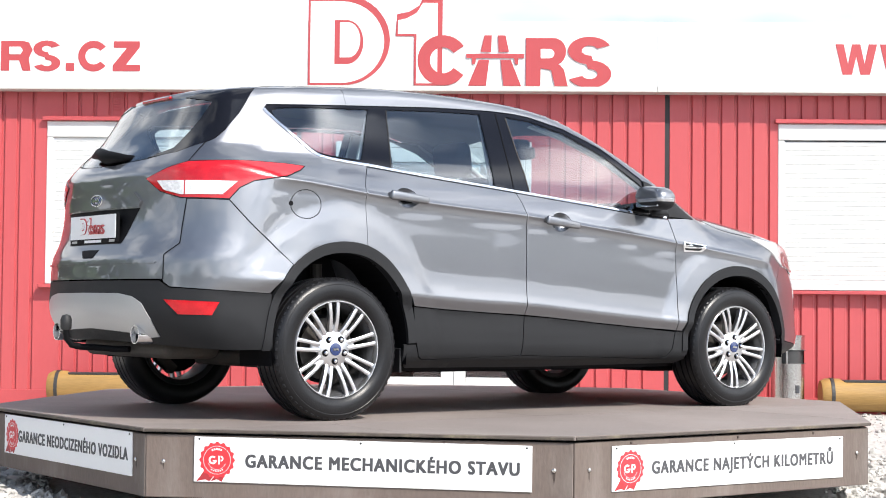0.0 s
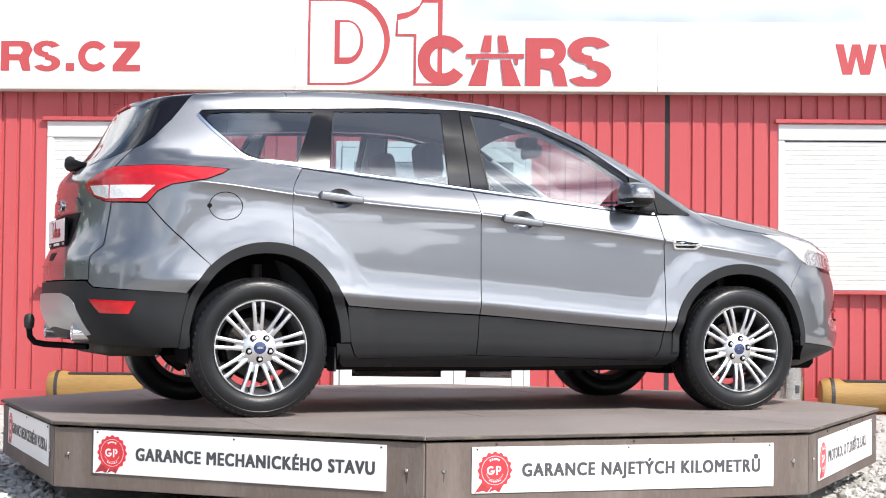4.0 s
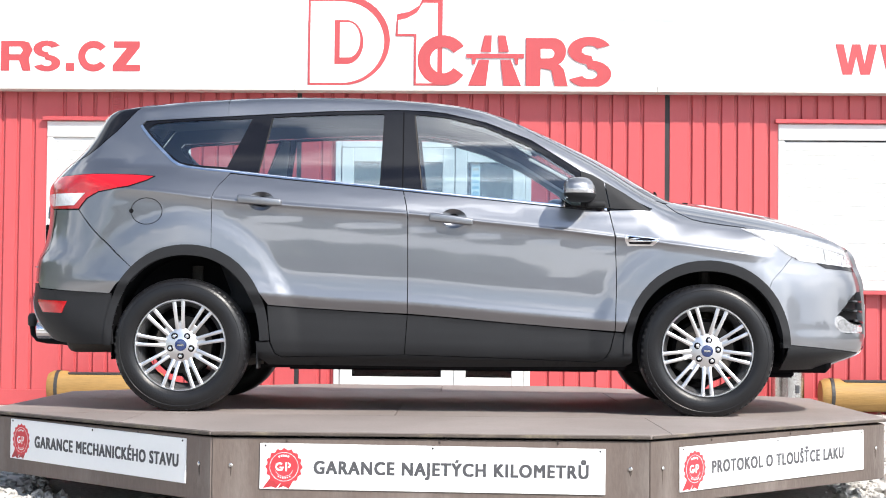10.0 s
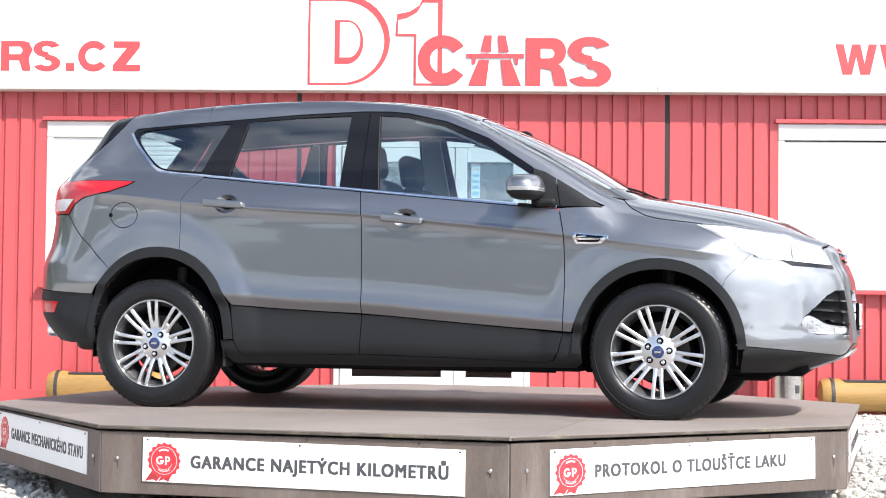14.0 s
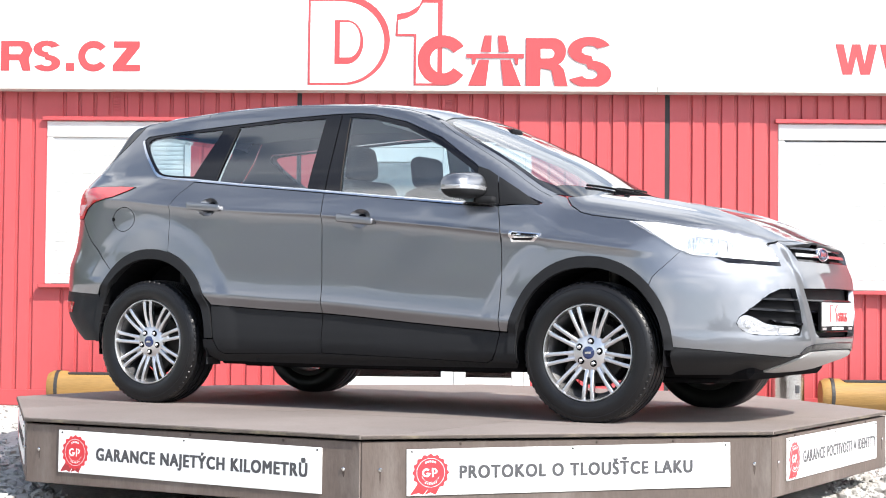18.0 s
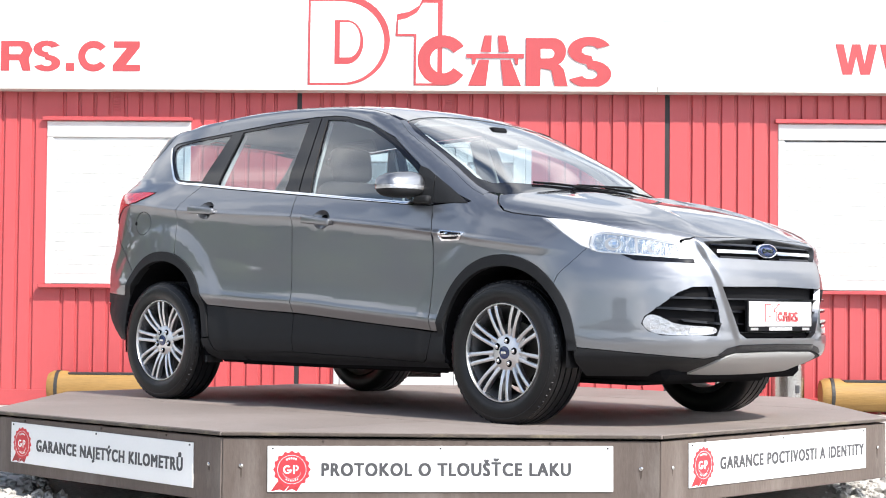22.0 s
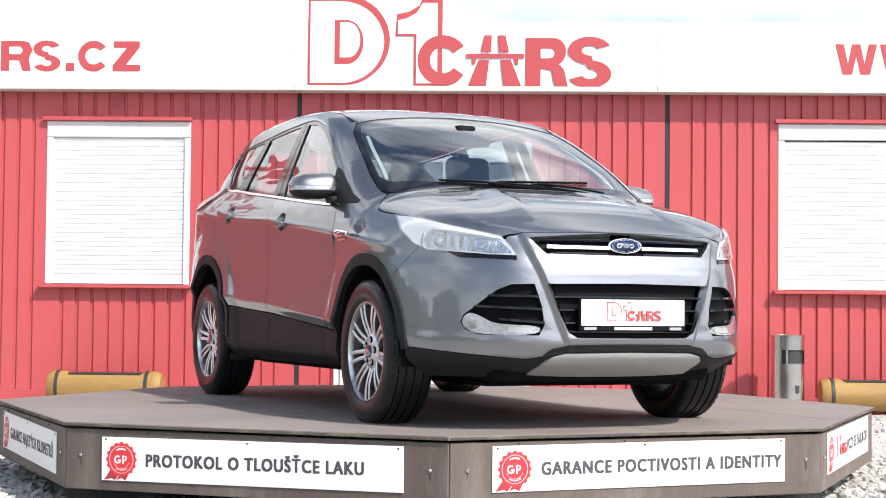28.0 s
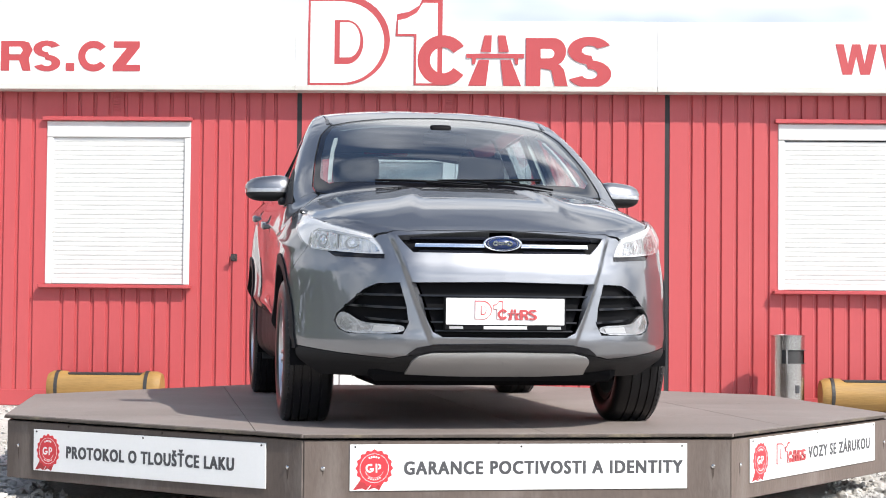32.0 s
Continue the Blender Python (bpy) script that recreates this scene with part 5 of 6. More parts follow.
    panel("rear_bumper", 135, bump, "clad", car, "black plastic rear bumper", step=0.035, sides="whole")
    skid = [centre(135, [0.597])[0], (-1.324, 0.595), (-1.235, 0.58), (-1.177, 0.55), (-1.13, 0.48), (-1.095, 0.395), (-1.15, 0.39), (-1.24, 0.41), (-1.393, 0.42)] + centre(135, [0.428, 0.58])
    panel("rear_skid_plate", 135, skid, "silver", car, "silver skid plate", step=0.03, sides="whole", off=0.004)
    panel("rear_reflector", 135, [(-1.051, 0.567), (-0.792, 0.557), (-0.823, 0.497), (-0.98, 0.50)], "lamp_red", car, "red rear reflector", step=0.02, off=0.003)
    tl = [(-1.193, 1.134), (-1.07, 1.18), (-0.969, 1.208), (-0.70, 1.214), (-0.553, 1.210), (-0.478, 1.203), (-0.485, 1.185), (-0.526, 1.149), (-0.66, 1.123), (-0.72, 1.09), (-0.764, 1.036), (-0.995, 1.042), (-1.106, 1.074)]
    panel("lamp_seal", 135, inset(tl, -0.0045), "gloss_black", car, "black seal round the tail lamp", step=0.02, off=0.0025, rim=0.003)
    lamps = panel("tail_lamp", 135, tl, "lamp_red", car, "red and white tail lamp", step=0.02, off=0.005)
    wh = [(-1.125, 1.122), (-0.984, 1.120), (-0.73, 1.116), (-0.795, 1.054), (-0.995, 1.055), (-1.085, 1.078)]
    for l, s in zip(lamps, (1, -1)):
        d = patch(135, wh, off=0.0068, rim=0.004, step=0.02)
        skin_mesh("reversing_lens", flipped(d) if s == 1 else d, M["clear_lens"], l, "clear white lens")
        d = patch(135, [(-0.978, 1.121), (-0.972, 1.121), (-0.972, 1.054), (-0.978, 1.054)], off=0.0075, rim=0.003, step=0.02)
        skin_mesh("lens_joint", flipped(d) if s == 1 else d, M["lamp_red"], l)
    # nose
    n_top = conv("top", 45, [(2.176, 0.0), (2.172, 0.25), (2.162, 0.41), (2.139, 0.503), (2.112, 0.570), (2.029, 0.650), (1.932, 0.720), (1.814, 0.771), (1.654, 0.796), (1.56, 0.802)])
    n_side = conv(90, 45, [(1.66, 0.86), (1.80, 0.83), (1.73, 0.752), (1.675, 0.695), (1.66, 0.655)] + [p for p in farch if p[0] > 1.668 and p[1] > 0.39])
    n_low = [(0.60, 0.372), (0.805, 0.355), (1.05, 0.335), (1.219, 0.322), (1.313, 0.340), (1.371, 0.354)] + centre(45, [0.358, 0.41])
    ce = lambda z: centre(45, [z])[0]
    side_g = [(0.925, 0.478), (0.94, 0.512), (0.975, 0.535), (1.093, 0.620), (1.157, 0.645), (1.252, 0.648), (1.283, 0.55), (1.295, 0.47), (1.275, 0.424), (1.015, 0.426), (0.955, 0.445)]
    # nose skin: three bands meeting on the centre line round the grilles
    ctr = n_top[0][0]
    nose = [n_top[2]] + n_top[3:] + n_side + n_low + [ce(0.413), (1.423, 0.414), (1.390, 0.436), (1.343, 0.55), (1.303, 0.648), *centre(45, [0.654, 0.777]), (1.290, 0.779), (1.215, 0.852)]
    panel("front_bumper", 45, nose, "paint", car, step=0.03, sides="whole", holes=[side_g], rim=0.03)
    for nm, po, o in (("upper_grille", [(1.20, 0.87), (1.28, 0.775), (ctr + 0.012, 0.772), (ctr, 0.872)], -0.035), ("lower_grille", [(1.29, 0.66), *centre(45, [0.664, 0.40]), (1.41, 0.40), (1.375, 0.43)], -0.045)):
        panel(nm, 45, po, "matt_black", car, "black grille", step=0.04, sides="whole", off=o, rim=0.0)
    for z0, z1, mt, o in ((0.806, 0.822, "chrome", 0.004), (0.845, 0.858, "gloss_black", 0.0), (0.782, 0.792, "gloss_black", 0.0)):
        a0 = 1.29 - (z0 - 0.78) * 0.75
        panel("grille_bar", 45, [(a0 + 0.02, z0), (ctr - 0.02, z0), (ctr - 0.025, z1), (a0 + 0.02, z1)], mt, car, step=0.03, off=o - 0.012, rim=0.02)
    for z0, z1 in ((0.590, 0.598), (0.533, 0.541), (0.476, 0.484), (0.44, 0.446)):
        a0 = 1.305 + (0.646 - z0) * 0.42
        panel("grille_slat", 45, [(a0 + 0.006, z0), ce(z0), ce(z1), (a0 + 0.004, z1)], "gloss_black", car, step=0.03, sides="whole", off=-0.016, rim=0.03)
    pb = panel("side_grille", 45, inset(side_g, -0.012), "matt_black", car, "black side grille", step=0.03, off=-0.03, rim=0.0)
    for ob, s in zip(pb, (1, -1)):
        for po in ([(1.05, 0.592), (1.268, 0.588), (1.27, 0.598), (1.062, 0.602)], [(0.985, 0.545), (1.28, 0.533), (1.283, 0.543), (0.997, 0.555)], [(1.12, 0.488), (1.296, 0.474), (1.297, 0.484), (1.10, 0.50)]):
            d = patch(45, po, off=0.002, rim=0.03, step=0.03)
            skin_mesh("slat", flipped(d) if s == 1 else d, M["gloss_black"], ob)
    fog = panel("fog_lamp", 45, rounded([(0.928, 0.478), (0.945, 0.512), (0.975, 0.522), (1.02, 0.508), (1.075, 0.478), (1.16, 0.470), (1.285, 0.466), (1.272, 0.426), (1.015, 0.428), (0.957, 0.446)]), "lamp_white", car, "clear fog lamp and indicator", step=0.02, off=-0.006)
    for ob, s in zip(fog, (1, -1)):
        d = patch(45, ell(1.0, 0.472, 0.038, 0.030, 0, 345, 23), off=-0.002, rim=0.006, step=0.02)
        skin_mesh("fog_lens", flipped(d) if s == 1 else d, M["lens"], ob)
        d = patch(45, [(1.15, 0.462), (1.26, 0.456), (1.25, 0.436), (1.14, 0.436)], off=-0.003, rim=0.003, step=0.02)
        skin_mesh("indicator", flipped(d) if s == 1 else d, M["silver"], ob)
    chin = conv(90, 45, [(1.768, 0.385), (1.75, 0.30), (1.735, 0.235)]) + [(0.60, 0.235), (1.118, 0.235)] + centre(45, [0.232, 0.30, 0.354]) + [(1.371, 0.350), (1.313, 0.336), (1.219, 0.318), (1.05, 0.331), (0.805, 0.351), (0.60, 0.368)]
    panel("front_chin", 45, chin, "clad", car, "black plastic front apron", step=0.035, sides="whole")
    sk2 = [(1.14, 0.242), (1.24, 0.29), (1.32, 0.331), (1.371, 0.345)] + [(a + 0.002, z) for a, z in centre(45, [0.349, 0.30, 0.243])]
    panel("front_skid_plate", 45, sk2, "silver", car, "silver front skid plate", step=0.03, sides="whole", off=0.008)
    panel("front_slot", 45, [(1.285, 0.338), (1.325, 0.368), (1.39, 0.382), *centre(45, [0.386, 0.357]), (1.371, 0.353), (1.313, 0.339)], "gloss_black", car, "black slot over the skid plate", step=0.02, sides="whole", off=0.004)
    # head lamps: reflector bowl behind a clear lens
    hl = [(0.50, 0.963), (0.609, 0.954), (0.74, 0.930), (0.862, 0.904), (0.98, 0.880), (1.095, 0.855), (1.135, 0.815), (1.165, 0.772), (1.06, 0.772), (0.89, 0.786), (0.74, 0.798), (0.66, 0.830), (0.585, 0.885)]
    base = panel("head_lamp", 45, hl, "reflector", car, "clear head lamp with chrome reflectors", step=0.02, off=0.002)
    for ob, s in zip(base, (1, -1)):
        tube_o = [(0.52, 0.957), (0.609, 0.950), (0.74, 0.926), (0.862, 0.900), (0.98, 0.876), (1.09, 0.852), (1.098, 0.842), (0.98, 0.862), (0.86, 0.882), (0.76, 0.893), (0.72, 0.88), (0.705, 0.83), (0.73, 0.805), (0.665, 0.832), (0.59, 0.888)]
        in_a = [(0.735, 0.806), (0.718, 0.835), (0.73, 0.872), (0.765, 0.884), (0.86, 0.872), (0.90, 0.862), (0.905, 0.796), (0.88, 0.792)]
        in_b = [(0.918, 0.795), (0.915, 0.858), (0.98, 0.852), (1.085, 0.834), (1.125, 0.808), (1.148, 0.780), (1.06, 0.780)]
        for po in ([(0.905, 0.796), (0.914, 0.796), (0.911, 0.862), (0.902, 0.862)], [(0.70, 0.83), (0.712, 0.806), (0.72, 0.806), (0.708, 0.83), (0.716, 0.872), (0.708, 0.872)], [(0.76, 0.887), (0.86, 0.876), (0.98, 0.856), (1.09, 0.836), (1.09, 0.832), (0.98, 0.852), (0.86, 0.872), (0.76, 0.883)]):
            d = patch(45, po, off=0.008, rim=0.004, step=0.02)
            skin_mesh("divider", flipped(d) if s == 1 else d, M["silver"], ob, "grey lamp divider")
        for po, mt, o, nm in ((hl, "lens", 0.014, "lens"), (tube_o, "lamp_tube", 0.006, "light_guide"), (in_a, "facets", 0.004, "reflector"), (in_b, "facets", 0.004, "reflector"),
                              (ell(0.805, 0.836, 0.036, 0.029, 0, 345, 23), "silver", 0.005, "bulb_ring"), (ell(0.812, 0.838, 0.026, 0.021, 0, 345, 23), "facets", 0.007, "bowl"), (ell(0.812, 0.838, 0.010, 0.008, 0, 330, 11), "chrome", 0.010, "bulb"),
                              (ell(0.995, 0.820, 0.040, 0.027, 0, 345, 23), "silver", 0.005, "bulb_ring"), (ell(1.003, 0.822, 0.032, 0.021, 0, 345, 23), "facets", 0.007, "bowl"), (ell(1.003, 0.822, 0.011, 0.008, 0, 330, 11), "chrome", 0.010, "bulb")):
            d = patch(45, po, off=o, rim=0.008 if nm != "lens" else 0.012, step=0.02)
            skin_mesh(nm, flipped(d) if s == 1 else d, M[mt], ob)
    panel("head_lamp_trim", 45, [(0.84, 0.790), (1.06, 0.774), (1.168, 0.770), (1.172, 0.752), (1.06, 0.757), (0.90, 0.764)], "gloss_black", car, "gloss black strip under the head lamp", step=0.02, off=0.004)
    # claddings
    sill_r = [(-0.187, 0.505)] + cl([-0.4, -0.7, -0.905]) + [(-0.897, 0.46), (-0.885, 0.36), (-0.86, 0.30), (-0.83, 0.284), (-0.5, 0.29), (-0.2, 0.30)]
    panel("door_cladding", 90, [(x, z - 0.002) for x, z in sill_r], "clad", car, "black plastic door cladding", step=0.035, gap=g)
    sill_f = [(0.871, 0.424)] + cl([0.6, 0.33, 0.0]) + [(-0.187, 0.505), (-0.2, 0.30), (0.4, 0.285), (0.78, 0.272), (0.82, 0.288), (0.848, 0.33)]
    panel("door_cladding", 90, [(x, z - 0.002) for x, z in sill_f], "clad", car, "black plastic door cladding", step=0.035, gap=g)
    rock = [(-0.96, 0.36), (-0.89, 0.36), (-0.862, 0.297), (-0.83, 0.281), (-0.2, 0.297), (0.4, 0.282), (0.78, 0.269), (0.825, 0.286), (0.85, 0.33), (0.873, 0.422), (0.93, 0.42), (0.96, 0.39), (0.965, 0.27), (0.93, 0.245), (0.0, 0.235), (-0.9, 0.24), (-0.95, 0.28)]
    panel("sill", 90, rock, "clad", car, "black plastic sill", step=0.035, gap=0.001)
    for nm, o, i, t0, t1 in (("rear", RA_OUT, RA_IN, 3, 180), ("front", FA_OUT, FA_IN, 2, 182)):
        po = ell(t0=t0, t1=t1, n=40, **o) + ell(t0=t1, t1=t0, n=40, **i)
        a = panel("arch_cladding", 90, po, "clad", car, "black plastic wheel arch lip", step=0.03, off=0.007, rim=0.05)
    # dark shell behind the joints
    zt = [(x, float(Z_BELT(x)) - 0.02) for x in (-2.0, -1.5, -0.9, -0.2, 0.5, 0.95)]
    sh = [(-1.98, 0.45)] + zt + [(1.2, 0.97), (1.7, 0.80), (1.85, 0.7), (1.85, 0.30), (1.75, 0.30)] + ell(t0=0, t1=180, n=24, **FA_IN) + [(0.94, 0.27), (-0.92, 0.27)] + ell(t0=0, t1=180, n=24, **RA_IN) + [(-1.72, 0.36)]
    panel("inner_shell", 90, sh, "liner", car, step=0.06, off=-0.025, rim=0.0)


build_body()
def rbox(cx, cy, cz, sx, sy, sz, r, m=None, seg=3):
    bm = boxed(-sx / 2, sx / 2, -sy / 2, sy / 2, -sz / 2, sz / 2, r, seg=seg)
    bmesh.ops.transform(bm, matrix=Matrix.Translation((cx, cy, cz)) @ (m or Matrix()), verts=bm.verts)
    return bm


def tube(bm, pts, r, n=10):
    """A round bar along a line of points."""
    pts = [Vector(p) for p in pts]
    rings = []
    for i, p in enumerate(pts):
        d = (pts[min(i + 1, len(pts) - 1)] - pts[max(i - 1, 0)]).normalized()
        a = d.cross(Vector((0.31, 0.2, 0.93))).normalized()
        b = d.cross(a)
        rr = r[i] if isinstance(r, (list, tuple)) else r
        rings.append([bm.verts.new(p + (a * math.cos(2 * math.pi * k / n) + b * math.sin(2 * math.pi * k / n)) * rr) for k in range(n)])
    for u, v in zip(rings, rings[1:]):
        for k in range(n):
            bm.faces.new((u[k], u[(k + 1) % n], v[(k + 1) % n], v[k]))
    bm.faces.new(rings[0][::-1])
    bm.faces.new(rings[-1])
    return bm


def build_windows():
    top = [(-1.115, 1.235), (-1.25, 1.245), (-1.359, 1.261), (-1.424, 1.294), (-1.552, 1.416), (-1.602, 1.474), (-1.605, 1.493), (-1.586, 1.513), (-1.359, 1.526), (-1.15, 1.538), (-1.005, 1.547), (-0.6, 1.570),
           (-0.266, 1.578), (-0.1, 1.573), (0.002, 1.560), (0.21, 1.511), (0.446, 1.416), (0.68, 1.265), (0.796, 1.177), (1.055, 1.062), (0.84, 1.052), (0.62, 1.056), (0.2, 1.097), (-0.215, 1.137), (-0.55, 1.169), (-0.8, 1.192)]
    g_q = rounded([(-1.585, 1.497), (-1.44, 1.515), (-1.02, 1.532), (-1.135, 1.262), (-1.349, 1.277), (-1.408, 1.302), (-1.54, 1.424)], keep=(2, 3))
    g_r = [(-0.913, 1.540), (-0.6, 1.555), (-0.325, 1.561), (-0.338, 1.170), (-0.6, 1.195), (-0.972, 1.230)]
    g_f = [(-0.160, 1.558), (0.0, 1.542), (0.207, 1.490), (0.443, 1.382), (0.66, 1.243), (0.775, 1.150), (0.785, 1.066), (0.62, 1.074), (-0.113, 1.142)]
    panel("window_frame", 90, top, "gloss_black", car, "gloss black window pillars and frame", step=0.03, off=-0.004, holes=[g_q, g_r, g_f], rim=0.02)
    for nm, po in (("quarter_window", g_q), ("rear_door_window", g_r), ("front_door_window", g_f)):
        panel(nm, 90, po, "side_glass", car, "tinted side window", step=0.05, off=-0.009, rim=0.0)
    belt = [(0.83, 1.046), (0.62, 1.061), (0.2, 1.100), (-0.215, 1.141), (-0.55, 1.173), (-0.8, 1.196), (-1.115, 1.230), (-1.25, 1.240), (-1.345, 1.252), (-1.395, 1.268), (-1.428, 1.289), (-1.556, 1.412), (-1.606, 1.470), (-1.616, 1.488)]
    panel("chrome_strip", 90, strip(belt, -0.014), "chrome", car, "chrome window trim", step=0.03, off=0.004, rim=0.01)
    # bright edges of the door glass
    panel("window_channel", 90, strip([(-0.160, 1.552), (-0.14, 1.35), (-0.115, 1.146)], -0.005), "iron", car, "bright window channel", step=0.03, off=-0.002, rim=0.004)
    panel("window_channel", 90, strip([(-0.916, 1.534), (-0.945, 1.38), (-0.972, 1.236)], 0.006), "clad", car, "dull window channel", step=0.03, off=-0.002, rim=0.004)
    # pillar joints
    panel("door_gap", 90, [(-0.222, 1.15), (-0.216, 1.15), (-0.219, 1.572), (-0.225, 1.572)], "liner", car, step=0.05, off=-0.0025, rim=0.0)
    panel("sail_panel", 90, [(0.822, 1.196), (0.93, 1.132), (1.056, 1.050), (0.850, 1.058)], "clad", car, "black plastic corner panel ahead of the door", step=0.03, off=0.004)
    panel("mirror_sail", 90, [(0.700, 1.252), (0.760, 1.232), (0.816, 1.198), (0.844, 1.058), (0.700, 1.070)], "clad", car, "black plastic mirror sail", step=0.03, off=0.005)


def build_wheel(x, s, phase, nuts):
    """s: +1 left, -1 right. Built facing out along +y, then set in place."""
    m = Matrix.Translation((x, s * 0.792, 0.338 if x < 0 else 0.333)) @ (pose(0, 0, 0) if s > 0 else pose(0, 0, 0, 0, 0, 180))
    prof = [(0.222, 0.06), (0.222, 0.080), (0.2245, 0.094), (0.228, 0.104), (0.232, 0.104), (0.236, 0.098), (0.230, 0.085), (0.226, 0.06), (0.222, 0.0599)]
    w = part("wheel", spin(bmesh.new(), prof, 64, caps=False), M["alloy"], car, "silver alloy wheel with paired spokes", smooth=40, m=m)
    part("rim_barrel", spin(bmesh.new(), [(0.2215, 0.076), (0.208, 0.06), (0.200, 0.04), (0.198, -0.05), (0.205, -0.095), (0.232, -0.104), (0.237, -0.098), (0.228, -0.08), (0.214, -0.05), (0.212, 0.045), (0.2215, 0.0761)], 64, caps=False), M["barrel"], w, "dark inside of the rim", smooth=40)
    y = [-0.057, -0.049, -0.012, -0.004, 0.030, 0.038, 0.068, 0.074]
    tp = [(0.236, -0.098), (0.262, -0.114), (0.295, -0.117), (0.322, -0.108), (0.335, -0.094), (0.3405, -0.078)]
    for k in range(0, 8, 2):
        tp += [(0.3425, y[k] - 0.001), (0.335, y[k]), (0.335, y[k + 1]), (0.3425, y[k + 1] + 0.001)]
    tp += [(0.3405, 0.082), (0.335, 0.094), (0.322, 0.108), (0.31, 0.1125), (0.308, 0.1115), (0.295, 0.116), (0.27, 0.1165), (0.25, 0.112), (0.236, 0.100)]
    part("tyre", spin(bmesh.new(), tp, 96, caps=False), M["tyre"], w, "black tyre", smooth=35)
    blk = None
    for i in range(60):
        mm = pose(0, 0, 0, 0, 6 * i, 0)
        if blk is None:
            blk = part("shoulder_block", rbox(0.0, 0.090, 0.3285, 0.022, 0.020, 0.016, 0.004, pose(0, 0, 0, 40, 0, 0), 1), M["tyre"], w, m=mm)
        else:
            ob = new("shoulder_block", blk.data)
            ob.parent, ob.matrix_basis = w, mm
    for i in range(9):
        for side in (-1, 1):
            mm = pose(0, 0, 0, 0, -(phase + 40 * i), 0)
            bm = bmesh.new()
            a, b = 0.078, 0.229
            za, zb = side * 0.0135, side * 0.0235
            n = 6
            rows = []
            for j in range(n + 1):
                t = j / n
                r = a + (b - a) * t
                zc = za + (zb - za) * t
                yo = 0.073 + 0.021 * t + 0.014 * math.sin(math.pi * t) * 0.6
                hw = 0.0104 - 0.0015 * math.sin(math.pi * t)
                rows.append([bm.verts.new((r, yo - 0.004, zc - hw)), bm.verts.new((r, yo, zc - hw * 0.5)), bm.verts.new((r, yo, zc + hw * 0.5)), bm.verts.new((r, yo - 0.004, zc + hw)), bm.verts.new((r, yo - 0.032, zc + hw * 0.7)), bm.verts.new((r, yo - 0.032, zc - hw * 0.7))])
            for u, v in zip(rows, rows[1:]):
                for k in range(6):
                    bm.faces.new((u[k], u[(k + 1) % 6], v[(k + 1) % 6], v[k]))
            bm.faces.new(rows[0][::-1])
            bm.faces.new(rows[-1])
            bmesh.ops.recalc_face_normals(bm, faces=bm.faces)
            part("spoke", bm, M["alloy"], w, m=mm, smooth=50)
        # web between the two bars at the hub
        part("spoke_web", rbox(0.098, 0.056, 0.0, 0.05, 0.02, 0.03, 0.006, None, 1), M["alloy"], w, m=pose(0, 0, 0, 0, -(phase + 40 * i), 0))
    OUT = Matrix.Translation((0, 0.022, 0))
    part("hub", spin(bmesh.new(), [(0.0, 0.03), (0.088, 0.03), (0.088, 0.046), (0.078, 0.054), (0.045, 0.058), (0.034, 0.062), (0.0, 0.062)], 40), M["alloy"], w, smooth=40, m=OUT)
    part("hub_cap", spin(bmesh.new(), [(0.031, 0.06), (0.030, 0.066), (0.02, 0.068), (0, 0.069)], 24), M["blue_badge"], w, "dark blue centre cap", smooth=60, m=OUT)
    part("cap_mark", boxed(-0.016, 0.016, 0.0692, 0.0702, -0.005, 0.005), M["chrome"], w, m=OUT)
    for k in range(5):
        a = radians(nuts + 72 * k)
        mm = Matrix.Translation((0.056 * math.cos(a), 0.022, 0.056 * math.sin(a)))
        part("nut_recess", spin(bmesh.new(), [(0.0175, 0.0575), (0.0175, 0.0588), (0, 0.0588)], 12), M["liner"], w, m=mm)
        part("lug_nut", spin(bmesh.new(), [(0.0105, 0.055), (0.0105, 0.066), (0.007, 0.070), (0, 0.071)], 6), M["chrome"], w, m=mm)
    part("brake_disc", spin(bmesh.new(), [(0.06, -0.02), (0.148, -0.02), (0.148, 0.0), (0.06, 0.0), (0.06, -0.0199)], 40, caps=False), M["iron"], w, "dull steel brake disc")
    part("brake_shield", spin(bmesh.new(), [(0.05, -0.035), (0.165, -0.035), (0.165, -0.028), (0.05, -0.028), (0.05, -0.0349)], 32, caps=False), M["liner"], w)
    part("caliper", rbox(0.125, -0.01, 0.03, 0.06, 0.07, 0.13, 0.012), M["iron"], w, m=pose(0, 0, 0, 0, 60 if x > 0 else 130, 0))


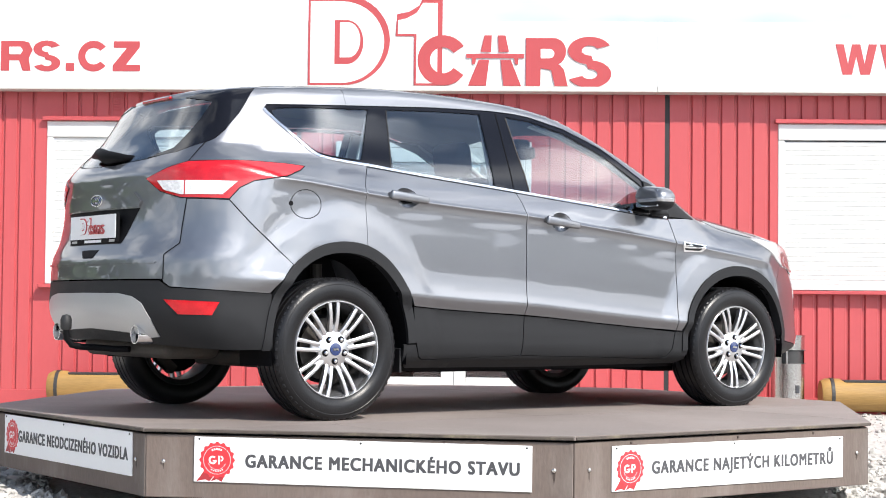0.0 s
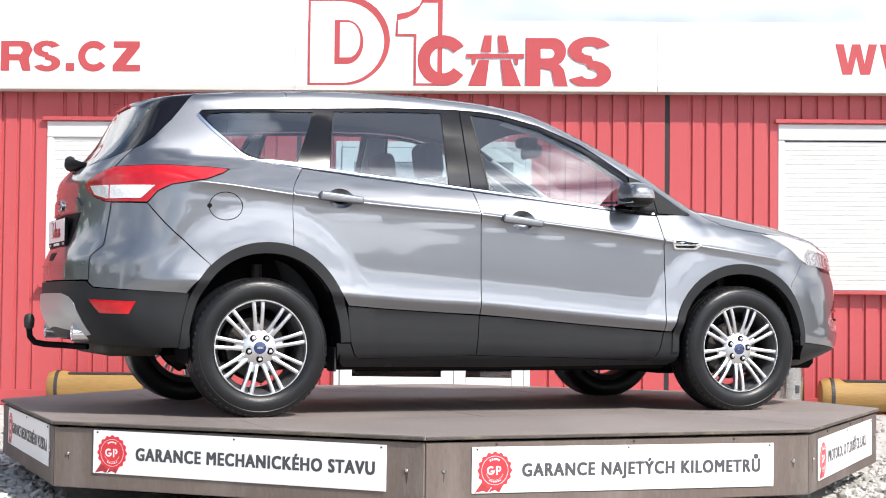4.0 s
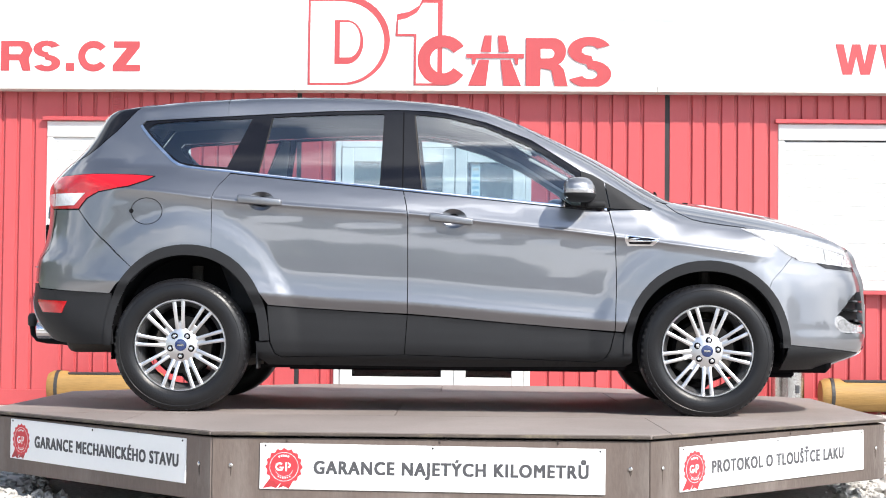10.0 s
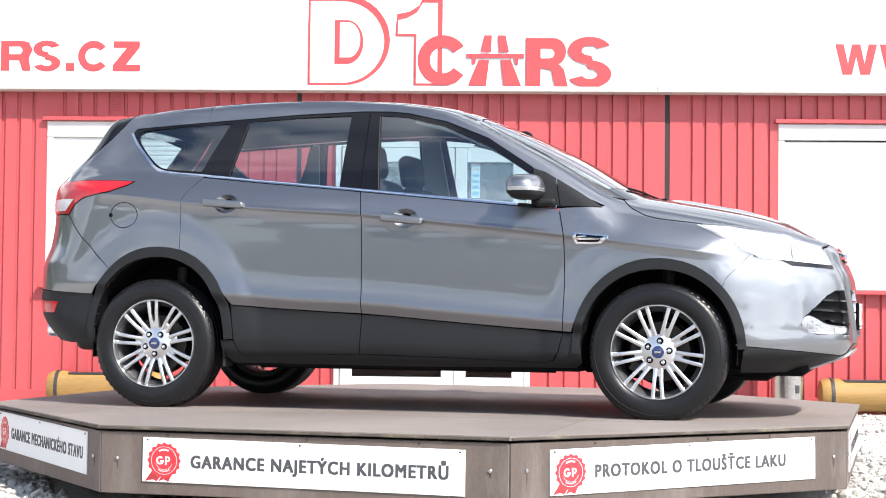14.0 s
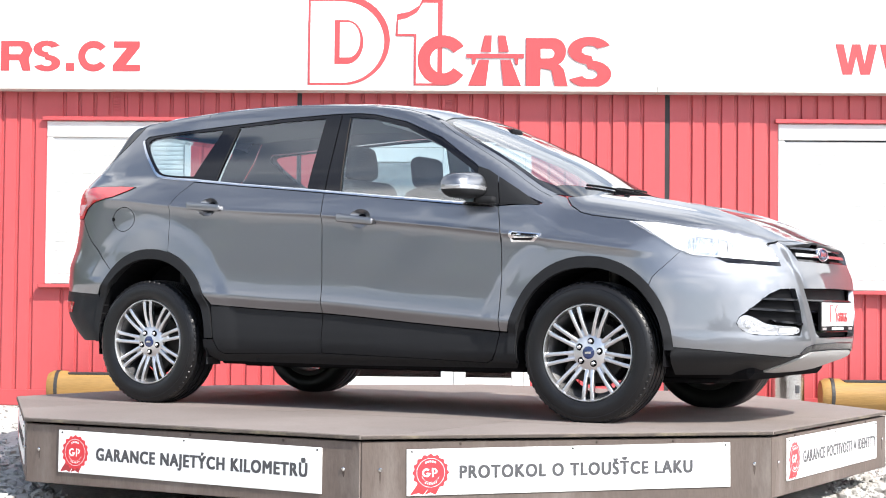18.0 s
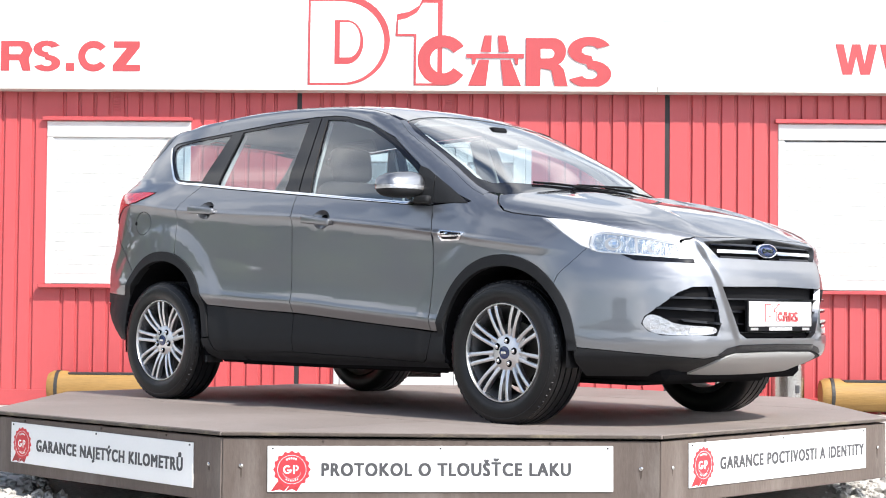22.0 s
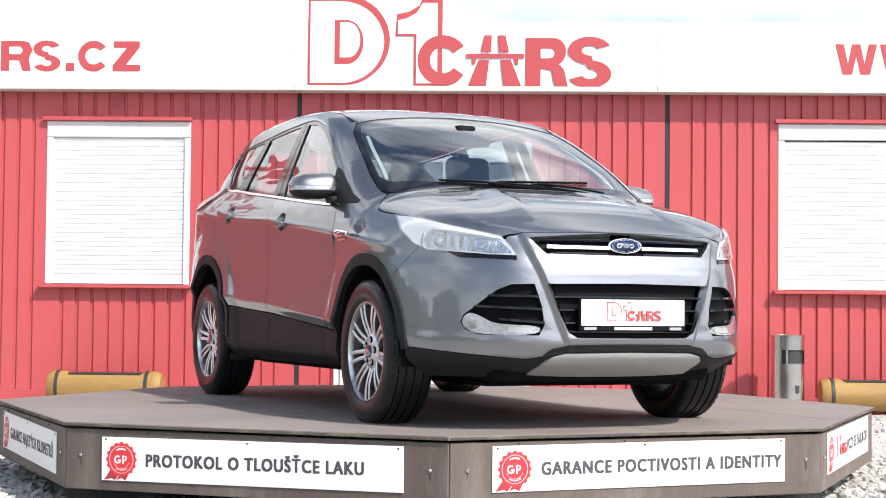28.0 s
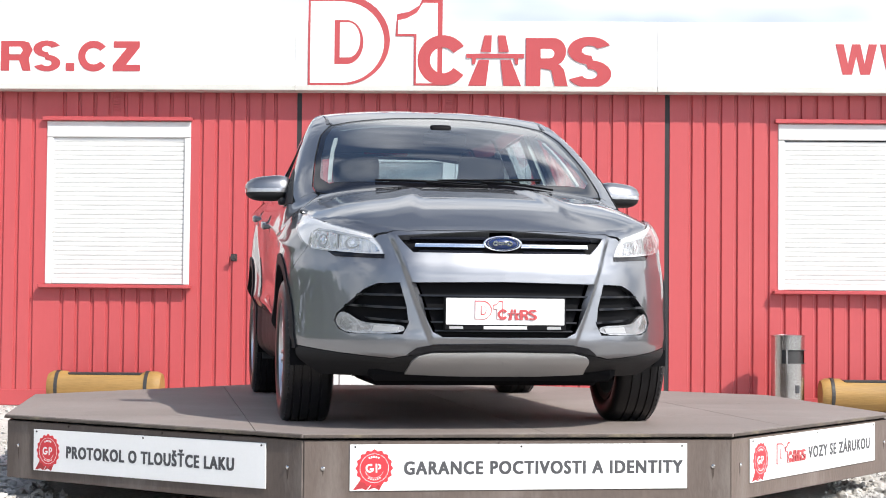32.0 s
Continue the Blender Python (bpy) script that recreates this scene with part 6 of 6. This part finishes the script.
def build_under():
    for cx, a_in in ((-1.32, RA_IN), (1.345, FA_IN)):
        for s in (-1, 1):
            bm = bmesh.new()
            line = ell(t0=-8, t1=188, n=30, **a_in)
            rows = [[bm.verts.new((x, s * w, z)) for x, z in line] for w in (0.885, 0.80, 0.585)]
            for u, v in zip(rows, rows[1:]):
                for i in range(len(line) - 1):
                    bm.faces.new((u[i], u[i + 1], v[i + 1], v[i]))
            bm.faces.new(rows[-1])
            part("wheel_arch_liner", bm, M["liner"], car)
            part("strut", spin(bmesh.new(), [(0.03, 0.3), (0.03, 0.75), (0, 0.75)], 12, "Z"), M["iron"], car, m=Matrix.Translation((cx + 0.02, s * 0.62, 0)))
    part("floor_pan", boxed(-0.93, 0.95, -0.78, 0.78, 0.225, 0.33, 0.02), M["liner"], car, "dark underbody")
    part("engine_tray", boxed(0.9, 2.05, -0.56, 0.56, 0.215, 0.34, 0.03), M["liner"], car)
    part("undertray", boxed(1.05, 1.86, -0.52, 0.52, 0.188, 0.225, 0.015), M["liner"], car, "black engine undertray")
    part("boot_floor", boxed(-2.05, -0.9, -0.56, 0.56, 0.37, 0.46, 0.03), M["liner"], car)
    part("rear_axle", tube(bmesh.new(), [(-1.345, -0.7, 0.30), (-1.32, -0.3, 0.27), (-1.32, 0.3, 0.27), (-1.345, 0.7, 0.30)], 0.035), M["iron"], car)
    part("rear_subframe", rbox(-1.25, 0, 0.27, 0.3, 0.9, 0.08, 0.02), M["iron"], car)
    for s in (-1, 1):
        part("trailing_arm", tube(bmesh.new(), [(-0.9, s * 0.62, 0.27), (-1.2, s * 0.66, 0.25), (-1.345, s * 0.68, 0.3)], 0.03), M["iron"], car)
        part("mud_flap", rbox(-0.955, s * 0.80, 0.28, 0.012, 0.12, 0.12, 0.004), M["rubber"], car)
        part("jacking_skirt", boxed(-0.8, 0.8, s * 0.70 - 0.01, s * 0.70 + 0.01, 0.215, 0.24), M["liner"], car)
        part("exhaust_tip", spin(bmesh.new(), [(0.040, 0), (0.044, 0), (0.044, 0.14), (0.040, 0.14), (0.037, 0.02), (0.040, 0.0001)], 24, "X", caps=False), M["chrome"], car, "chrome exhaust tip", smooth=40, m=Matrix.Translation((-2.185, s * 0.45, 0.402)))
        part("exhaust_bore", spin(bmesh.new(), [(0.039, 0.02), (0.0, 0.021)], 20, "X", caps=False), M["liner"], car, m=Matrix.Translation((-2.16, s * 0.45, 0.402)))
    part("silencer", rbox(-1.88, 0, 0.335, 0.30, 0.95, 0.10, 0.045), M["iron"], car, "dull steel exhaust silencer", smooth=40)
    part("tow_bar", tube(bmesh.new(), [(-2.05, -0.12, 0.325), (-2.10, -0.06, 0.325), (-2.16, 0, 0.33), (-2.25, 0, 0.335), (-2.30, 0, 0.345), (-2.325, 0, 0.375), (-2.33, 0, 0.42)], 0.016), M["matt_black"], car, "black tow bar", smooth=60)
    part("tow_ball_cover", spin(bmesh.new(), [(0.018, 0), (0.026, 0.01), (0.028, 0.05), (0.02, 0.072), (0, 0.078)], 16, "Z"), M["rubber"], car, "black tow ball cover", smooth=50, m=Matrix.Translation((-2.33, 0, 0.415)))


def build_fittings():
    # spoiler
    bm = bmesh.new()
    rows = []
    ws = [-0.49, -0.465, -0.40, -0.28, -0.14, 0, 0.14, 0.28, 0.40, 0.465, 0.49]
    for y in ws:
        w = abs(y)
        d = float(DROP(w)) + (0.012 if w > 0.48 else 0)
        xt = -1.862 + 0.15 * (w / 0.49) ** 3.5
        th = 1 - 0.85 * (w / 0.49) ** 4
        zt = 1.566 - d
        zf = float(Z_TOP(-1.70)) - d + 0.003
        rows.append([bm.verts.new(c) for c in ((-1.66, y, zf + 0.002), (max(-1.76, xt + 0.02), y, (zf + zt) / 2 + 0.012 * th), (max(-1.85, xt - 0.0), y, zt + 0.009 * th), (xt, y, zt), (xt, y, zt - 0.018 * th), (xt + 0.022, y, zt - 0.036 * th), (-1.70, y, zt - 0.03))])
    for u, v in zip(rows, rows[1:]):
        for k in range(6):
            bm.faces.new((u[k], v[k], v[k + 1], u[k + 1]))
    bm.faces.new(rows[0])
    bm.faces.new(rows[-1][::-1])
    bmesh.ops.recalc_face_normals(bm, faces=bm.faces)
    sp = part("spoiler", bm, M["paint"], car, "body-coloured roof spoiler", smooth=50)
    part("brake_light", rbox(-1.848, 0, 1.572, 0.05, 0.30, 0.014, 0.005, pose(0, 0, 0, 0, -14, 0)), M["lamp_red"], sp, "red high brake light")
    # mirrors
    MX, MY, MZ = 0.684, 0.932, 1.149
    for s in (-1, 1):
        def head(z0, z1, k=1.0):
            """A slice of the rounded housing between two heights."""
            bm = bmesh.new()
            n, rows = 32, []
            sp = lambda v, e: math.copysign(abs(v) ** e, v)
            for j in range(17):
                f = radians(-90 + 180 * j / 16)
                row = []
                for i in range(n):
                    a = 2 * math.pi * i / n
                    x, y, z = sp(math.cos(f), 0.6) * sp(math.cos(a), 0.6), sp(math.cos(f), 0.6) * sp(math.sin(a), 0.5), sp(math.sin(f), 0.8)
                    out = (1 + y) / 2
                    fore = 0.092 if x > 0 else 0.078
                    row.append(bm.verts.new((MX + fore * k * x - 0.034 * out ** 2 * (1 if x > 0 else 0.4) - 0.012 * z * max(0, x), s * (MY + 0.120 * k * y), MZ + 0.072 * k * z * (1 - 0.17 * out) - 0.006 * y)))
                rows.append(row)
            for u, v in zip(rows, rows[1:]):
                for i in range(n):
                    bm.faces.new((u[i], u[(i + 1) % n], v[(i + 1) % n], v[i]))
            bmesh.ops.remove_doubles(bm, verts=bm.verts, dist=1e-4)
            bmesh.ops.recalc_face_normals(bm, faces=bm.faces)
            for z, up in ((z0, -1), (z1, 1)):
                bmesh.ops.bisect_plane(bm, geom=bm.verts[:] + bm.edges[:] + bm.faces[:], plane_co=(0, 0, z), plane_no=(0, 0, up), clear_outer=True)
                bmesh.ops.holes_fill(bm, edges=[e for e in bm.edges if e.is_boundary])
            return bm
        mir = part("door_mirror", head(1.148, 1.2215), M["paint"], car, "body-coloured door mirror cap", smooth=60)
        part("mirror_base", head(1.063, 1.1475, 0.975), M["clad"], mir, "black mirror housing", smooth=60)
        part("mirror_indicator", head(1.126, 1.147, 0.992), M["lamp_white"], mir, "clear indicator strip", smooth=60)
        part("mirror_arm", rbox(0.775, s * 0.835, 1.078, 0.10, 0.10, 0.035, 0.014), M["clad"], mir, smooth=50)
        part("mirror_glass", rbox(0.6175, s * 0.930, 1.146, 0.008, 0.17, 0.09, 0.003), M["chrome"], mir, "mirror glass")
    # wing vents
    v_out = [(0.925, 0.920), (1.098, 0.905), (1.094, 0.893), (1.062, 0.868), (0.935, 0.866), (0.92, 0.90)]
    vents = panel("wing_vent", 90, v_out, "chrome", car, "chrome wing vent", step=0.02, off=0.005)
    for ob, s in zip(vents, (-1, 1)):
        for po in ([(0.938, 0.911), (1.075, 0.899), (1.07, 0.893), (0.938, 0.899)], [(0.938, 0.889), (1.062, 0.887), (1.045, 0.876), (0.945, 0.876)]):
            d = patch(90, po, off=0.0065, rim=0.003, step=0.02)
            skin_mesh("vent_slot", flipped(d) if s < 0 else d, M["gloss_black"], ob)
    # badges and plates
    def oval(name, x, z, a, b, face):
        m = Matrix.Translation((x, 0, z)) @ pose(0, 0, 0, 0, 0, 90 if face > 0 else -90)
        o = part(name, spin(bmesh.new(), [(1, 0.004), (1, -0.010), (0.93, -0.013), (0.88, -0.010), (0.0, -0.009)], 40), M["chrome"], car, "oval badge with chrome rim", smooth=40, m=m @ Matrix.Diagonal((a, 1, b, 1)))
        part("badge_field", spin(bmesh.new(), [(0.89, -0.009), (0.86, -0.0125), (0, -0.0135)], 40), M["blue_badge"], o, "dark blue field", smooth=60)
        part("badge_line", ring_bm(0.76, 0.80, -0.0150, -0.0120), M["chrome"], o, "thin silver oval line")
        for u, hh in ((-0.38, 0.34), (-0.12, 0.2), (0.1, 0.2), (0.36, 0.36)):
            part("badge_mark", ring_bm(0.35, 1.0, -0.0155, -0.0125), M["chrome"], o, "plain silver loop", m=Matrix.Translation((u, 0, 0.02)) @ Matrix.Diagonal((0.15, 1, hh, 1)))
    oval("front_badge", 2.205, 0.822, 0.085, 0.034, 1)
    oval("rear_badge", -2.172, 1.048, 0.066, 0.029, -1)
    for x, z, face in ((2.285, 0.523, 1), (-2.192, 0.915, -1)):
        m = Matrix.Translation((x, 0, z)) @ pose(0, 0, 0, 0, 0, 90 if face > 0 else -90)
        h = part("plate_holder", boxed(-0.268, 0.268, -0.006, 0.012, -0.078, 0.064, 0.004), M["matt_black"], car, "black plate holder", m=m)
        part("plate", boxed(-0.26, 0.26, -0.0085, -0.006, -0.054, 0.060, 0.002), M["plate_white"], h, "white plate with plain red shapes")
        emblem(h, -0.135, -0.032, 0.078, -0.0087, "plate")
        part("plate_bar", boxed(-0.095, 0.095, -0.0072, -0.0055, -0.073, -0.060), M["plate_white"], h, "white bar in place of small print")
        for u in (-0.215, 0.215):
            part("plate_bar", boxed(u - 0.03, u + 0.03, -0.0072, -0.0055, -0.073, -0.061), M["silver"], h)
    rec = [(0.0, 1.0), (0.40, 0.998), (0.36, 0.95), (0.29, 0.832), (0.0, 0.832)]
    panel("plate_recess", 180, rec, "matt_black", car, "black plate recess", step=0.03, sides="whole", off=0.003)
    panel("tailgate_garnish", 180, [(0.0, 1.005), (0.40, 1.003), (0.415, 1.03), (0.36, 1.075), (0.0, 1.095)], "paint", car, step=0.03, sides="whole", off=0.012, rim=0.02)
    panel("tailgate_grip", 180, [(0.0, 0.805), (0.095, 0.803), (0.055, 0.765), (0.0, 0.765)], "matt_black", car, step=0.03, sides="whole", off=0.002)
    panel("tailgate_crease", 180, [(0.0, 0.742), (0.595, 0.742), (0.595, 0.734), (0.0, 0.734)], "paint", car, step=0.03, sides="whole", off=0.008, rim=0.012)
    # wipers
    for nm, pts, w in (("wiper", [(1.125, -0.43), (1.16, -0.2), (1.185, 0.0), (1.20, 0.12)], 0.009), ("wiper", [(1.155, -0.12), (1.145, 0.1), (1.12, 0.28), (1.09, 0.42)], 0.009),
                       ("wiper_arm", [(1.225, 0.12), (1.20, -0.05), (1.165, -0.18)], 0.008), ("wiper_arm", [(1.185, 0.46), (1.165, 0.3), (1.15, 0.1)], 0.008)):
        d = patch("top", strip(pts, w), off=0.010, rim=0.009, step=0.02)
        skin_mesh(nm, d, M["matt_black"], car, "black windscreen wiper")
    part("rear_wiper", tube(bmesh.new(), [(-2.10, 0.22, 1.285), (-2.12, 0.10, 1.29), (-2.135, -0.02, 1.262), (-2.105, -0.16, 1.255), (-2.07, -0.24, 1.25)], [0.012, 0.03, 0.035, 0.016, 0.008]), M["matt_black"], car, "black rear wiper", smooth=60)
    for y in (-0.33, 0.13):
        part("washer_jet", rbox(1.30, y, 1.118, 0.03, 0.018, 0.014, 0.004), M["matt_black"], car)
    # roof ditches
    line = [(0.36, 0.579), (0.30, 0.594), (0.0, 0.602), (-0.6, 0.587), (-1.15, 0.537), (-1.55, 0.487)]
    panel("roof_moulding", "top", strip(line, 0.009), "gloss_black", car, "black roof joint strip", step=0.03, off=0.001, rim=0.006)
    for s in (-1, 1):
        part("roof_plug", rbox(0.31, s * 0.594, 1.541, 0.08, 0.022, 0.006, 0.002, pose(0, 0, 0, s * -20, 20, 0)), M["gloss_black"], car)
    part("aerial_base", rbox(-1.45, 0, 1.652, 0.07, 0.03, 0.014, 0.005), M["matt_black"], car)
    panel("fuel_notch", 135, conv(90, 135, ell(-1.607, 1.023, 0.012, 0.012, 0, 330, 11)), "matt_black", car, step=0.02, off=0.001, rim=0.004)


def build_cabin():
    def seat(x, y, zc, zb, rake, wide, head_z):
        s = part("seat", rbox(x + 0.05, y, zc, 0.52, wide, 0.16, 0.06), M["seat_cloth"], car, "dark grey cloth seat", smooth=60)
        part("backrest", rbox(x - 0.22, y, zb, 0.15, wide, 0.62, 0.06, pose(0, 0, 0, 0, -rake, 0)), M["seat_cloth"], s, smooth=60)
        return s
    for y in (-0.37, 0.37):
        s = seat(0.03, y, 0.58, 0.93, 14, 0.50, 1.3)
        part("headrest", rbox(-0.29, y, 1.335, 0.10, 0.27, 0.19, 0.045, pose(0, 0, 0, 0, -8, 0)), M["seat_cloth"], s, smooth=60)
        for k in (-0.06, 0.06):
            part("headrest_post", tube(bmesh.new(), [(-0.27, y + k, 1.15), (-0.285, y + k, 1.28)], 0.007), M["chrome"], s)
    s = seat(-0.93, 0, 0.58, 0.845, 22, 1.24, 1.2)
    for y in (-0.40, 0, 0.40):
        part("headrest", rbox(-1.285, y, 1.17, 0.09, 0.25, 0.12, 0.04, pose(0, 0, 0, 0, -12, 0)), M["seat_cloth"], s, smooth=60)
    part("cabin_floor", boxed(-0.95, 0.9, -0.78, 0.78, 0.335, 0.40), M["liner"], car)
    bm = bmesh.new()
    prism(bm, [(0.55, 0.75), (0.60, 0.98), (0.72, 1.035), (0.95, 1.03), (1.15, 1.04), (1.15, 0.7), (0.7, 0.6)], -0.74, 0.74)
    part("dashboard", bm, M["matt_black"], car, "black dashboard")
    part("binnacle", rbox(0.60, 0.37, 1.03, 0.16, 0.36, 0.08, 0.03), M["matt_black"], car, smooth=50)
    bm = bmesh.new()
    m = Matrix.Translation((0.42, 0.37, 0.945)) @ pose(0, 0, 0, 0, -66, 0)
    ring = [(0.185 * math.cos(2 * math.pi * i / 32), 0.185 * math.sin(2 * math.pi * i / 32), 0) for i in range(33)]
    tube(bm, ring, 0.015)
    bmesh.ops.transform(bm, matrix=m, verts=bm.verts)
    w = part("steering_wheel", bm, M["matt_black"], car, "black steering wheel", smooth=60)
    part("wheel_boss", rbox(0.42, 0.37, 0.945, 0.05, 0.16, 0.13, 0.03, pose(0, 0, 0, 0, 24, 0)), M["matt_black"], w, smooth=50)
    part("wheel_spoke", rbox(0.42, 0.37, 0.94, 0.02, 0.34, 0.03, 0.008, pose(0, 0, 0, 0, 24, 0)), M["silver"], w)
    part("interior_mirror", rbox(0.50, 0.02, 1.445, 0.04, 0.24, 0.07, 0.02), M["matt_black"], car, "black interior mirror", smooth=50)
    part("sensor_pod", rbox(0.46, 0.0, 1.495, 0.10, 0.12, 0.06, 0.02), M["matt_black"], car, smooth=50)
    roof = [(0.36, 0), (0.37, 0.25), (0.39, 0.52), (0.30, 0.60), (0.0, 0.615), (-0.6, 0.60), (-1.15, 0.55), (-1.6, 0.49), (-1.72, 0.3), (-1.74, 0)]
    panel("headlining", "top", roof, "head_cloth", car, "pale grey headlining", step=0.08, sides="whole", off=-0.035, rim=0.0, on_centre=True)
    for nm, po in (("pillar_trim", [(-0.30, 1.56), (-0.19, 1.57), (-0.15, 1.12), (-0.33, 1.12)]), ("pillar_trim", [(-0.99, 1.55), (-0.95, 1.55), (-1.0, 1.2), (-1.16, 1.23)]),
                   ("pillar_trim", [(0.02, 1.54), (0.22, 1.485), (0.45, 1.385), (0.68, 1.24), (0.82, 1.15), (0.98, 1.08), (1.0, 1.13), (0.66, 1.33), (0.45, 1.46), (0.2, 1.57)])):
        panel(nm, 90, po, "trim_light", car, "pale plastic pillar trim", step=0.05, off=-0.045, rim=0.02)
    panel("pillar_trim", "top", strip([(0.50, 0.580), (0.65, 0.612), (0.8, 0.636), (0.98, 0.660)], -0.018), "trim_light", car, "pale plastic screen pillar trim", step=0.04, off=-0.03, rim=0.015)
    panel("door_lining", 90, [(-1.9, 1.17), (-1.1, 1.17), (0.0, 1.08), (0.9, 1.01), (0.9, 0.40), (-0.85, 0.40), (-1.0, 0.85), (-1.6, 0.85), (-1.9, 0.9)], "matt_black", car, step=0.08, off=-0.06, rim=0.0)
    part("parcel_shelf", boxed(-1.95, -1.36, -0.62, 0.62, 1.07, 1.09), M["matt_black"], car)


build_windows()
for wx, ph, nut in ((-1.345, 6.7, 54), (1.345, 30, 28)):
    for sd in (-1, 1):
        build_wheel(wx, sd, ph, nut)
build_under()
build_fittings()
build_cabin()
def heading(t):
    """Turn of the platform in degrees: steady, a little slower towards the end."""
    return 36.165 - 3.6938 * t + 0.0012974 * t * t


def motions():
    times = [0.5 * i for i in range(65)]
    off = Vector((0.038, -0.085, HP))
    rows, rows_car = [], []
    for t in times:
        r = Matrix.Rotation(radians(heading(t)), 4, "Z")
        rows.append((t, r))
        rows_car.append((t, r @ Matrix.Translation(off)))
    walk(turntable, rows)
    walk(car, rows_car)


motions()
